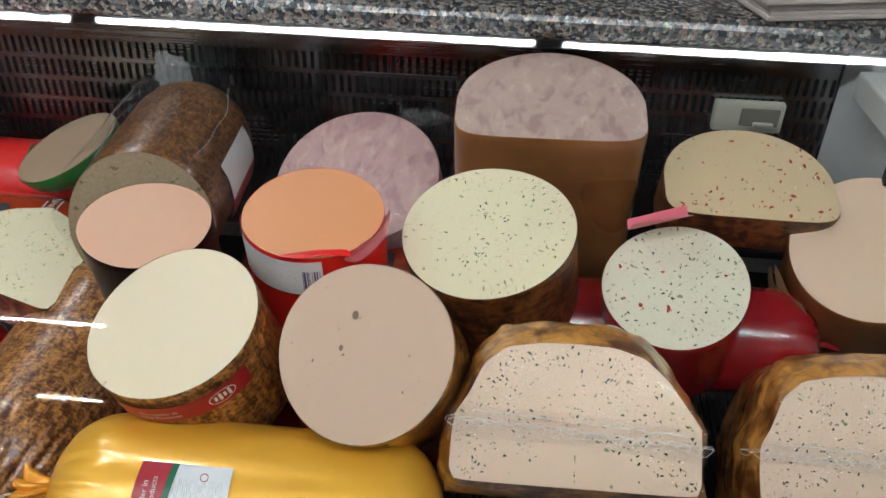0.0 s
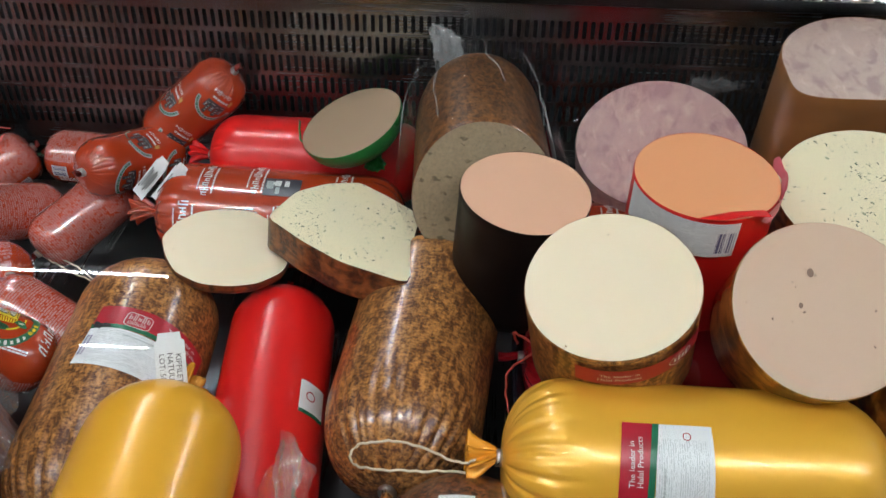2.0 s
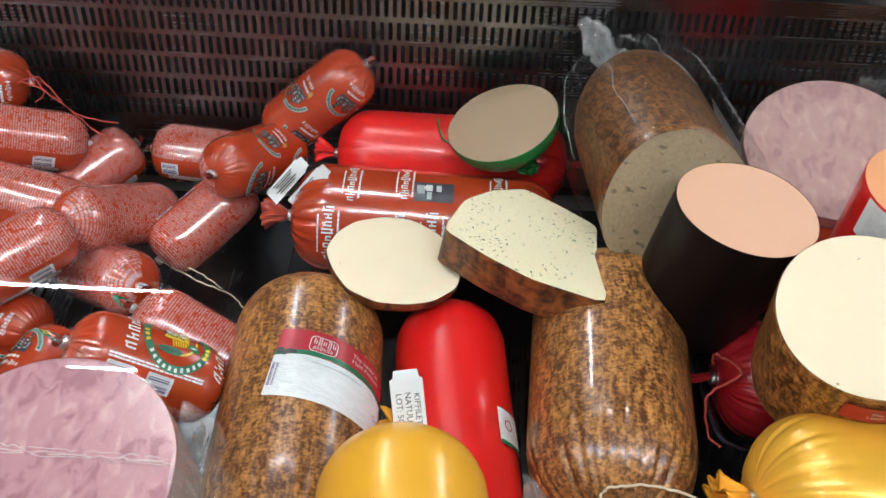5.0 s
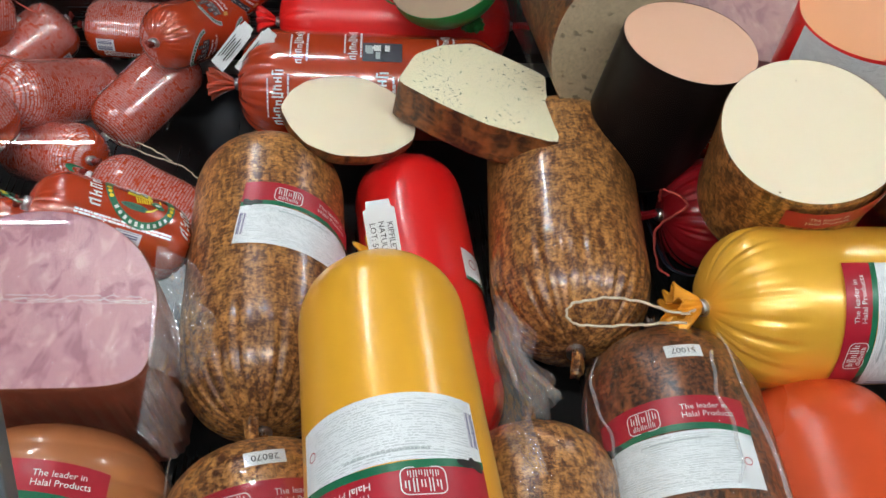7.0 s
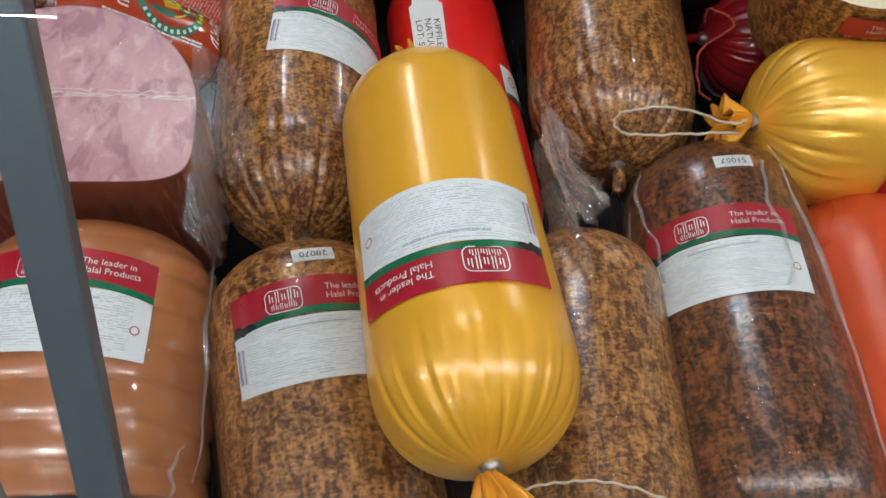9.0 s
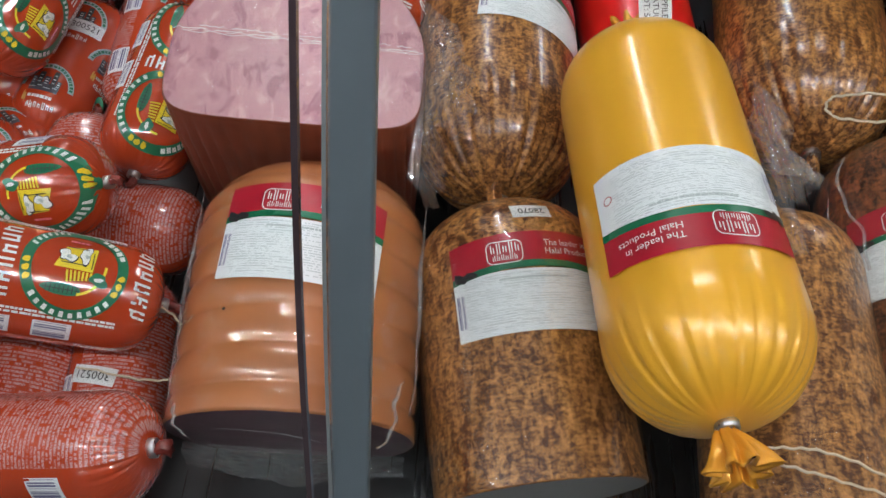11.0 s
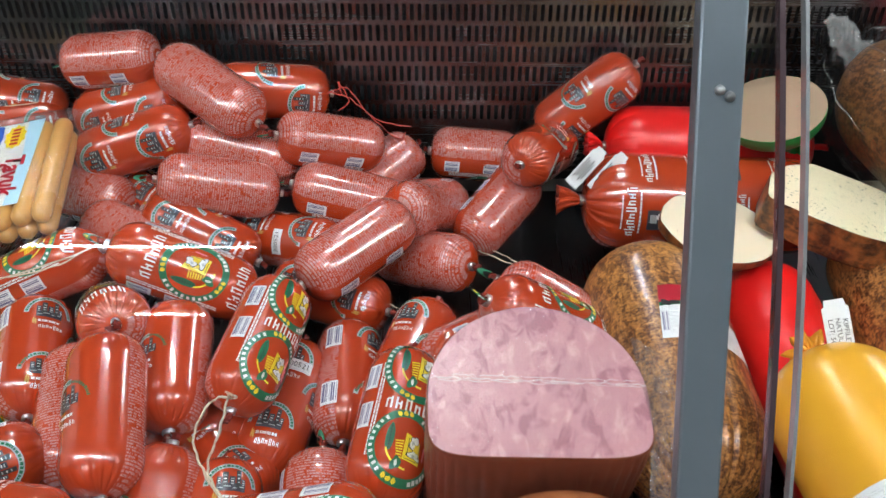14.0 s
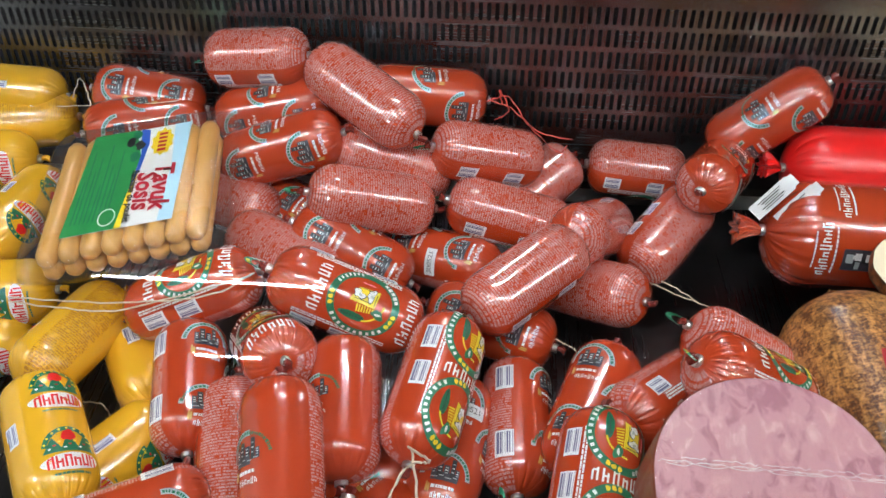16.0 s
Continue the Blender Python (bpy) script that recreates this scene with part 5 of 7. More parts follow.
def wide_print(log, radius):
    """Pictures, large script bars and rows of small print on a wide red log."""
    for z0, a_ in ((0.085, 22), (0.205, 22), (0.150, -38)):
        wrap_part("picture", sheet(0.040, 0.024, 8, 6), M_BLUEINK, log, a_, z0, 0.0007, radius=radius, turn=90, label="dark printed picture")
        for k in range(8):
            rnd = random.Random(k + 11)
            wrap_part("picture_block", sheet(rnd.uniform(0.004, 0.010), rnd.uniform(0.004, 0.010), 2, 2, at=(rnd.uniform(-0.015, 0.015), rnd.uniform(-0.006, 0.006))), (M_GREYINK, M_WHITEINK, M_BLACKINK)[k % 3], log, a_, z0, 0.0010 + 0.0001 * k,
                      radius=radius, turn=90)
    for z0, a_, big in ((0.046, 14, 1.0), (0.118, 12, 0.8), (0.150, 16, 1.1), (0.170, 10, 0.7), (0.236, 12, 1.0), (0.066, -44, 0.8), (0.215, -44, 0.8), (0.120, -50, 0.8)):
        script = [(block_letter(0.0062 * big, (0.0085 + 0.0035 * (k % 3 == 1)) * big, k, (-0.026 * big + 0.0075 * big * k, 0)), M_WHITEINK, a_, z0, 0.0008, 0) for k in range(8)]
        script.append((smallbars(0.050 * big, 0.0020, 14, 5, -0.0105 * big), M_WHITEINK, a_, z0, 0.0008, 0))
        script.append((smallbars(0.040 * big, 0.0016, 12, 6, 0.0100 * big), M_WHITEINK, a_, z0, 0.0008, 0))
        printed("script_print", script, log, radius, "white script print")


wide_print(wide, R_)
printed_b, L_, R_ = big_log("printed_red_log", (-0.165, 0.850, 0.945), (0.110, 0.845, 0.945), 0.055, M_CHUB2, "large red printed sausage log behind cut sausages", "sausage log", 0.045, 0.045, 0.04, 15, seed=22)
wide_print(printed_b, R_)
under, L_, R_ = big_log("dark_red_log", (-0.186, 0.702, 0.922), (0.110, 0.700, 0.920), 0.054, M_DKRED, "dark red sausage log tied with red string", "sausage log", 0.045, 0.04, 0.05, 14, seed=23)
under_b, L_, R_ = big_log("dark_red_log", (0.130, 0.790, 0.958), (0.420, 0.795, 0.958), 0.052, M_DKRED, "dark red sausage log under cut sausages", "sausage log", 0.045, 0.04, 0.04, 14, seed=24)


# ---------------------------------------------------------------- cut pieces
def scatter_flecks(name, out, r, ry, count, size, thin, material, parent, seed, dome, cluster=0.0):
    """Small uneven chips lying flush in a cut face."""
    rnd, verts, faces = random.Random(seed), [], []
    far = Vector((seed * 1.7, seed * 0.9, 0.0))
    while len(faces) < count:
        i, q = rnd.randrange(len(out)), math.sqrt(rnd.random()) * 0.96
        x, y = out[i][0] * q, out[i][1] * q
        if cluster and noise.noise(Vector((x, y, 0)) * 2.3 + far) < rnd.uniform(-0.6, 0.35) * cluster:
            continue
        a, long_ = rnd.uniform(0, TAU), size * rnd.choice((0.45, 0.7, 0.7, 1.0, 1.0, 1.5))
        wide, bend, b = long_ * thin * rnd.uniform(0.7, 1.4), rnd.uniform(-0.35, 0.35), len(verts)
        for k in range(7):
            w = TAU * k / 7
            u, v = long_ * math.cos(w) * rnd.uniform(0.75, 1.15), wide * math.sin(w) * rnd.uniform(0.6, 1.25)
            v += bend * u * u / long_
            verts.append((x * r + u * math.cos(a) - v * math.sin(a), y * ry + u * math.sin(a) + v * math.cos(a), -dome * (1 - q ** 3) - 0.0007))
        faces.append(tuple(range(b, b + 7)))
    ob = part(name, mesh_from(name, verts, faces, smooth=False), material, parent)
    ob["kind"] = "stuff"
    return ob


def cut_log(name, centre, normal, r, length, skin, meat, label, category="cut sausage", ry=None, outline=None, end=0.03, seed=0, dome=0.0015, roll=0.0, flare=1.0, flare_y=None, skin_label="", body=None, chips=(), wrinkle=0.0, ribs=0):
    """A log cut across: face at the centre looking along normal, body behind it (or along body)."""
    c, nrm = Vector(centre), Vector(normal).normalized()
    m = along(c, c - nrm, (0, 1, 0.3), roll)
    t = thing(name, m, label, category)
    out = outline or [((1 + 0.015 * math.sin(2 * TAU * i / 64 + seed) + 0.01 * math.sin(3 * TAU * i / 64 + 2 * seed)) * math.cos(TAU * i / 64),
                       (1 + 0.015 * math.sin(2 * TAU * i / 64 + seed) + 0.01 * math.sin(3 * TAU * i / 64 + 2 * seed)) * math.sin(TAU * i / 64)) for i in range(64)]
    ry = ry or r
    shear = (0.0, 0.0)
    if body is not None:
        bl = m.to_3x3().inverted() @ Vector(body).normalized()
        shear = (bl.x / bl.z, bl.y / bl.z)
    k = 40 if wrinkle else 16
    st = [(-0.0004, 0.992, 0.992), (0.0015, 1.004, 1.004)]
    for j in range(1, k + 1):
        z = length * j / k
        bulge = math.sin(math.pi / 2 * min(1.0, z / 0.045))
        q, qy = 1 + (flare - 1) * bulge, 1 + ((flare_y or flare) - 1) * bulge
        d = length - z
        if end and d < end:
            s = max(0.0, d / end)
            k_ = 0.25 + 0.75 * (1 - (1 - s) ** 2.2) ** (1 / 2.2)
            q, qy = q * k_, qy * k_
        st.append((z, q, qy))
    me = loft("casing", out, [(z, r * a, ry * b, shear[0] * max(0, z), shear[1] * max(0, z)) for z, a, b in st], length, cap0=False, wobble=(lambda a, z: 1 + (0.020 * abs(math.cos(a * ribs + 9 * z)) * min(1.0, max(0.0, z) / 0.03) if ribs else 0.0) + wrinkle * min(1.0, max(0.0, z) / 0.012) * (noise.noise(Vector((2.2 * math.cos(a), 2.2 * math.sin(a), z * 55 + seed))) + 0.6 * noise.noise(Vector((6 * math.cos(a), 6 * math.sin(a), z * 120 + seed))))) if wrinkle else None)
    part("casing", me, skin, t, skin_label)
    part("cut_face", disc("cut_face", out, r * 0.993, ry * 0.993, dome, seed=seed), meat, t)
    for k, (kind, count, size, thin, ink, cluster) in enumerate(chips):
        scatter_flecks(kind, out, r, ry, count, size, thin, ink, t, seed * 7 + k, dome, cluster)
    return t


# faces looking up and towards the front
DOTS = (("specks", 16, 0.0007, 0.7, M_SPECK, 0.0),)
HERBS = (("herb_flecks", 170, 0.0012, 0.38, M_FLECK, 0.5), ("faded_flecks", 90, 0.0017, 0.35, M_FLECK2, 0.0))
cream_sausage = cut_log("cream_sausage_half", (-0.131, 0.613, 1.079), (-0.145, -0.335, 0.930), 0.0662, 0.120, M_MOTTLE, M_CREAM, "cut cream coloured sausage with brown mottled skin, standing", ry=0.0672, seed=1, chips=DOTS)
beige = cut_log("beige_sausage_half", (0.019, 0.590, 1.083), (-0.113, -0.64, 0.76), 0.0650, 0.130, M_TANRIND, M_BEIGE, "cut pinkish beige sausage leaning towards the glass", ry=0.0660, seed=2, chips=(("specks", 26, 0.0008, 0.6, M_PIT, 0.0),))
# two air pits as flat discs, their shade painted dark
for q, p, w_ in ((0.026, -0.008, 0.0034), (0.002, -0.017, 0.0022)):
    pit_shade = disc("pit_shade", circle(14), w_, w_ * 0.70, -0.0002, 3, 1, 0.0)
    part("pit_shade", pit_shade, M_PIT, beige).location = (q, p, -0.0022)
cut_log("pink_sausage_half", (-0.194, 0.722, 1.093), (0.05, -0.154, 0.986), 0.0560, 0.170, M_BLACKSKIN, M_PINK, "cut pink sausage in black skin, standing", ry=0.0567, seed=3, chips=(("specks", 8, 0.0007, 0.7, M_SPECK, 0.0),), body=(-0.06, 0.30, -0.93))
apricot_sausage = cut_log("apricot_sausage_half", (-0.046, 0.722, 1.116), (-0.01, -0.17, 0.985), 0.0590, 0.160, M_REDLOG, M_APRICOT, "cut apricot coloured sausage in a red wrapper, standing", seed=4, chips=(("specks", 14, 0.0007, 0.7, M_SPECK, 0.0),))
cut_log("herb_sausage_half", (0.099, 0.745, 1.095), (-0.12, -0.36, 0.925), 0.0715, 0.130, M_RIND, M_HERB, "cut cream sausage with green herbs and dark rind, standing", ry=0.0745, seed=5, chips=HERBS)
herb_pepper = cut_log("herb_pepper_half", (0.264, 0.740, 1.055), (-0.128, -0.40, 0.908), 0.0625, 0.130, M_DKRED, M_HERB2, "cut sausage with herbs and peppers in red skin", seed=6,
                      chips=(("herb_flecks", 170, 0.0011, 0.50, M_FLECK, 0.0), ("faded_flecks", 70, 0.0018, 0.45, M_FLECK2, 0.0), ("pepper_chips", 7, 0.0026, 0.6, M_CHIP, 0.0)))
turkey = cut_log("turkey_half", (0.452, 0.812, 1.062), (-0.20, -0.50, 0.84), 0.074, 0.150, M_HAMGOLD, M_TURKEY, "cut pale turkey breast with a golden rind", "cut turkey", seed=7)
salami = cut_log("bagged_salami", (-0.230, 0.785, 1.050), (0.14, -0.93, 0.22), 0.070, 0.200, M_SALAMI, M_GREYMEAT, "cut grey salami with mottled skin in a clear bag", seed=8, body=(-0.06, 1.0, 0.02), end=0.06)
cut_log("olive_sausage_end", (-0.380, 0.939, 1.046), (-0.335, -0.15, 0.93), 0.0635, 0.034, M_GREENNET, M_OLIVE, "end piece of olive sausage in green casing", ry=0.0600, seed=9, end=0.034, chips=(("specks", 14, 0.0014, 0.6, M_FLECK2, 0.0),))
ham_slice_pack = cut_log("ham_slice_pack", (-0.045, 0.909, 1.050), (-0.12, -0.42, 0.90), 0.088, 0.030, M_HAM2, M_HAM2, "thick mauve ham slice in vacuum film", "ham", seed=10, end=0.0)


def outline_roll(pts):
    """Outline given with x to the right and y up as seen from the front, turned into cut_log's frame."""
    return [(y, x) for x, y in reversed(pts)]


def dense(pts, k):
    """The same outline with k points for each one."""
    return [tuple(u + (w - u) * j / k for u, w in zip(pts[i], pts[(i + 1) % len(pts)])) for i in range(len(pts)) for j in range(k)]


def rounded(corners, k=6):
    n = len(corners)
    pts = [Vector(corners[i]).lerp(Vector(corners[(i + 1) % n]), j / k) for i in range(n) for j in range(k)]
    return [tuple((pts[i - 1] + pts[i] * 2 + pts[(i + 1) % len(pts)]) / 4) for i in range(len(pts))]


slice_shape = rounded([(math.cos(TAU * i / 14) * (1 + 0.03 * math.sin(3 * i)), math.sin(TAU * i / 14) * (0.98 + 0.03 * math.cos(2 * i))) for i in range(14)], 4)
cut_log("cream_slice", (-0.479, 0.766, 0.990), (0.16, -0.17, 0.97), 0.0560, 0.026, M_RIND, M_CREAM, "end slice of plain cream sausage lying on rolls", ry=0.0630, outline=outline_roll(slice_shape), seed=11, end=0.022, chips=DOTS)
wedge = rounded([(-0.96, -0.04), (-0.69, 0.59), (-0.33, 0.88), (0.11, 1.02), (0.51, 0.79), (0.98, 0.46), (0.91, 0.05), (0.90, -0.94), (0.04, -0.71), (-0.47, -0.41)])
cut_log("herb_wedge", (-0.364, 0.772, 1.016), (0.15, -0.06, 0.98), 0.077, 0.036, M_RIND, M_HERB, "wedge of herb sausage with dark rind lying on rolls", outline=outline_roll(wedge), seed=12, end=0.0, chips=(("herb_flecks", 170, 0.0011, 0.45, M_FLECK, 0.2), ("faded_flecks", 70, 0.0016, 0.4, M_FLECK2, 0.0)))
dome = [(math.cos(a) * (1.0 if math.sin(a) > 0 else 1.0), (math.sin(a) if math.sin(a) > 0 else -0.64 * (1 - abs(math.cos(a)) ** 6) ** (1 / 6))) for a in [TAU * i / 64 for i in range(64)]]
ham_block = cut_log("ham_block", (0.150, 0.900, 1.148), (-0.02, -0.22, 0.975), 0.088, 0.250, M_HAMGOLD, M_HAM3, "large pale ham block with golden rind in film", "ham", outline=outline_roll(dome), ry=0.092, seed=13, end=0.01)
ham = cut_log("ham_half", (-0.691, 0.507, 1.001), (0.02, -0.28, 0.960), 0.083, 0.165, M_HAMSIDE, M_HAM, "cut pink ham with brown rind in clear film", "ham", outline=dense(outline_roll(dome), 6), ry=0.086, seed=14, end=0.01, wrinkle=0.006, ribs=21)
pepper_slice = cut_log("pepper_slice", (0.345, 0.868, 1.092), (0.02, -0.35, 0.94), 0.070, 0.045, M_RIND, M_PEPPER, "slice of pepper sausage with dark rind in film", outline=outline_roll(dome), ry=0.082, seed=15, end=0.0, chips=(("pepper_chips", 78, 0.0021, 0.42, M_CHIP, 0.0), ("faded_flecks", 50, 0.0016, 0.4, M_FLECK2, 0.0)))
loaf_shape = rounded([(-0.95, -0.63), (-1.0, -0.50), (-1.0, -0.20), (-0.98, 0.12), (-0.88, 0.34), (-0.76, 0.72), (-0.58, 0.92), (-0.3, 0.99), (0.0, 1.0), (0.30, 0.98), (0.54, 0.88), (0.72, 0.66), (0.90, 0.32), (1.0, 0.12), (1.0, -0.20), (1.0, -0.50), (0.96, -0.63)], 6)
herb_loaf = cut_log("herb_loaf", (0.172, 0.565, 1.046), (-0.02, -0.70, 0.71), 0.062, 0.180, M_TANRIND, M_LOAF, "cut herb loaf with smoked golden rind in film", "cut loaf", wrinkle=0.035, outline=outline_roll(loaf_shape), ry=0.088, seed=16, end=0.05, flare=1.34, flare_y=1.10, chips=(("herb_flecks", 300, 0.0010, 0.46, M_FLECK, 0.0), ("faded_flecks", 110, 0.0012, 0.5, M_FLECK2, 0.0)))
herb_loaf_b = cut_log("herb_loaf", (0.402, 0.600, 1.008), (-0.10, -0.70, 0.71), 0.062, 0.180, M_TANRIND, M_LOAF, "cut herb loaf with smoked golden rind in film", "cut loaf", wrinkle=0.035, outline=outline_roll(loaf_shape), ry=0.086, seed=17, end=0.05, flare=1.34, flare_y=1.12, chips=(("herb_flecks", 300, 0.0010, 0.46, M_FLECK, 0.0), ("faded_flecks", 110, 0.0012, 0.5, M_FLECK2, 0.0)))


def ridged_ham():
    """Half-round smoked ham with net ridges, label on top, cut end to the front."""
    a, b = Vector((-0.675, 0.468, 0.912)), Vector((-0.6724, 0.293, 0.8665))
    length = (b - a).length
    t = thing("ridged_smoked_ham", along(a, b, (0, -0.25, 1)), "brown ridged smoked ham with a label, in clear film", "ham")
    out = []
    for i in range(72):
        an = TAU * i / 72
        c, s = math.cos(an), math.sin(an)
        out.append((c if c > -0.62 else -0.62 + (c + 0.62) * 0.30, s))
    st = []
    for j in range(121):
        z = length * j / 120
        q = log_radius(z, length, 1.0, 0.055, 0.0, tip=0.25) * (1 + (0.034 * (abs(math.sin(z * math.pi / 0.0235)) ** 0.6 - 0.7) if z > 0.025 else 0))
        st.append((z, 0.074 * q, 0.078 * q, 0.004, 0.0))
    part("rind", loft("rind", out, st, length), M_HAMRIND, t)
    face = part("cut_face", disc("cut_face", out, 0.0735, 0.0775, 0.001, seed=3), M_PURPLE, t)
    face.matrix_basis = Matrix.Translation((0.004, 0, length + 0.0008)) @ Matrix.Rotation(math.pi, 4, "X")
    log_label(t, lambda z: log_radius(z, length, 0.080, 0.055, 0.0, tip=0.25), -2, 0.072, 0.104, tilt=-4)
    return t


ridged = ridged_ham()
# holes are flat near-black spots, their shade painted on the rind
for a_, z_, w_ in ((-12, 0.150, 0.0016), (-13, 0.153, 0.0014), (20, 0.052, 0.0013), (-6, 0.032, 0.0012), (4, 0.030, 0.0013), (30, 0.120, 0.0012)):
    wrap_part("hole", blob_sheet(w_, w_, 3, n=10, rag=0.2), M_DARK, ridged, a_, z_, 0.0009, radius=lambda z: log_radius(z, 0.20, 0.0775, 0.055, 0.0, tip=0.25), label="small near-black spot as the shade in a rind hole")


# ---------------------------------------------------------------- wrappings, tags, strings and small things
for s_ob, ang, z_, turned in STICKERED:
    sticker(s_ob, chub_radius, ang, z_, "300521", 0.030, turned)


def world_part(name, me, material, parent, label=""):
    """A part whose mesh was made in world places."""
    me.transform(parent.matrix_basis.inverted())
    return part(name, me, material, parent, label)


def crumple(centre, size, seed=0, squash=0.45, cuts=3, face=(0, -0.6, 0.8)):
    """A crushed handful of clear film: a few ruffled flaps."""
    rnd = random.Random(seed)
    turn = Vector(face).normalized().to_track_quat("Z", "Y").to_matrix()
    verts, faces, n = [], [], 30
    for flap in range(4):
        spin = Matrix.Rotation(rnd.uniform(0, TAU), 3, "Z") @ Matrix.Rotation(rnd.uniform(-0.8, 0.8), 3, "X")
        off = Vector((rnd.uniform(-9, 9), rnd.uniform(-9, 9), rnd.uniform(-9, 9)))
        base = len(verts)
        for i in range(n + 1):
            for k in range(n + 1):
                u, v = 2 * i / n - 1, 2 * k / n - 1
                p = Vector((u, v, 0))
                ruffle = 0.40 * noise.noise(p * 1.6 + off) + 0.22 * abs(noise.noise(p * 3.4 + off)) + 0.10 * math.sin(9 * u + 4 * v + flap) + 0.30 * abs(noise.noise(p * 5.5 + off)) + 0.12 * abs(noise.noise(p * 11.0 + off))
                edge = 1 + 0.25 * noise.noise(Vector((u * 2, v * 2, flap)) + off)
                q = spin @ Vector((u * edge * 0.8, v * edge * 0.8, ruffle))
                verts.append(turn @ Vector((q.x * size[0], q.y * size[1], q.z * size[0] * squash * 1.6)) + Vector(centre))
        for i in range(n):
            for k in range(n):
                a = base + i * (n + 1) + k
                faces.append((a, a + 1, a + n + 2, a + n + 1))
    return mesh_from("film", verts, faces, smooth=False)


def twist(a, b, r0, r1, seed=0):
    """A twisted neck of a bag, from a to b."""
    m = along(a, b)
    length = (Vector(b) - Vector(a)).length
    st = []
    for j in range(41):
        t = j / 40
        r = r0 + (r1 - r0) * t + 0.30 * r1 * math.sin(9 * t + seed) + 0.10 * r1 * math.sin(31 * t + seed)
        st.append((length * t, r, r * 0.65, 0.004 * math.sin(4 * t + seed), 0.004 * math.cos(5 * t + seed)))
    off = Vector((seed, 0, 0))
    me = loft("bag_neck", circle(60), st, length, cap0=False, cap1=False, wobble=lambda a_, z: 1 + 0.24 * math.cos(7 * a_ + z * 90) + 0.14 * math.cos(13 * a_ - z * 160) + 0.35 * abs(noise.noise(Vector((3 * math.cos(a_), 3 * math.sin(a_), z * 120)) + off)))
    me.polygons.foreach_set("use_smooth", [False] * len(me.polygons))
    me.transform(m)
    return me


def skin_film(parent, outline_r, length, ry=None, outline=None, z0=-0.002, grow=1.02, seed=0, wr=0.012, cap=True, flare=1.0, flare_y=1.0, sides=True):
    """Clear film drawn over a cut piece, slightly loose."""
    out = outline or circle(64)
    ry = ry or outline_r
    off = Vector((seed, 2 * seed, 0))
    st = []
    for j in range(25):
        z = z0 + (length - z0) * j / 24
        bulge = math.sin(math.pi / 2 * min(1.0, max(0.0, z) / 0.045))
        st.append((z, outline_r * grow * (1 + (flare - 1) * bulge), ry * grow * (1 + (flare_y - 1) * bulge), 0, 0))
    me = loft("film", out, st, length, cap0=False, cap1=False, wobble=lambda a, z: 1 + wr * noise.noise(Vector((3 * math.cos(a), 3 * math.sin(a), z * 40)) + off))
    if sides:
        part("film", me, M_FILM, parent, "clear glossy film")
    if cap:
        f = disc("face_film", out, outline_r * grow, ry * grow, 0.002, 16, seed, 0.0012)
        o = part("face_film", f, M_FILM, parent, "clear glossy film")
        o.location.z = z0


def seam(parent, p0, p1, z, seed=0, waves=17, wide=0.008):
    """A puckered weld in clear film across a face (local places)."""
    a, b = Vector((*p0, 0)), Vector((*p1, 0))
    d = (b - a).normalized()
    side = Vector((-d.y, d.x, 0))
    n, m = 200, 12
    verts, faces = [], []
    for i in range(n + 1):
        t = i / n
        c = a.lerp(b, t) + side * (0.0012 * math.sin(7 * t + seed))
        for j in range(m + 1):
            q = 2 * j / m - 1
            edge = math.cos(q * math.pi / 2)
            puck = 0.0016 * math.sin(t * waves * TAU + 1.6 * math.sin(3 * q + seed) + seed) * edge + 0.0022 * math.exp(-(q / 0.16) ** 2) * (0.7 + 0.3 * math.sin(t * waves * TAU * 1.5))
            v = c + side * (q * wide)
            puck += 0.0011 * abs(noise.noise(Vector((t * 46 + seed, q * 2.6, seed)))) * edge
            verts.append((v.x, v.y, z - puck))
    for i in range(n):
        for j in range(m):
            k = i * (m + 1) + j
            faces.append((k, k + 1, k + m + 2, k + m + 1))
    part("film_seam", mesh_from("film_seam", verts, faces, smooth=False), M_SEAM, parent, "puckered seam of clear film")


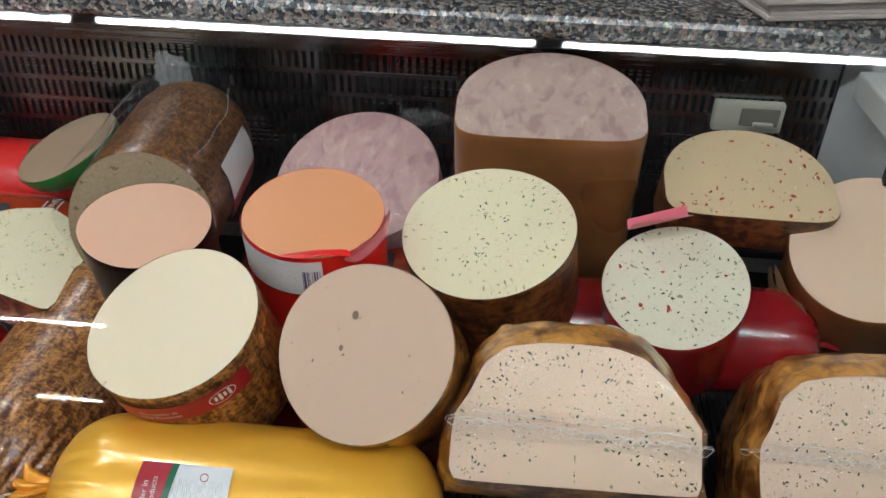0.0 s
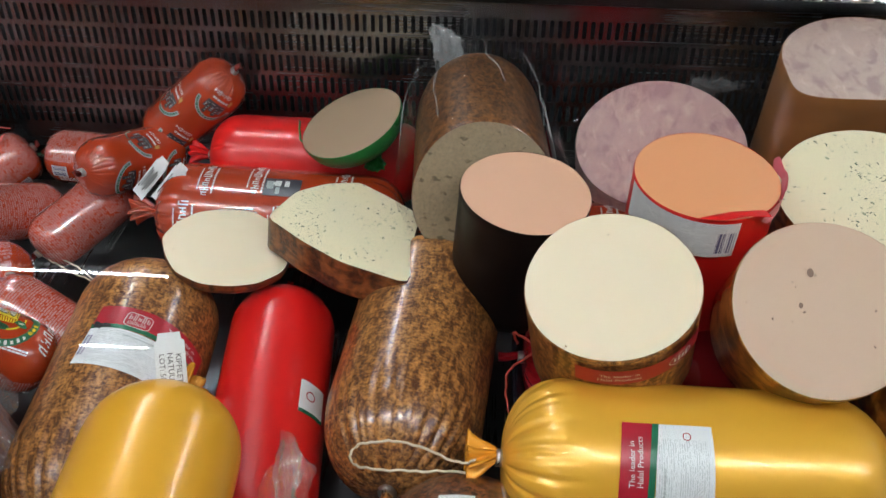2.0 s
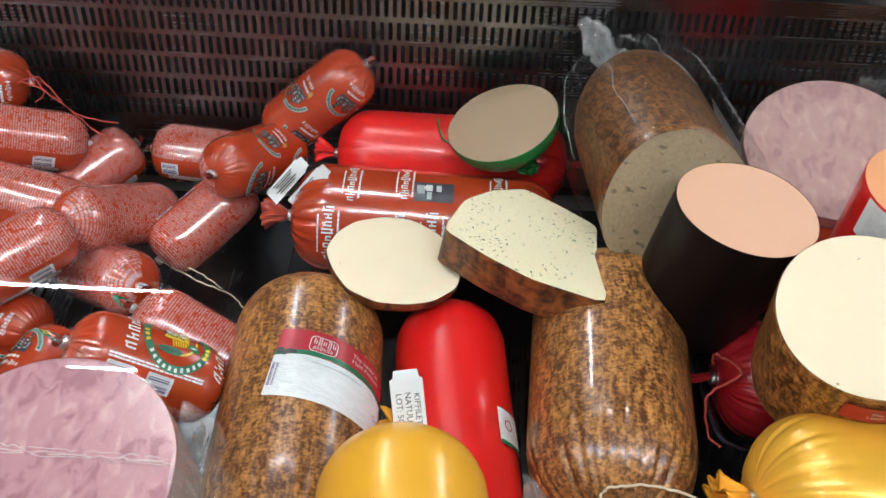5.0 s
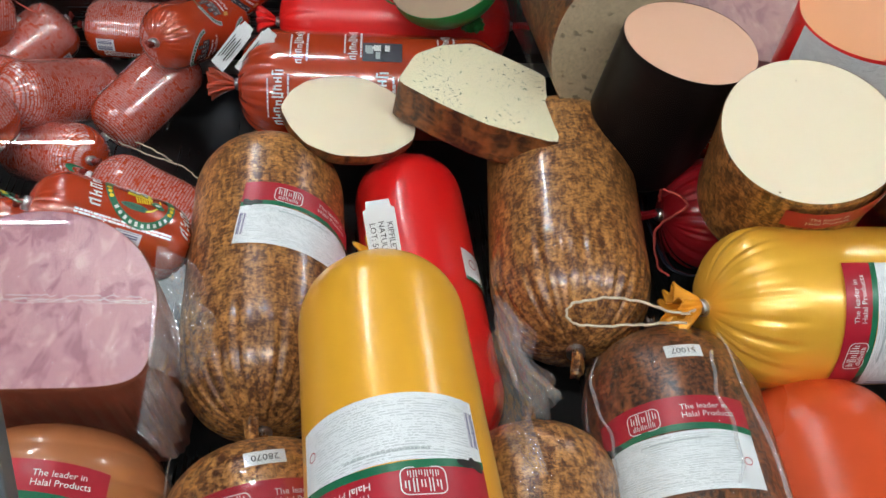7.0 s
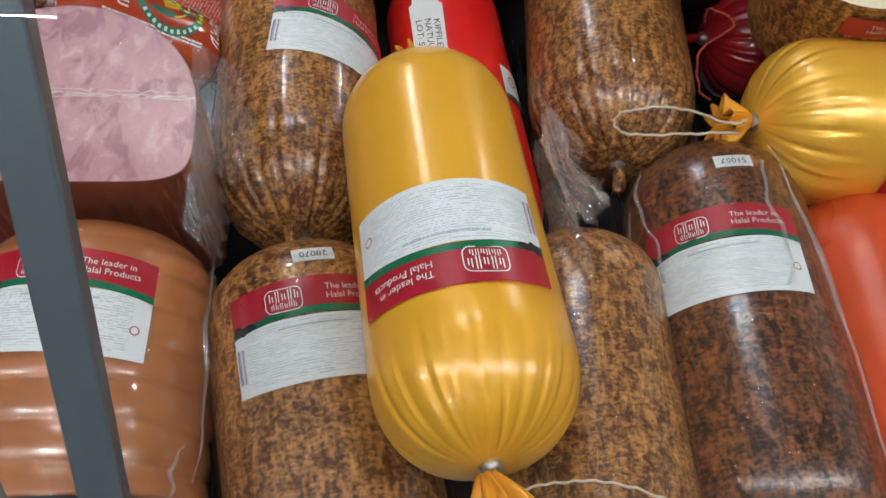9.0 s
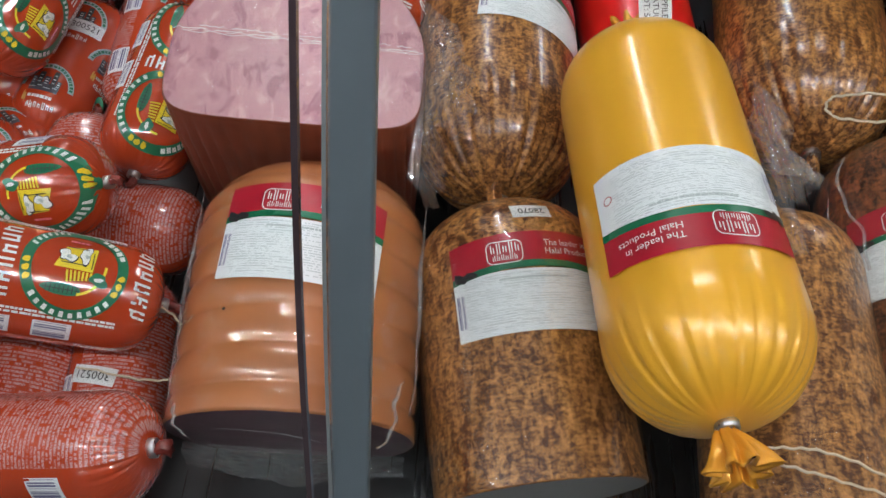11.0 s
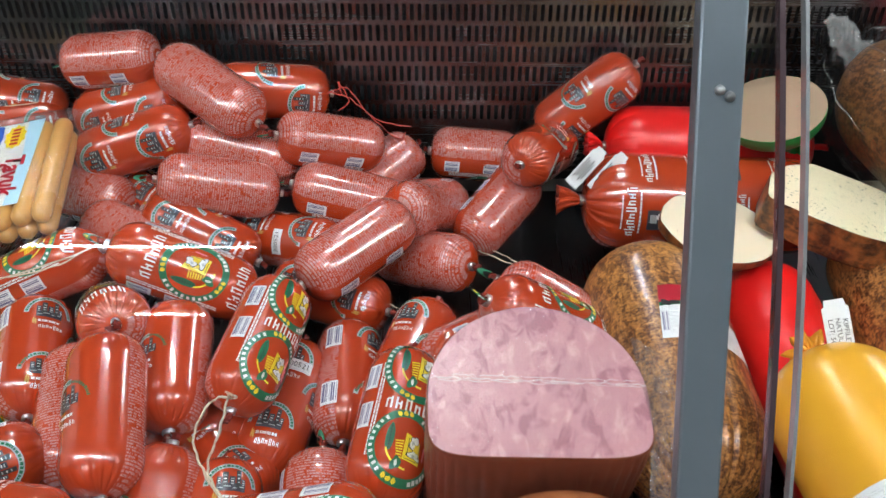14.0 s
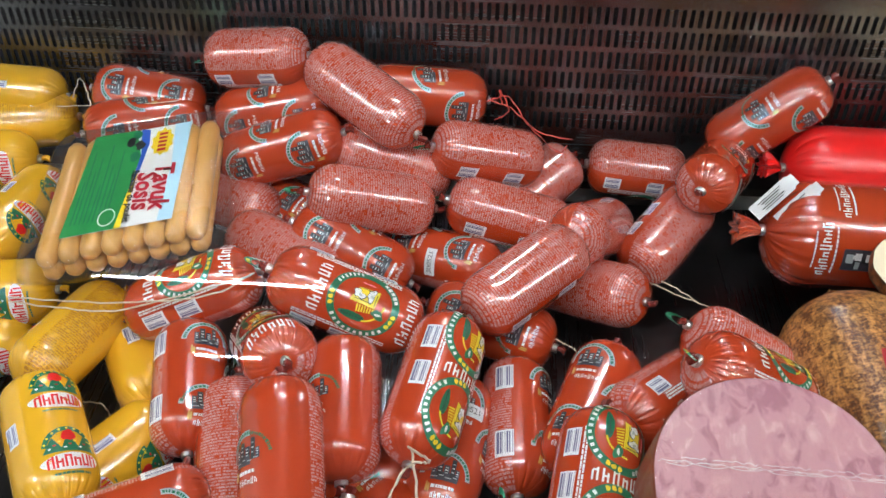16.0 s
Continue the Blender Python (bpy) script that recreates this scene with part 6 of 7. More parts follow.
def weld(parent, p0, p1, z, seed=0, loops=13, size=0.0065, thick=1.0):
    """A heat-sealed weld in film across a face: a raised wavy line, puckered loops beside it and a jagged crease, with
    glints as opaque white.
    """
    rnd = random.Random(seed)
    a, b = Vector((*p0, z)), Vector((*p1, z))
    d = (b - a).normalized()
    side, up = Vector((-d.y, d.x, 0)), Vector((0, 0, -1))
    verts, faces = [], []

    def line(points, r):
        me = tube_mesh("strand", points, r * thick, 6)
        base = len(verts)
        verts.extend(v.co.copy() for v in me.vertices)
        faces.extend(tuple(k + base for k in p.vertices) for p in me.polygons)
        bpy.data.meshes.remove(me)

    line([a.lerp(b, i / 90) + side * (0.0010 * math.sin(i * 0.9 + seed) + 0.0006 * math.sin(i * 2.3)) + up * 0.0006 * math.sin(i * 1.4) for i in range(91)], 0.00035)
    step = (b - a).length / loops
    for k in range(loops):
        c = a.lerp(b, (k + 0.5 + rnd.uniform(-0.15, 0.15)) / loops)
        tall, wide, lean = size * rnd.uniform(0.55, 1.0), step * rnd.uniform(0.36, 0.58), rnd.uniform(-0.5, 0.5)
        line([c + d * (wide * math.sin(w) + lean * tall * math.cos(w)) + side * (tall * math.cos(w) * (0.8 + 0.2 * math.sin(3 * w + k)) + 0.001) + up * 0.0004 for w in [TAU * i / 20 for i in range(21)]], 0.00030 * rnd.uniform(0.7, 1.5))
    t0 = 0.10
    while t0 < 0.92:
        t1 = min(0.95, t0 + rnd.uniform(0.08, 0.22))
        line([a.lerp(b, t0 + (t1 - t0) * i / 16) - side * (size * 1.5 + 0.0022 * noise.noise(Vector((t0 * 60 + i * 0.45, seed, 0))) + 0.0014 * (i % 2) * noise.noise(Vector((i * 1.3, seed, 3)))) for i in range(17)], 0.00042 * rnd.uniform(0.6, 1.3))
        t0 = t1 + rnd.uniform(0.0, 0.03)
    part("film_weld", mesh_from("film_weld", verts, faces), M_WELD, parent, "puckered heat seal of clear film, its glints as white strands")["kind"] = "stuff"


dome_o = outline_roll(dome)
skin_film(ham, 0.083, 0.155, 0.086, dome_o, seed=1)
weld(ham, (0.010, -0.084), (0.006, 0.084), -0.0062, 2, 7, 0.0022, 0.45)


def flap(p0, p1, out, width, seed, n=40, m=18):
    """A loose, rumpled edge of film standing off a wrapped piece: from p0 to p1, width outwards."""
    a, b, o = Vector(p0), Vector(p1), Vector(out).normalized()
    up = (b - a).cross(o).normalized()
    verts, faces = [], []
    for i in range(n + 1):
        t = i / n
        reach = width * (0.55 + 0.45 * math.sin(math.pi * t)) * (1 + 0.5 * noise.noise(Vector((t * 5, seed, 0))))
        for j in range(m + 1):
            q = j / m
            fold = 0.010 * noise.noise(Vector((t * 6 + q, q * 2.5, seed))) + 0.007 * abs(noise.noise(Vector((t * 13 - 2 * q, q * 5, seed + 4)))) + 0.003 * noise.noise(Vector((t * 30, q * 14, seed)))
            verts.append(a.lerp(b, t) + o * (reach * q) + up * fold * q - Vector((0, 0, 0.012 * q * q)))
    for i in range(n):
        for j in range(m):
            k = i * (m + 1) + j
            faces.append((k, k + 1, k + m + 2, k + m + 1))
    return mesh_from("film_flap", verts, faces, smooth=False)


world_part("film_flap", flap((-0.612, 0.560, 1.014), (-0.606, 0.470, 0.990), (1, -0.15, -0.25), 0.042, 3), M_LOOSE, ham, "loose rumpled edge of clear film")
world_part("film_flap", flap((-0.607, 0.480, 0.988), (-0.612, 0.440, 0.960), (1, -0.5, -0.5), 0.030, 5), M_LOOSE, ham, "loose rumpled edge of clear film")
world_part("film_flap", flap((-0.606, 0.440, 0.915), (-0.598, 0.360, 0.895), (1, 0.1, 0.45), 0.018, 6), M_LOOSE, ridged, "loose rumpled edge of clear film")
world_part("film_flap", flap((-0.745, 0.293, 0.850), (-0.600, 0.293, 0.850), (0, -1, -0.5), 0.016, 9), M_LOOSE, ridged, "loose rumpled edge of clear film")
ham_len, rf = 0.181, []
for j in range(141):
    z = ham_len * j / 140 + 0.001
    q = log_radius(z, 0.25, 1.0, 0.055, 0.0, tip=0.25) * (1 + (0.034 * (abs(math.sin(z * math.pi / 0.0235)) ** 0.6 - 0.7) if z > 0.025 else 0))
    rf.append((z, 0.0752 * q, 0.0792 * q, 0.004, 0))
part("film", loft("film", circle(144), rf, ham_len, False, False, lambda a, z: 1 + 0.006 * noise.noise(Vector((3 * math.cos(a), 3 * math.sin(a), z * 40))) + 0.0035 * noise.noise(Vector((14 * math.cos(a), 14 * math.sin(a), z * 150)))), M_TIGHT, ridged, "clear glossy film drawn over the ridges")
skin_film(ham_block, 0.088, 0.245, 0.092, dome_o, z0=0.035, seed=4, cap=False, grow=1.03, wr=0.035)
skin_film(herb_loaf, 0.062, 0.150, 0.088, outline_roll(loaf_shape), seed=5, flare=1.34, flare_y=1.10, sides=False)
seam(herb_loaf, (0.004, -0.090), (-0.004, 0.090), -0.0046, seed=1, waves=15, wide=0.011)
weld(herb_loaf, (0.004, -0.090), (-0.006, 0.094), -0.0070, 1, 21, 0.0048, 0.7)
skin_film(herb_loaf_b, 0.062, 0.150, 0.086, outline_roll(loaf_shape), seed=6, flare=1.34, flare_y=1.12, sides=False)
seam(herb_loaf_b, (0.002, -0.086), (-0.006, 0.086), -0.0046, seed=4)
weld(herb_loaf_b, (0.004, -0.100), (-0.010, 0.086), -0.0070, 4, 19, 0.0048, 0.7)
skin_film(pepper_slice, 0.074, 0.045, 0.090, dome_o, seed=7, grow=1.06)
skin_film(ham_slice_pack, 0.096, 0.030, 0.106, rounded([(0.80, 1.0), (1.0, 0.6), (1.0, -0.9), (-0.9, -1.0), (-0.9, 0.9)], 12), seed=8, grow=1.0)
hp = rounded([(0.100, 0.118), (0.118, 0.060), (0.112, -0.085), (0.060, -0.118), (-0.105, -0.112), (-0.105, 0.112)], 8)
kk = len(hp)
me = mesh_from("film_rim", [(x, y, 0.012 + 0.004 * noise.noise(Vector((x * 30, y * 30, 0)))) for x, y in hp] + [(x * 0.965, y * 0.965, 0.010) for x, y in hp], [(i, (i + 1) % kk, kk + (i + 1) % kk, kk + i) for i in range(kk)])
part("film_rim", me, M_PACKFILM, ham_slice_pack, "flat sealed rim of the clear pack")
world_part("film_edge", crumple((0.020, 0.985, 1.085), (0.030, 0.010), 12), M_CRUMPLE, ham_slice_pack, "crumpled film edge")

# salami bag: loose clear bag, twisted shut at the back
bag_axis = Vector((-0.06, 1.0, 0.02)).normalized()
c0 = Vector((-0.230, 0.785, 1.050))
me = loft("bag", circle(48), [(0.25 * j / 18, 0.084 * log_radius(0.25 * j / 18, 0.25, 1.0, 0.0, 0.10, tip=0.16), 0.084 * log_radius(0.25 * j / 18, 0.25, 1.0, 0.0, 0.10, tip=0.16), 0, 0) for j in range(19)],
          0.25, cap0=False, cap1=False, wobble=lambda a, z: 1 + 0.035 * noise.noise(Vector((2.2 * math.cos(a), 2.2 * math.sin(a), z * 22))) + (0.010 + 0.25 * max(0.0, z - 0.08)) * math.sin(11 * a + 2 * math.sin(3 * a) + 9 * z))
me.transform(along(c0, c0 + bag_axis))
world_part("bag", me, M_BAG, salami, "loose clear plastic bag")
world_part("bag_neck", twist(c0 + bag_axis * 0.235 + Vector((-0.01, -0.02, 0.03)), (-0.300, 1.035, 1.120), 0.026, 0.010, 2), M_CREASE, salami, "twisted neck of the bag")
bag_m = along(c0, c0 + bag_axis)


def bag_fold(parent, m, radius, a0, a1, z0, z1, seed, high=0.0016, wide=0.0007):
    """A raised crease of the film, running over a bag from z0 to z1."""
    rnd, verts, faces, n = random.Random(seed), [], [], 26
    ph = [rnd.uniform(0, TAU) for _ in range(3)]
    for i in range(n + 1):
        t = i / n
        z = z0 + (z1 - z0) * t
        a = radians(a0 + (a1 - a0) * t) + 0.05 * math.sin(7 * t + ph[0]) + 0.02 * math.sin(19 * t + ph[1])
        r, k = radius(z), math.sin(math.pi * min(1.0, t * 1.05)) * (0.7 + 0.3 * math.sin(11 * t + ph[2]))
        for d, up in ((-wide, -0.0004), (-wide * 0.25, high * k), (wide * 0.3, high * k * 0.9), (wide, -0.0004)):
            verts.append(m @ Vector(((r + up) * math.cos(a + d / r), (r + up) * math.sin(a + d / r), z)))
    for i in range(n):
        for j in range(3):
            k = 4 * i + j
            faces.append((k, k + 1, k + 5, k + 4))
    return world_part("bag_fold", mesh_from("bag_fold", verts, faces), M_CREASE, parent, "raised crease of clear film")


bag_r = lambda z: 0.084 * log_radius(z, 0.25, 1.0, 0.0, 0.10, tip=0.16)
for k, (a0, a1, z0, z1) in enumerate(((-8, 4, 0.235, 0.02), (32, 46, 0.236, 0.08), (-34, -50, 0.236, 0.06), (16, 26, 0.238, 0.15), (-18, -26, 0.238, 0.14), (70, 78, 0.225, 0.02))):
    bag_fold(salami, bag_m, bag_r, a0, a1, z0, z1, k)
lab_m = wrapped("label", *sheet(0.040, 0.090, 6, 8), lambda z: 0.0745, 0, 0.10, 0.0)
lab_m.transform(along(c0, c0 + bag_axis, (1.0, -0.1, 0.22)))
world_part("label", lab_m, M_PAPER, salami, "white paper label")
lab_m = wrapped("red_band", *sheet(0.022, 0.090, 4, 8, at=(-0.031, 0)), lambda z: 0.0745, 0, 0.10, 0.0)
lab_m.transform(along(c0, c0 + bag_axis, (1.0, -0.1, 0.22)))
world_part("red_band", lab_m, M_REDINK, salami)

# bags of the front rolls
world_part("bag_neck", twist((-0.345, 0.452, 0.960), (-0.372, 0.525, 0.985), 0.013, 0.007, 1), M_LOOSE, bagged, "twisted neck of a clear bag")
world_part("film_flap", flap((-0.352, 0.440, 0.962), (-0.374, 0.530, 0.990), (1, 0.2, 0.3), 0.022, 14), M_LOOSE, bagged, "gathered edge of the bag")
world_part("film_flap", flap((-0.350, 0.400, 0.958), (-0.370, 0.500, 0.985), (-1, 0.2, 0.3), 0.020, 15), M_LOOSE, bagged, "gathered edge of the bag")
me = loft("bag", circle(48), [(0.24 * j / 16, 0.0655, 0.0655, 0, 0) for j in range(17)], 0.24, cap0=False, cap1=False, wobble=lambda a, z: 1 + 0.03 * noise.noise(Vector((2.5 * math.cos(a), 2.5 * math.sin(a), z * 20 + 4))))
part("bag", me, M_BAG, bagged, "clear plastic bag")
me = loft("bag", circle(48), [(0.29 * j / 16 + 0.005, 0.0715 * log_radius(0.29 * j / 16, 0.30, 1.0, 0.06, 0.0, tip=0.3), 0.0715 * log_radius(0.29 * j / 16, 0.30, 1.0, 0.06, 0.0, tip=0.3), 0, 0) for j in range(17)], 0.30,
          cap0=False, cap1=False, wobble=lambda a, z: 1 + 0.025 * noise.noise(Vector((2.5 * math.cos(a), 2.5 * math.sin(a), z * 20 + 9))))
part("bag", me, M_BAG, dark, "clear plastic bag")
dark_r = lambda z: 0.0722 * log_radius(z, 0.30, 1.0, 0.06, 0.0, tip=0.3)
for k, (a0, a1, z0, z1) in enumerate(((46, 40, 0.03, 0.13), (-44, -60, 0.03, 0.28), (-30, -26, 0.05, 0.15), (58, 62, 0.06, 0.27), (12, -6, 0.16, 0.17))):
    bag_fold(dark, dark.matrix_basis, dark_r, a0, a1, z0, z1, 20 + k, 0.0026, 0.0014)

# the labelled front roll: tight clear sleeve and a pale cut end
roll_len = (Vector((-0.511, 0.271, 0.855)) - Vector((-0.545, 0.462, 0.905))).length
me = loft("film", circle(72), [(0.03 + (roll_len - 0.03) * j / 24, 0.0712 * log_radius(0.03 + (roll_len - 0.03) * j / 24, 0.30, 1.0, 0.055, 0.0), 0.0712 * log_radius(0.03 + (roll_len - 0.03) * j / 24, 0.30, 1.0, 0.055, 0.0), 0, 0) for j in range(25)],
          0.24, cap0=False, cap1=False, wobble=lambda a, z: 1 + 0.010 * noise.noise(Vector((5 * math.cos(a), 5 * math.sin(a), z * 30 + 3))) + 0.006 * abs(noise.noise(Vector((9 * math.cos(a), 9 * math.sin(a), z * 16)))))
part("film", me, M_SLEEVE, front_roll, "tight glossy clear film")
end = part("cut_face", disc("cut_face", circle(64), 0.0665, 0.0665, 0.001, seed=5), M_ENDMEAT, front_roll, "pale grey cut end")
end.matrix_basis = Matrix.Translation((0, 0, roll_len + 0.0008)) @ Matrix.Rotation(math.pi, 4, "X")
for k, (a0, a1, z0, z1) in enumerate(((60, 40, 0.17, 0.195), (20, -30, 0.192, 0.198), (-62, -48, 0.15, 0.195), (74, 70, 0.02, 0.17), (-76, -70, 0.02, 0.17))):
    bag_fold(ridged, ridged.matrix_basis, lambda z: 0.0800, a0, a1, z0, z1, 50 + k, 0.0022, 0.0014)

# apricot sausage: paper label and torn pink film
ra = lambda z: 0.0598
wrap_part("label", sheet(0.104, 0.036, 16, 4), M_LABEL, apricot_sausage, 212, 0.0188, 0.0008, radius=ra, label="white paper label")
wrap_part("barcode", sheet(0.016, 0.026, 4, 4), M_BAR, apricot_sausage, 171, 0.022, 0.0014, radius=ra)
torn = rounded([(-0.5, 0.1), (-0.2, 0.5), (0.1, 0.3), (0.35, 0.6), (0.5, 0.1), (0.4, -0.5), (0.1, -0.3), (-0.3, -0.4)], 4)
n_t = len(torn)


def torn_strip(name, w, h, material, parent, angle, z0, lift, radius, label):
    pts = [(0.0, 0.0)] + [(x * w, y * h) for x, y in torn]
    faces = [(0, 1 + (i + 1) % n_t, 1 + i) for i in range(n_t)]
    wrap_part(name, (pts, faces, None), material, parent, angle, z0, lift, radius=radius, label=label)


torn_strip("torn_film", 0.062, 0.020, M_PINKFILM, apricot_sausage, 118, 0.004, 0.003, ra, "torn pink film at the rim")
torn_strip("torn_film", 0.040, 0.016, M_PINKFILM, apricot_sausage, 88, 0.000, 0.004, ra, "torn pink film at the rim")
fl = disc("red_flap", rounded([(-1, -0.2), (-0.3, 0.3), (0.4, 0.0), (1.0, 0.35), (0.9, -0.5), (0.0, -0.6)], 5), 0.030, 0.011, 0.001, 3)
o = part("red_flap", fl, M_REDLOG, apricot_sausage, "torn red wrapper")
o.matrix_basis = Matrix.Translation((-0.056, 0.012, -0.0035)) @ Matrix.Rotation(radians(80), 4, "Z")

# cream sausage: red band under the cut edge
rc = lambda z: 0.0681
lab = wrap_part("label", sheet(0.105, 0.020, 16, 3), M_REDINK, cream_sausage, 162, 0.020, 0.0008, radius=rc, label="dark red label band")
wrap_part("slogan", letters("The leader in\nHalal Products", 0.0054, (-0.020, 0), align="CENTER"), M_WHITEINK, lab, 162, 0.020, 0.0014, radius=rc)
wrap_part("crest_frame", flip(ring_sheet(0.010, 0.0108, 24, (0.028, 0), 0.62)), M_WHITEINK, lab, 162, 0.020, 0.0014, radius=rc)
for k in range(4):
    wrap_part("crest_bar", sheet(0.0022, 0.005 + 0.003 * (k % 2), 1, 1, at=(0.0225 + 0.0037 * k, 0.0005)), M_WHITEINK, lab, 162, 0.020, 0.0016, radius=rc)

# turkey and pepper sausage: loose skin and a pink strip
torn_strip("skin_flap", 0.060, 0.034, M_CREAMFILM, turkey, 250, 0.030, 0.006, lambda z: 0.076, "loose cream skin flap")
torn_strip("skin_flap", 0.040, 0.040, M_CREAMFILM, turkey, 262, 0.050, 0.009, lambda z: 0.076, "loose cream skin flap")
strip = mesh_from("wrapper_strip", [(0.222, 0.775, 1.086), (0.272, 0.780, 1.103), (0.275, 0.768, 1.110), (0.224, 0.766, 1.098), (0.222, 0.790, 1.088), (0.272, 0.795, 1.104)], [(0, 1, 2, 3), (0, 4, 5, 1)])
world_part("wrapper_strip", strip, M_PINKFILM, herb_pepper, "pink strip of torn wrapper")


def tag_card(corners, text, name="paper_tag", label="white paper tag with printed lines"):
    """A small card with notched corners, by its four corners from top left clockwise."""
    tl, tr, br, bl = (Vector(c) for c in corners)
    ex, ey = (tr - tl), (tl - bl)
    w, h = ex.length, ey.length
    ez = ex.cross(ey).normalized()
    m = Matrix((ex.normalized(), ez.cross(ex.normalized()), ez)).transposed().to_4x4()
    m.translation = (tl + tr + br + bl) / 4
    t = thing(name, m, label, "paper tag")
    shape = [(0.5, 0.38), (0.40, 0.40), (0.36, 0.5), (-0.36, 0.5), (-0.40, 0.40), (-0.5, 0.38), (-0.5, 0.1), (-0.5, -0.2), (-0.5, -0.5), (0.5, -0.5), (0.5, -0.2), (0.5, 0.1)]
    n = len(shape)
    verts = [(x * w, y * h, 0.0006 + 0.002 * math.sin(3 * y)) for x, y in shape] + [(x * w, y * h, 0.002 * math.sin(3 * y)) for x, y in shape]
    faces = [tuple(range(n)), tuple(reversed(range(n, 2 * n)))] + [(i, n + i, n + (i + 1) % n, (i + 1) % n) for i in range(n)]
    part("card", mesh_from("card", verts, faces, smooth=False), M_PAPER, t)
    if text:
        pts, faces, _ = letters(text, w * 0.26, (0, 0), -90, spacing=1.05)
        part("print", mesh_from("print", [(x, y, 0.0012 + 0.002 * math.sin(3 * y / h)) for x, y in pts], [tuple(reversed(f)) for f in faces]), M_BLACKINK, t)
    else:
        for k in range(5):
            part("print_bar", box_bm(w * (0.05 + 0.02 * (k % 2)), h * (0.52 - 0.1 * (k % 3)), 0.0004, 0, (w * (-0.28 + 0.14 * k), -h * 0.06, 0.0022)), M_BLACKINK, t)
    return t


tag_card(((-0.469, 0.560, 1.052), (-0.447, 0.563, 1.054), (-0.436, 0.526, 1.016), (-0.460, 0.524, 1.014)), "KIPFILET\nNATUUR\nLOT: 501")
tag_card(((-0.592, 0.905, 1.018), (-0.580, 0.896, 1.010), (-0.606, 0.876, 0.966), (-0.618, 0.884, 0.974)), "")
tag_card(((-0.568, 0.893, 1.017), (-0.556, 0.888, 1.008), (-0.582, 0.870, 0.964), (-0.594, 0.876, 0.972)), "")
rl = wrap_part("label", sheet(0.030, 0.034, 6, 4), M_PAPER, red_roll, -62, 0.150, 0.0008, radius=lambda z: 0.0512, label="white and green label")
wrap_part("round_mark", flip(ring_sheet(0.004, 0.0052, 16)), M_REDINK, rl, -58, 0.148, 0.0014, radius=lambda z: 0.0512)
wrap_part("green_stripe", sheet(0.030, 0.004, 6, 1, at=(0, -0.016)), M_GREEN, rl, -62, 0.150, 0.0014, radius=lambda z: 0.0512)


def cord(name, pts, material, label, r=0.0008, group="loose strings"):
    path = [p + Vector((0.0006 * math.sin(i * 1.7), 0.0006 * math.cos(i * 2.3), 0.0005 * math.sin(i * 1.1))) for i, p in enumerate(smooth_path(pts, 8))]
    base = path[0].copy()
    t = thing(name, Matrix.Translation(base), label, "string", group)
    part("strand", tube_mesh("strand", [p - base for p in path], r, 6), material, t)
    return t


WHITE_CORD, RED_CORD = "thin cream cotton string lying over the sausages", "thin red string tied to a sausage end"
cord("cotton_string", [(-0.228, 0.512, 0.990), (-0.240, 0.511, 0.988), (-0.279, 0.523, 0.992), (-0.312, 0.527, 0.984), (-0.320, 0.518, 0.980), (-0.310, 0.508, 0.980), (-0.275, 0.503, 0.985), (-0.235, 0.506, 0.984)], M_STRING, "cream string loop on the golden log", 0.0010)
cord("cotton_string", [(-0.432, 0.250, 0.975), (-0.402, 0.258, 0.968), (-0.368, 0.263, 0.955), (-0.330, 0.255, 0.944), (-0.300, 0.250, 0.935)], M_STRING, "cream string at the yellow log's tied end")
cord("cotton_string", [(-0.432, 0.250, 0.972), (-0.395, 0.250, 0.962), (-0.360, 0.250, 0.948), (-0.320, 0.245, 0.938)], M_STRING, "cream string at the yellow log's tied end")
cord("cotton_string", [(-0.738, 0.858, 0.905), (-0.725, 0.854, 0.900), (-0.689, 0.838, 0.893), (-0.654, 0.825, 0.888), (-0.632, 0.800, 0.886)], M_STRING, WHITE_CORD)
cord("cotton_string", [(-0.725, 0.860, 0.905), (-0.690, 0.850, 0.893), (-0.668, 0.838, 0.886)], M_STRING, WHITE_CORD)
cord("cotton_string", [(-0.826, 0.765, 0.888), (-0.808, 0.752, 0.888), (-0.792, 0.742, 0.884), (-0.767, 0.717, 0.886)], M_STRING, WHITE_CORD)
cord("cotton_string", [(-0.955, 0.570, 0.940), (-0.935, 0.535, 0.968), (-0.950, 0.521, 0.978), (-0.962, 0.498, 0.960), (-0.950, 0.477, 0.938), (-0.929, 0.449, 0.944)], M_STRING, WHITE_CORD, 0.0011)
cord("cotton_string", [(-0.952, 0.568, 0.940), (-0.941, 0.500, 0.966), (-0.949, 0.480, 0.945), (-0.932, 0.452, 0.944)], M_STRING, WHITE_CORD, 0.0011)
cord("cotton_string", [(-1.365, 0.724, 0.940), (-1.342, 0.721, 0.942), (-1.248, 0.704, 0.958), (-1.150, 0.690, 0.985), (-1.110, 0.715, 0.995)], M_STRING, WHITE_CORD)
cord("cotton_string", [(-1.365, 0.722, 0.936), (-1.300, 0.710, 0.942), (-1.235, 0.698, 0.956), (-1.120, 0.712, 0.990)], M_STRING, WHITE_CORD)
cord("cotton_string", [(-1.316, 0.676, 0.850), (-1.277, 0.680, 0.842), (-1.262, 0.660, 0.838), (-1.280, 0.650, 0.838), (-1.310, 0.663, 0.842)], M_STRING, WHITE_CORD)
cord("cotton_string", [(-1.400, 1.000, 1.015), (-1.385, 1.000, 1.040), (-1.372, 0.985, 1.030), (-1.368, 0.975, 1.000)], M_STRING, WHITE_CORD)
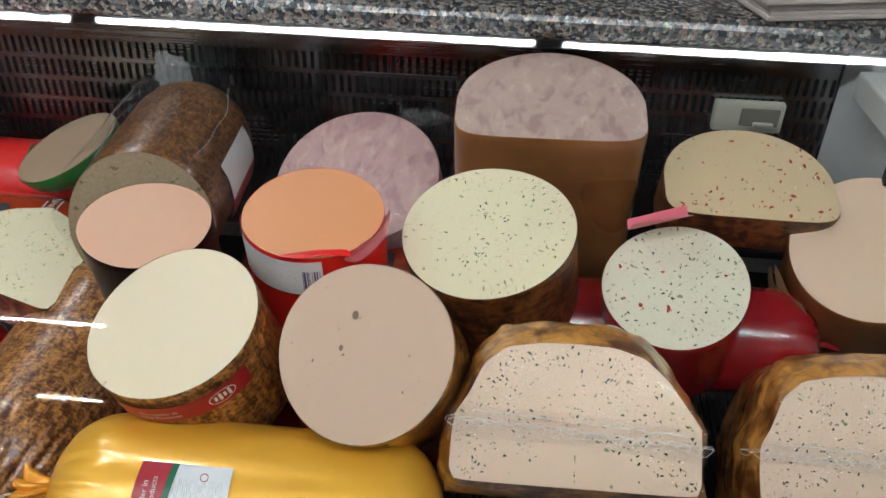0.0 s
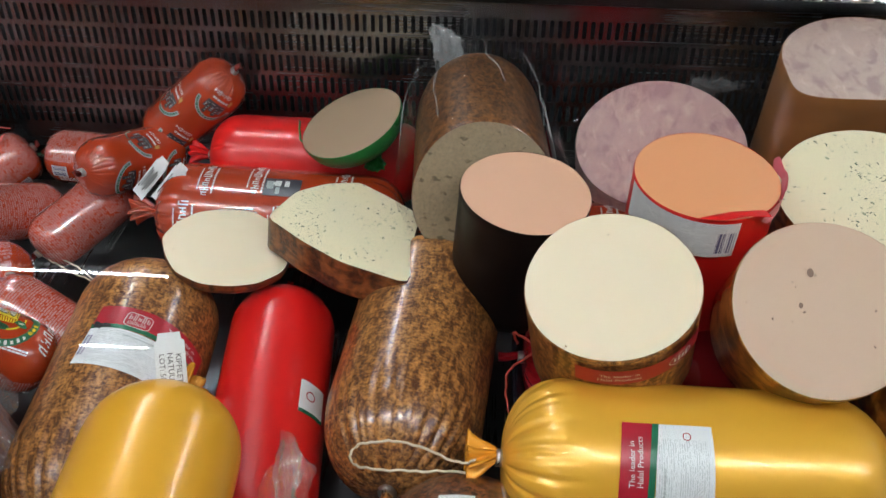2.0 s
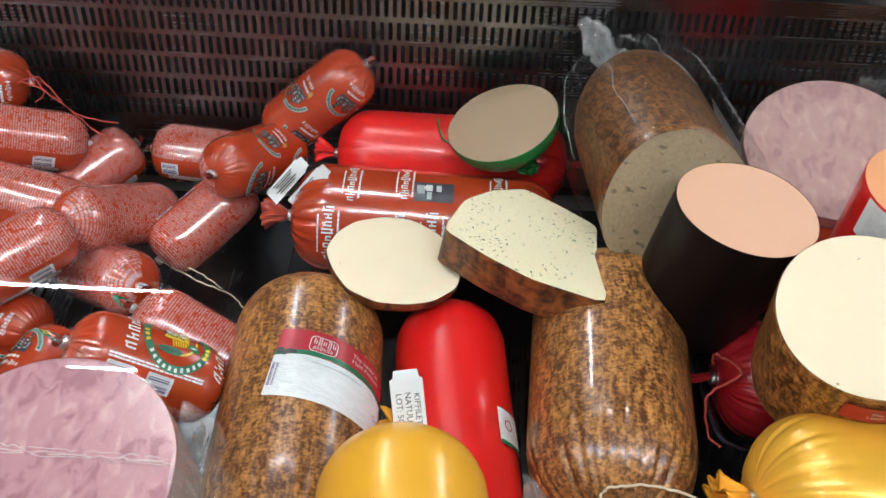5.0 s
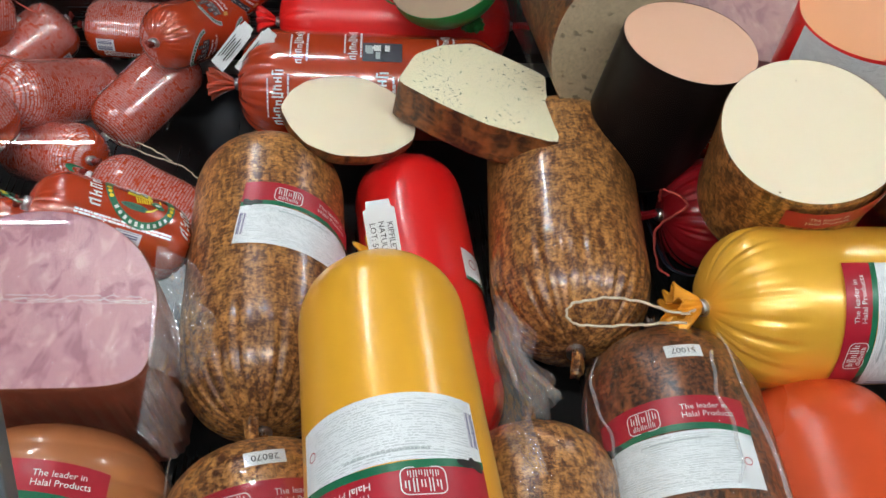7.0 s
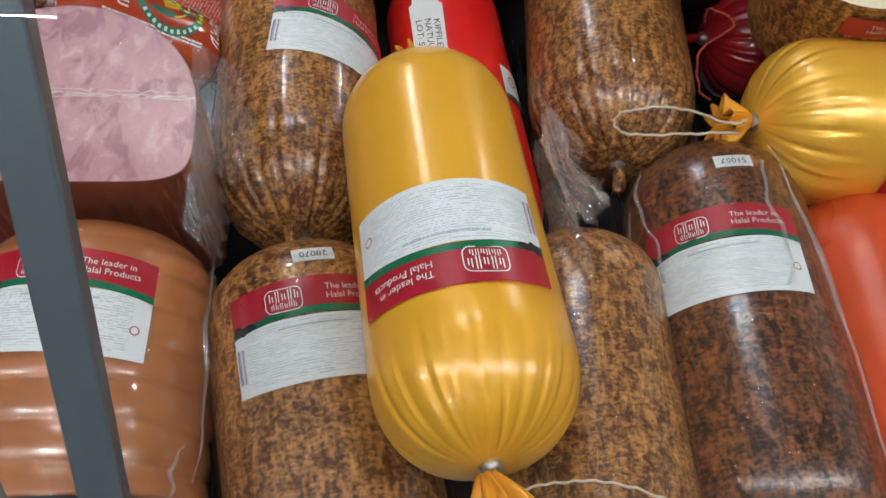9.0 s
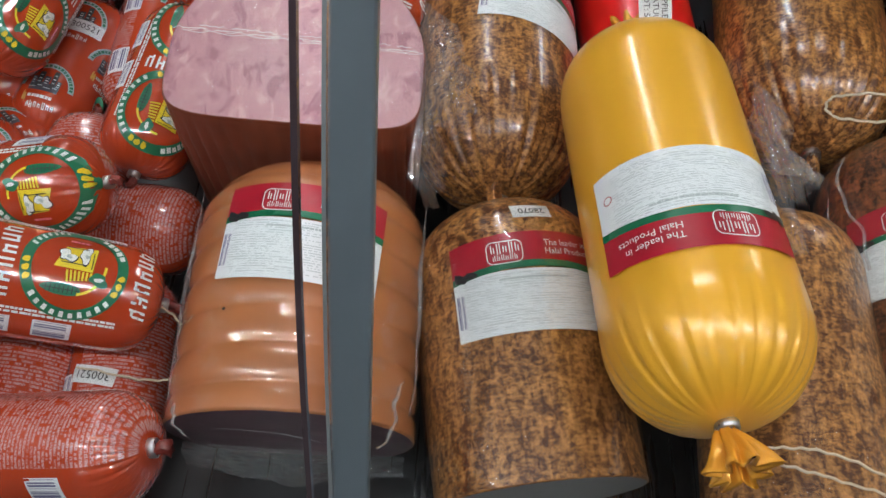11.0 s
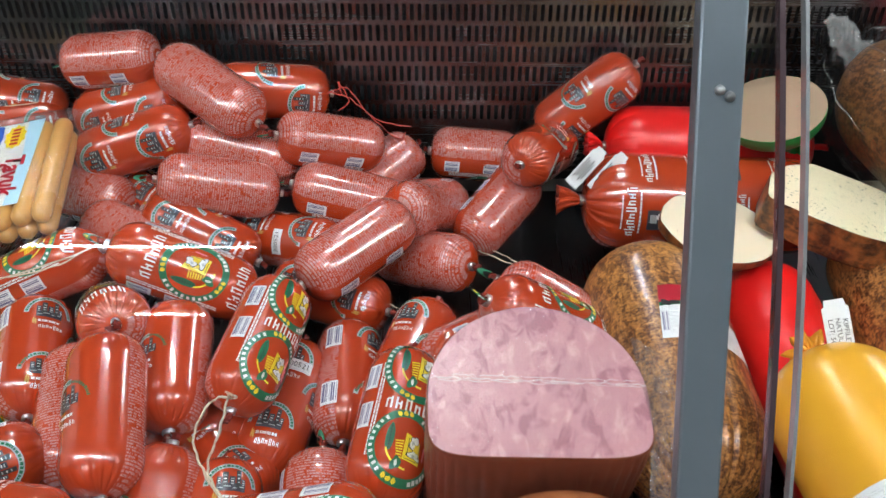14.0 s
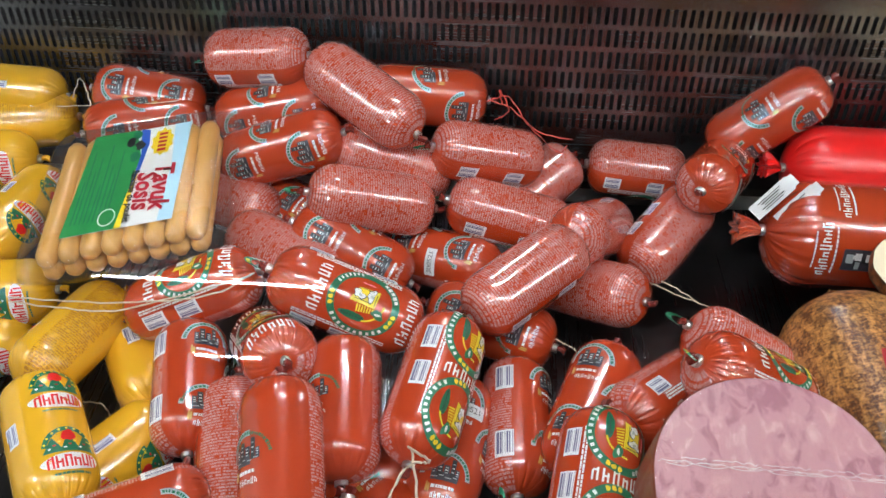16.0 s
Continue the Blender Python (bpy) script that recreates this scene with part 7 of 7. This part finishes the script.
cord("cotton_string", [(-1.480, 0.985, 0.998), (-1.420, 0.985, 1.010), (-1.330, 0.965, 1.026), (-1.260, 0.975, 1.030)], M_STRING, WHITE_CORD, 0.0006)
cord("cotton_string", [(-0.764, 0.353, 0.920), (-0.752, 0.352, 0.900), (-0.752, 0.330, 0.880), (-0.765, 0.320, 0.880), (-0.815, 0.325, 0.882)], M_STRING, WHITE_CORD)
cord("cotton_string", [(-1.108, 0.420, 0.940), (-1.075, 0.440, 0.935), (-1.050, 0.462, 0.925), (-1.090, 0.430, 0.915), (-1.110, 0.400, 0.925)], M_STRING, WHITE_CORD)
cord("red_string", [(-0.908, 0.985, 1.040), (-0.883, 0.985, 1.047), (-0.858, 0.982, 1.014), (-0.822, 0.975, 0.985), (-0.812, 0.980, 0.992)], M_REDSTRING, RED_CORD)
cord("red_string", [(-0.905, 0.985, 1.042), (-0.880, 0.980, 1.036), (-0.845, 0.978, 1.008), (-0.806, 0.985, 0.996)], M_REDSTRING, RED_CORD)
cord("red_string", [(-0.890, 0.985, 1.038), (-0.893, 0.985, 1.055), (-0.882, 0.985, 1.030), (-0.897, 0.990, 1.015)], M_REDSTRING, RED_CORD)
cord("red_string", [(-1.042, 0.520, 0.866), (-1.070, 0.512, 0.872), (-1.085, 0.525, 0.880), (-1.055, 0.535, 0.868)], M_REDSTRING, RED_CORD)
cord("red_string", [(-0.192, 0.700, 0.940), (-0.196, 0.690, 0.962), (-0.178, 0.672, 0.958), (-0.200, 0.672, 0.930), (-0.199, 0.650, 0.905), (-0.190, 0.640, 0.902)], M_REDSTRING, RED_CORD, 0.0012)
cord("green_string", [(-0.450, 0.985, 1.022), (-0.438, 0.940, 1.018), (-0.415, 0.930, 1.030), (-0.395, 0.935, 1.035)], M_GREENNET, "thin dark green string on the red log", 0.0012)

# green knot of the olive sausage
world_part("green_knot", crumple((-0.352, 0.912, 1.010), (0.012, 0.010), 4, 0.8), M_GREENNET, bpy.data.objects["olive_sausage_end"], "gathered green casing end")


def tray():
    """Shallow black tray under the dark red log."""
    t = thing("black_tray", Matrix.Translation((-0.043, 0.703, 0.874)), "shiny black plastic tray under a red log", "tray")
    w, d, h = 0.29, 0.135, 0.050
    out = rounded([(1, 0.8), (0.85, 1), (-0.85, 1), (-1, 0.8), (-1, -0.8), (-0.85, -1), (0.85, -1), (1, -0.8)], 4)
    st = [(-0.020, 0, 0), (-0.020, 0.90, 0.86), (-0.014, 0.93, 0.91), (h - 0.02, 1.0, 1.0), (h - 0.016, 1.05, 1.08), (h - 0.018, 1.05, 1.08), (h - 0.023, 0.985, 0.975), (-0.012, 0.91, 0.88), (-0.016, 0.86, 0.80), (-0.016, 0, 0)]
    part("shell", loft("shell", out, [(z, w / 2 * a, d / 2 * b, 0, 0) for z, a, b in st], 1.0, False, False), M_CLEARTRAY, t)


tray()


def frank_pack():
    """Vacuum pack of frankfurters in two layers with a printed sheet."""
    bl, br, tl = Vector((-1.322, 0.716, 0.985)), Vector((-1.170, 0.763, 0.998)), Vector((-1.351, 0.885, 1.018))
    ex, ey = br - bl, tl - bl
    w, h = ex.length, ey.length
    x = ex.normalized()
    z = x.cross(ey).normalized()
    y = z.cross(x)
    m = Matrix((x, y, z)).transposed().to_4x4()
    m.translation = bl
    sk = (ey.dot(x)) / ey.dot(y)
    t = thing("frankfurter_pack", m, "clear vacuum pack of frankfurters with a colourful printed sheet", "sausage pack")
    n, hh = 8, ey.dot(y)
    r = w / n / 2
    me = stuffed("frankfurter", hh * 0.97, r * 1.06, 0.012, 0.012, 16, 14, 0.0, 9, 0.0, 2, 0.3)
    for layer in range(2):
        for i in range(n):
            xs = (i + 0.5) * w / n
            a = Vector((xs + sk * hh * 0.01, hh * 0.01, -layer * r * 1.75))
            b = Vector((xs + sk * hh * 0.98, hh * 0.98, -layer * r * 1.75))
            o = part("frankfurter", me, M_FRANK, t)
            o.matrix_basis = along(a, b, (0, 0, 1))
    lift = r + 0.0012

    def lay(u, v):
        return (u * w + sk * v * hh, v * hh, lift)

    def flat(name, pts, material, up, label="", parent=None):
        n_ = len(pts)
        return part(name, mesh_from(name, [(*lay(u, v)[:2], lift + up) for u, v in pts], [tuple(range(n_))], smooth=False), material, parent or t, label)

    lab = flat("printed_sheet", [(0.14, 0.12), (0.80, 0.12), (0.83, 0.95), (0.20, 0.95)], M_WHITEINK, 0.0, "printed sheet in green, white and blue")
    flat("green_field", [(0.14, 0.12), (0.46, 0.12), (0.50, 0.45), (0.53, 0.70), (0.47, 0.95), (0.20, 0.95)], M_LIME, 0.0005, "", lab)
    flat("yellow_edge", [(0.455, 0.12), (0.495, 0.12), (0.525, 0.45), (0.55, 0.68), (0.53, 0.70), (0.50, 0.45)], M_YELLOWINK, 0.0006, "", lab)
    flat("blue_field", [(0.71, 0.12), (0.80, 0.12), (0.83, 0.95), (0.72, 0.95), (0.74, 0.6), (0.72, 0.3)], M_SKYBLUE, 0.0005, "", lab)
    flat("lake", [(0.50, 0.40), (0.545, 0.60), (0.57, 0.80), (0.56, 0.93), (0.50, 0.95), (0.53, 0.72)], M_BLUEINK2, 0.0007, "", lab)
    for u0, v0, k in ((0.48, 0.90, 1), (0.51, 0.80, 2), (0.49, 0.70, 3), (0.45, 0.84, 4)):
        flat("tree_mark", [(u0 + 0.030 * math.cos(TAU * i / 9) * (1 + 0.3 * math.sin(3 * i + k)), v0 + 0.045 * math.sin(TAU * i / 9)) for i in range(9)], M_GREEN if k % 2 else M_BLACKINK, 0.0009, "", lab)
    star = [(0.655 + (0.075 if i % 2 else 0.060) * math.cos(TAU * i / 20), 0.80 + (0.13 if i % 2 else 0.105) * math.sin(TAU * i / 20)) for i in range(20)]
    flat("sun_mark", star, M_YELLOWINK, 0.0009, "yellow printed sun", lab)
    for k in range(5):
        flat("name_bar", [(0.628, 0.715 + 0.036 * k), (0.682, 0.715 + 0.036 * k), (0.684, 0.737 + 0.036 * k), (0.630, 0.737 + 0.036 * k)], M_REDINK, 0.0012, "", lab)
    for k in range(9):
        top = (0.55, 0.80, 0.62, 0.74, 0.50, 0.84, 0.66, 0.58, 0.78)[k]
        flat("print_bar", [(0.185 + 0.026 * k, 0.20), (0.192 + 0.026 * k, 0.20), (0.212 + 0.026 * k, top), (0.205 + 0.026 * k, top)], M_GREEN, 0.0009, "", lab)
    for grow, m_, up in ((1.0, M_WHITEINK, 0.0011), (0.88, M_LIME, 0.0013)):
        flat("round_mark", [(0.40 + 0.052 * grow * math.cos(TAU * i / 18), 0.215 + 0.068 * grow * math.sin(TAU * i / 18)) for i in range(18)], m_, up, "", lab)
    lean = -90 - math.degrees(math.atan(sk))
    for text, size, u0, v0, m_, up in (("Tavuk", 0.027, 0.700, 0.40, M_REDINK, 0.0014), ("Sosis", 0.027, 0.595, 0.38, M_REDINK, 0.0014), ("Saucisse de poulet", 0.0100, 0.520, 0.36, M_BLACKINK, 0.0014)):
        pts, faces, _ = letters(text, size, (u0 * w + sk * v0 * hh, v0 * hh), lean, bold=size * 0.03)
        me = mesh_from("title", [(px, py, lift + up) for px, py in pts], [tuple(reversed(f)) for f in faces])
        part("title", me, m_, lab, "red lettering" if m_ == M_REDINK else "black lettering")
    shape = rounded([(-0.10, -0.06), (1.08, -0.06), (1.10, 1.06), (-0.08, 1.06)], 8)
    st = [(-2.6 * r, 0.93), (-2.0 * r, 0.98), (-0.6 * r, 1.06), (-0.5 * r, 1.06), (0.6 * r, 1.0), (1.15 * r, 0.95)]
    verts, k = [], len(shape)
    for zz, s in st:
        for u, v in shape:
            uu, vv = 0.5 + (u - 0.5) * s, 0.5 + (v - 0.5) * s
            verts.append((uu * w + sk * vv * hh, vv * hh, zz + 0.002 * noise.noise(Vector((u * 7, v * 7, zz * 50)))))
    faces = [(j * k + i, j * k + (i + 1) % k, (j + 1) * k + (i + 1) % k, (j + 1) * k + i) for j in range(len(st) - 1) for i in range(k)] + [tuple(range((len(st) - 1) * k, len(st) * k))]
    part("film", mesh_from("film", verts, faces), M_PACKFILM, t, "clear vacuum film")
    rim = rounded([(-0.16, -0.10), (1.14, -0.12), (1.20, 1.12), (-0.10, 1.14)], 10)
    inner_ = [(0.5 + (u - 0.5) * 0.84, 0.5 + (v - 0.5) * 0.88) for u, v in rim]
    k = len(rim)
    verts = [(u * w + sk * v * hh, v * hh, -0.4 * r + 0.004 * noise.noise(Vector((u * 6, v * 6, 1.0)))) for u, v in [*rim, *inner_]]
    part("film_rim", mesh_from("film_rim", verts, [(i, (i + 1) % k, k + (i + 1) % k, k + i) for i in range(k)]), M_PACKFILM, t, "flat sealed rim of the clear pack")


frank_pack()


# ---------------------------------------------------------------- on and beside the worktop
def paper_stack():
    t = thing("newspaper_stack", Matrix.Translation((0.50, 1.12, 1.2105)) @ Matrix.Rotation(radians(14), 4, "Z"), "stack of folded newspapers on the granite worktop", "newspapers")
    rnd = random.Random(5)
    for k in range(7):
        bm = box_bm(0.34, 0.20, 0.0055, 0.0022, (rnd.uniform(-0.006, 0.006), rnd.uniform(-0.008, 0.006), 0.003 + 0.0062 * k))
        for v in bm.verts:
            v.co.z += 0.002 * math.sin(v.co.x * 20 + k)
        part("newspaper", bm, M_NEWSPRINT, t)


paper_stack()
t_ = thing("power_cable", Matrix.Translation((-0.76, 1.03, 1.2135)), "black cable lying on the granite worktop", "cable")
part("cable", tube_mesh("cable", smooth_path([(-0.30, 0.20, 0), (-0.12, 0.03, 0), (-0.045, -0.008, 0), (0.04, -0.008, 0), (0.13, 0.03, 0), (0.32, 0.16, 0)], 8), 0.0032), M_BLACK, t_)
t_ = thing("paper_sheet", Matrix.Translation((-1.05, 1.085, 1.2125)) @ Matrix.Rotation(radians(4), 4, "Z"), "white paper sheet on the granite worktop", "paper")
part("sheet", box_bm(0.075, 0.11, 0.0015, 0.0004), M_PAPER, t_)
t_ = thing("wall_socket_box", Matrix.Translation((0.381, 1.043, 1.085)), "cream plastic holder fixed to the slotted panel", "plastic holder")
part("frame", box_bm(0.078, 0.012, 0.036, 0.003), M_SOCKET, t_)
part("insert", box_bm(0.044, 0.006, 0.022, 0.002, (0.012, -0.0045, 0.001)), M_HOLLOW, t_, "dark block as the shaded hollow of the holder")
part("ledge", box_bm(0.022, 0.010, 0.004, 0.001, (0.016, -0.008, -0.006)), M_SOCKET, t_)
t_ = thing("side_bracket", Matrix.Translation((0.50, 0.93, 1.13)), "white metal bracket at the end of the case", "bracket")
pl = part("plate", box_bm(0.004, 0.30, 0.30, 0.001), M_WHITEPANEL, t_)
pl.matrix_basis = Matrix.Translation((0.035, -0.02, -0.10)) @ Matrix.Rotation(radians(24), 4, "Z")
part("arm", box_bm(0.07, 0.16, 0.030, 0.003, (0.0, -0.02, 0.02)), M_WHITEPANEL, t_)
part("lip", box_bm(0.05, 0.006, 0.05, 0.001, (0.0, -0.10, 0.0)), M_WHITEPANEL, t_)
part("gasket", box_bm(0.054, 0.004, 0.006, 0.001, (0.0, -0.105, -0.026)), M_BLACK, t_, "dark rubber edge")
part("seal", box_bm(0.006, 0.01, 0.12, 0.002, (-0.030, -0.060, -0.02)), M_BLACK, t_)
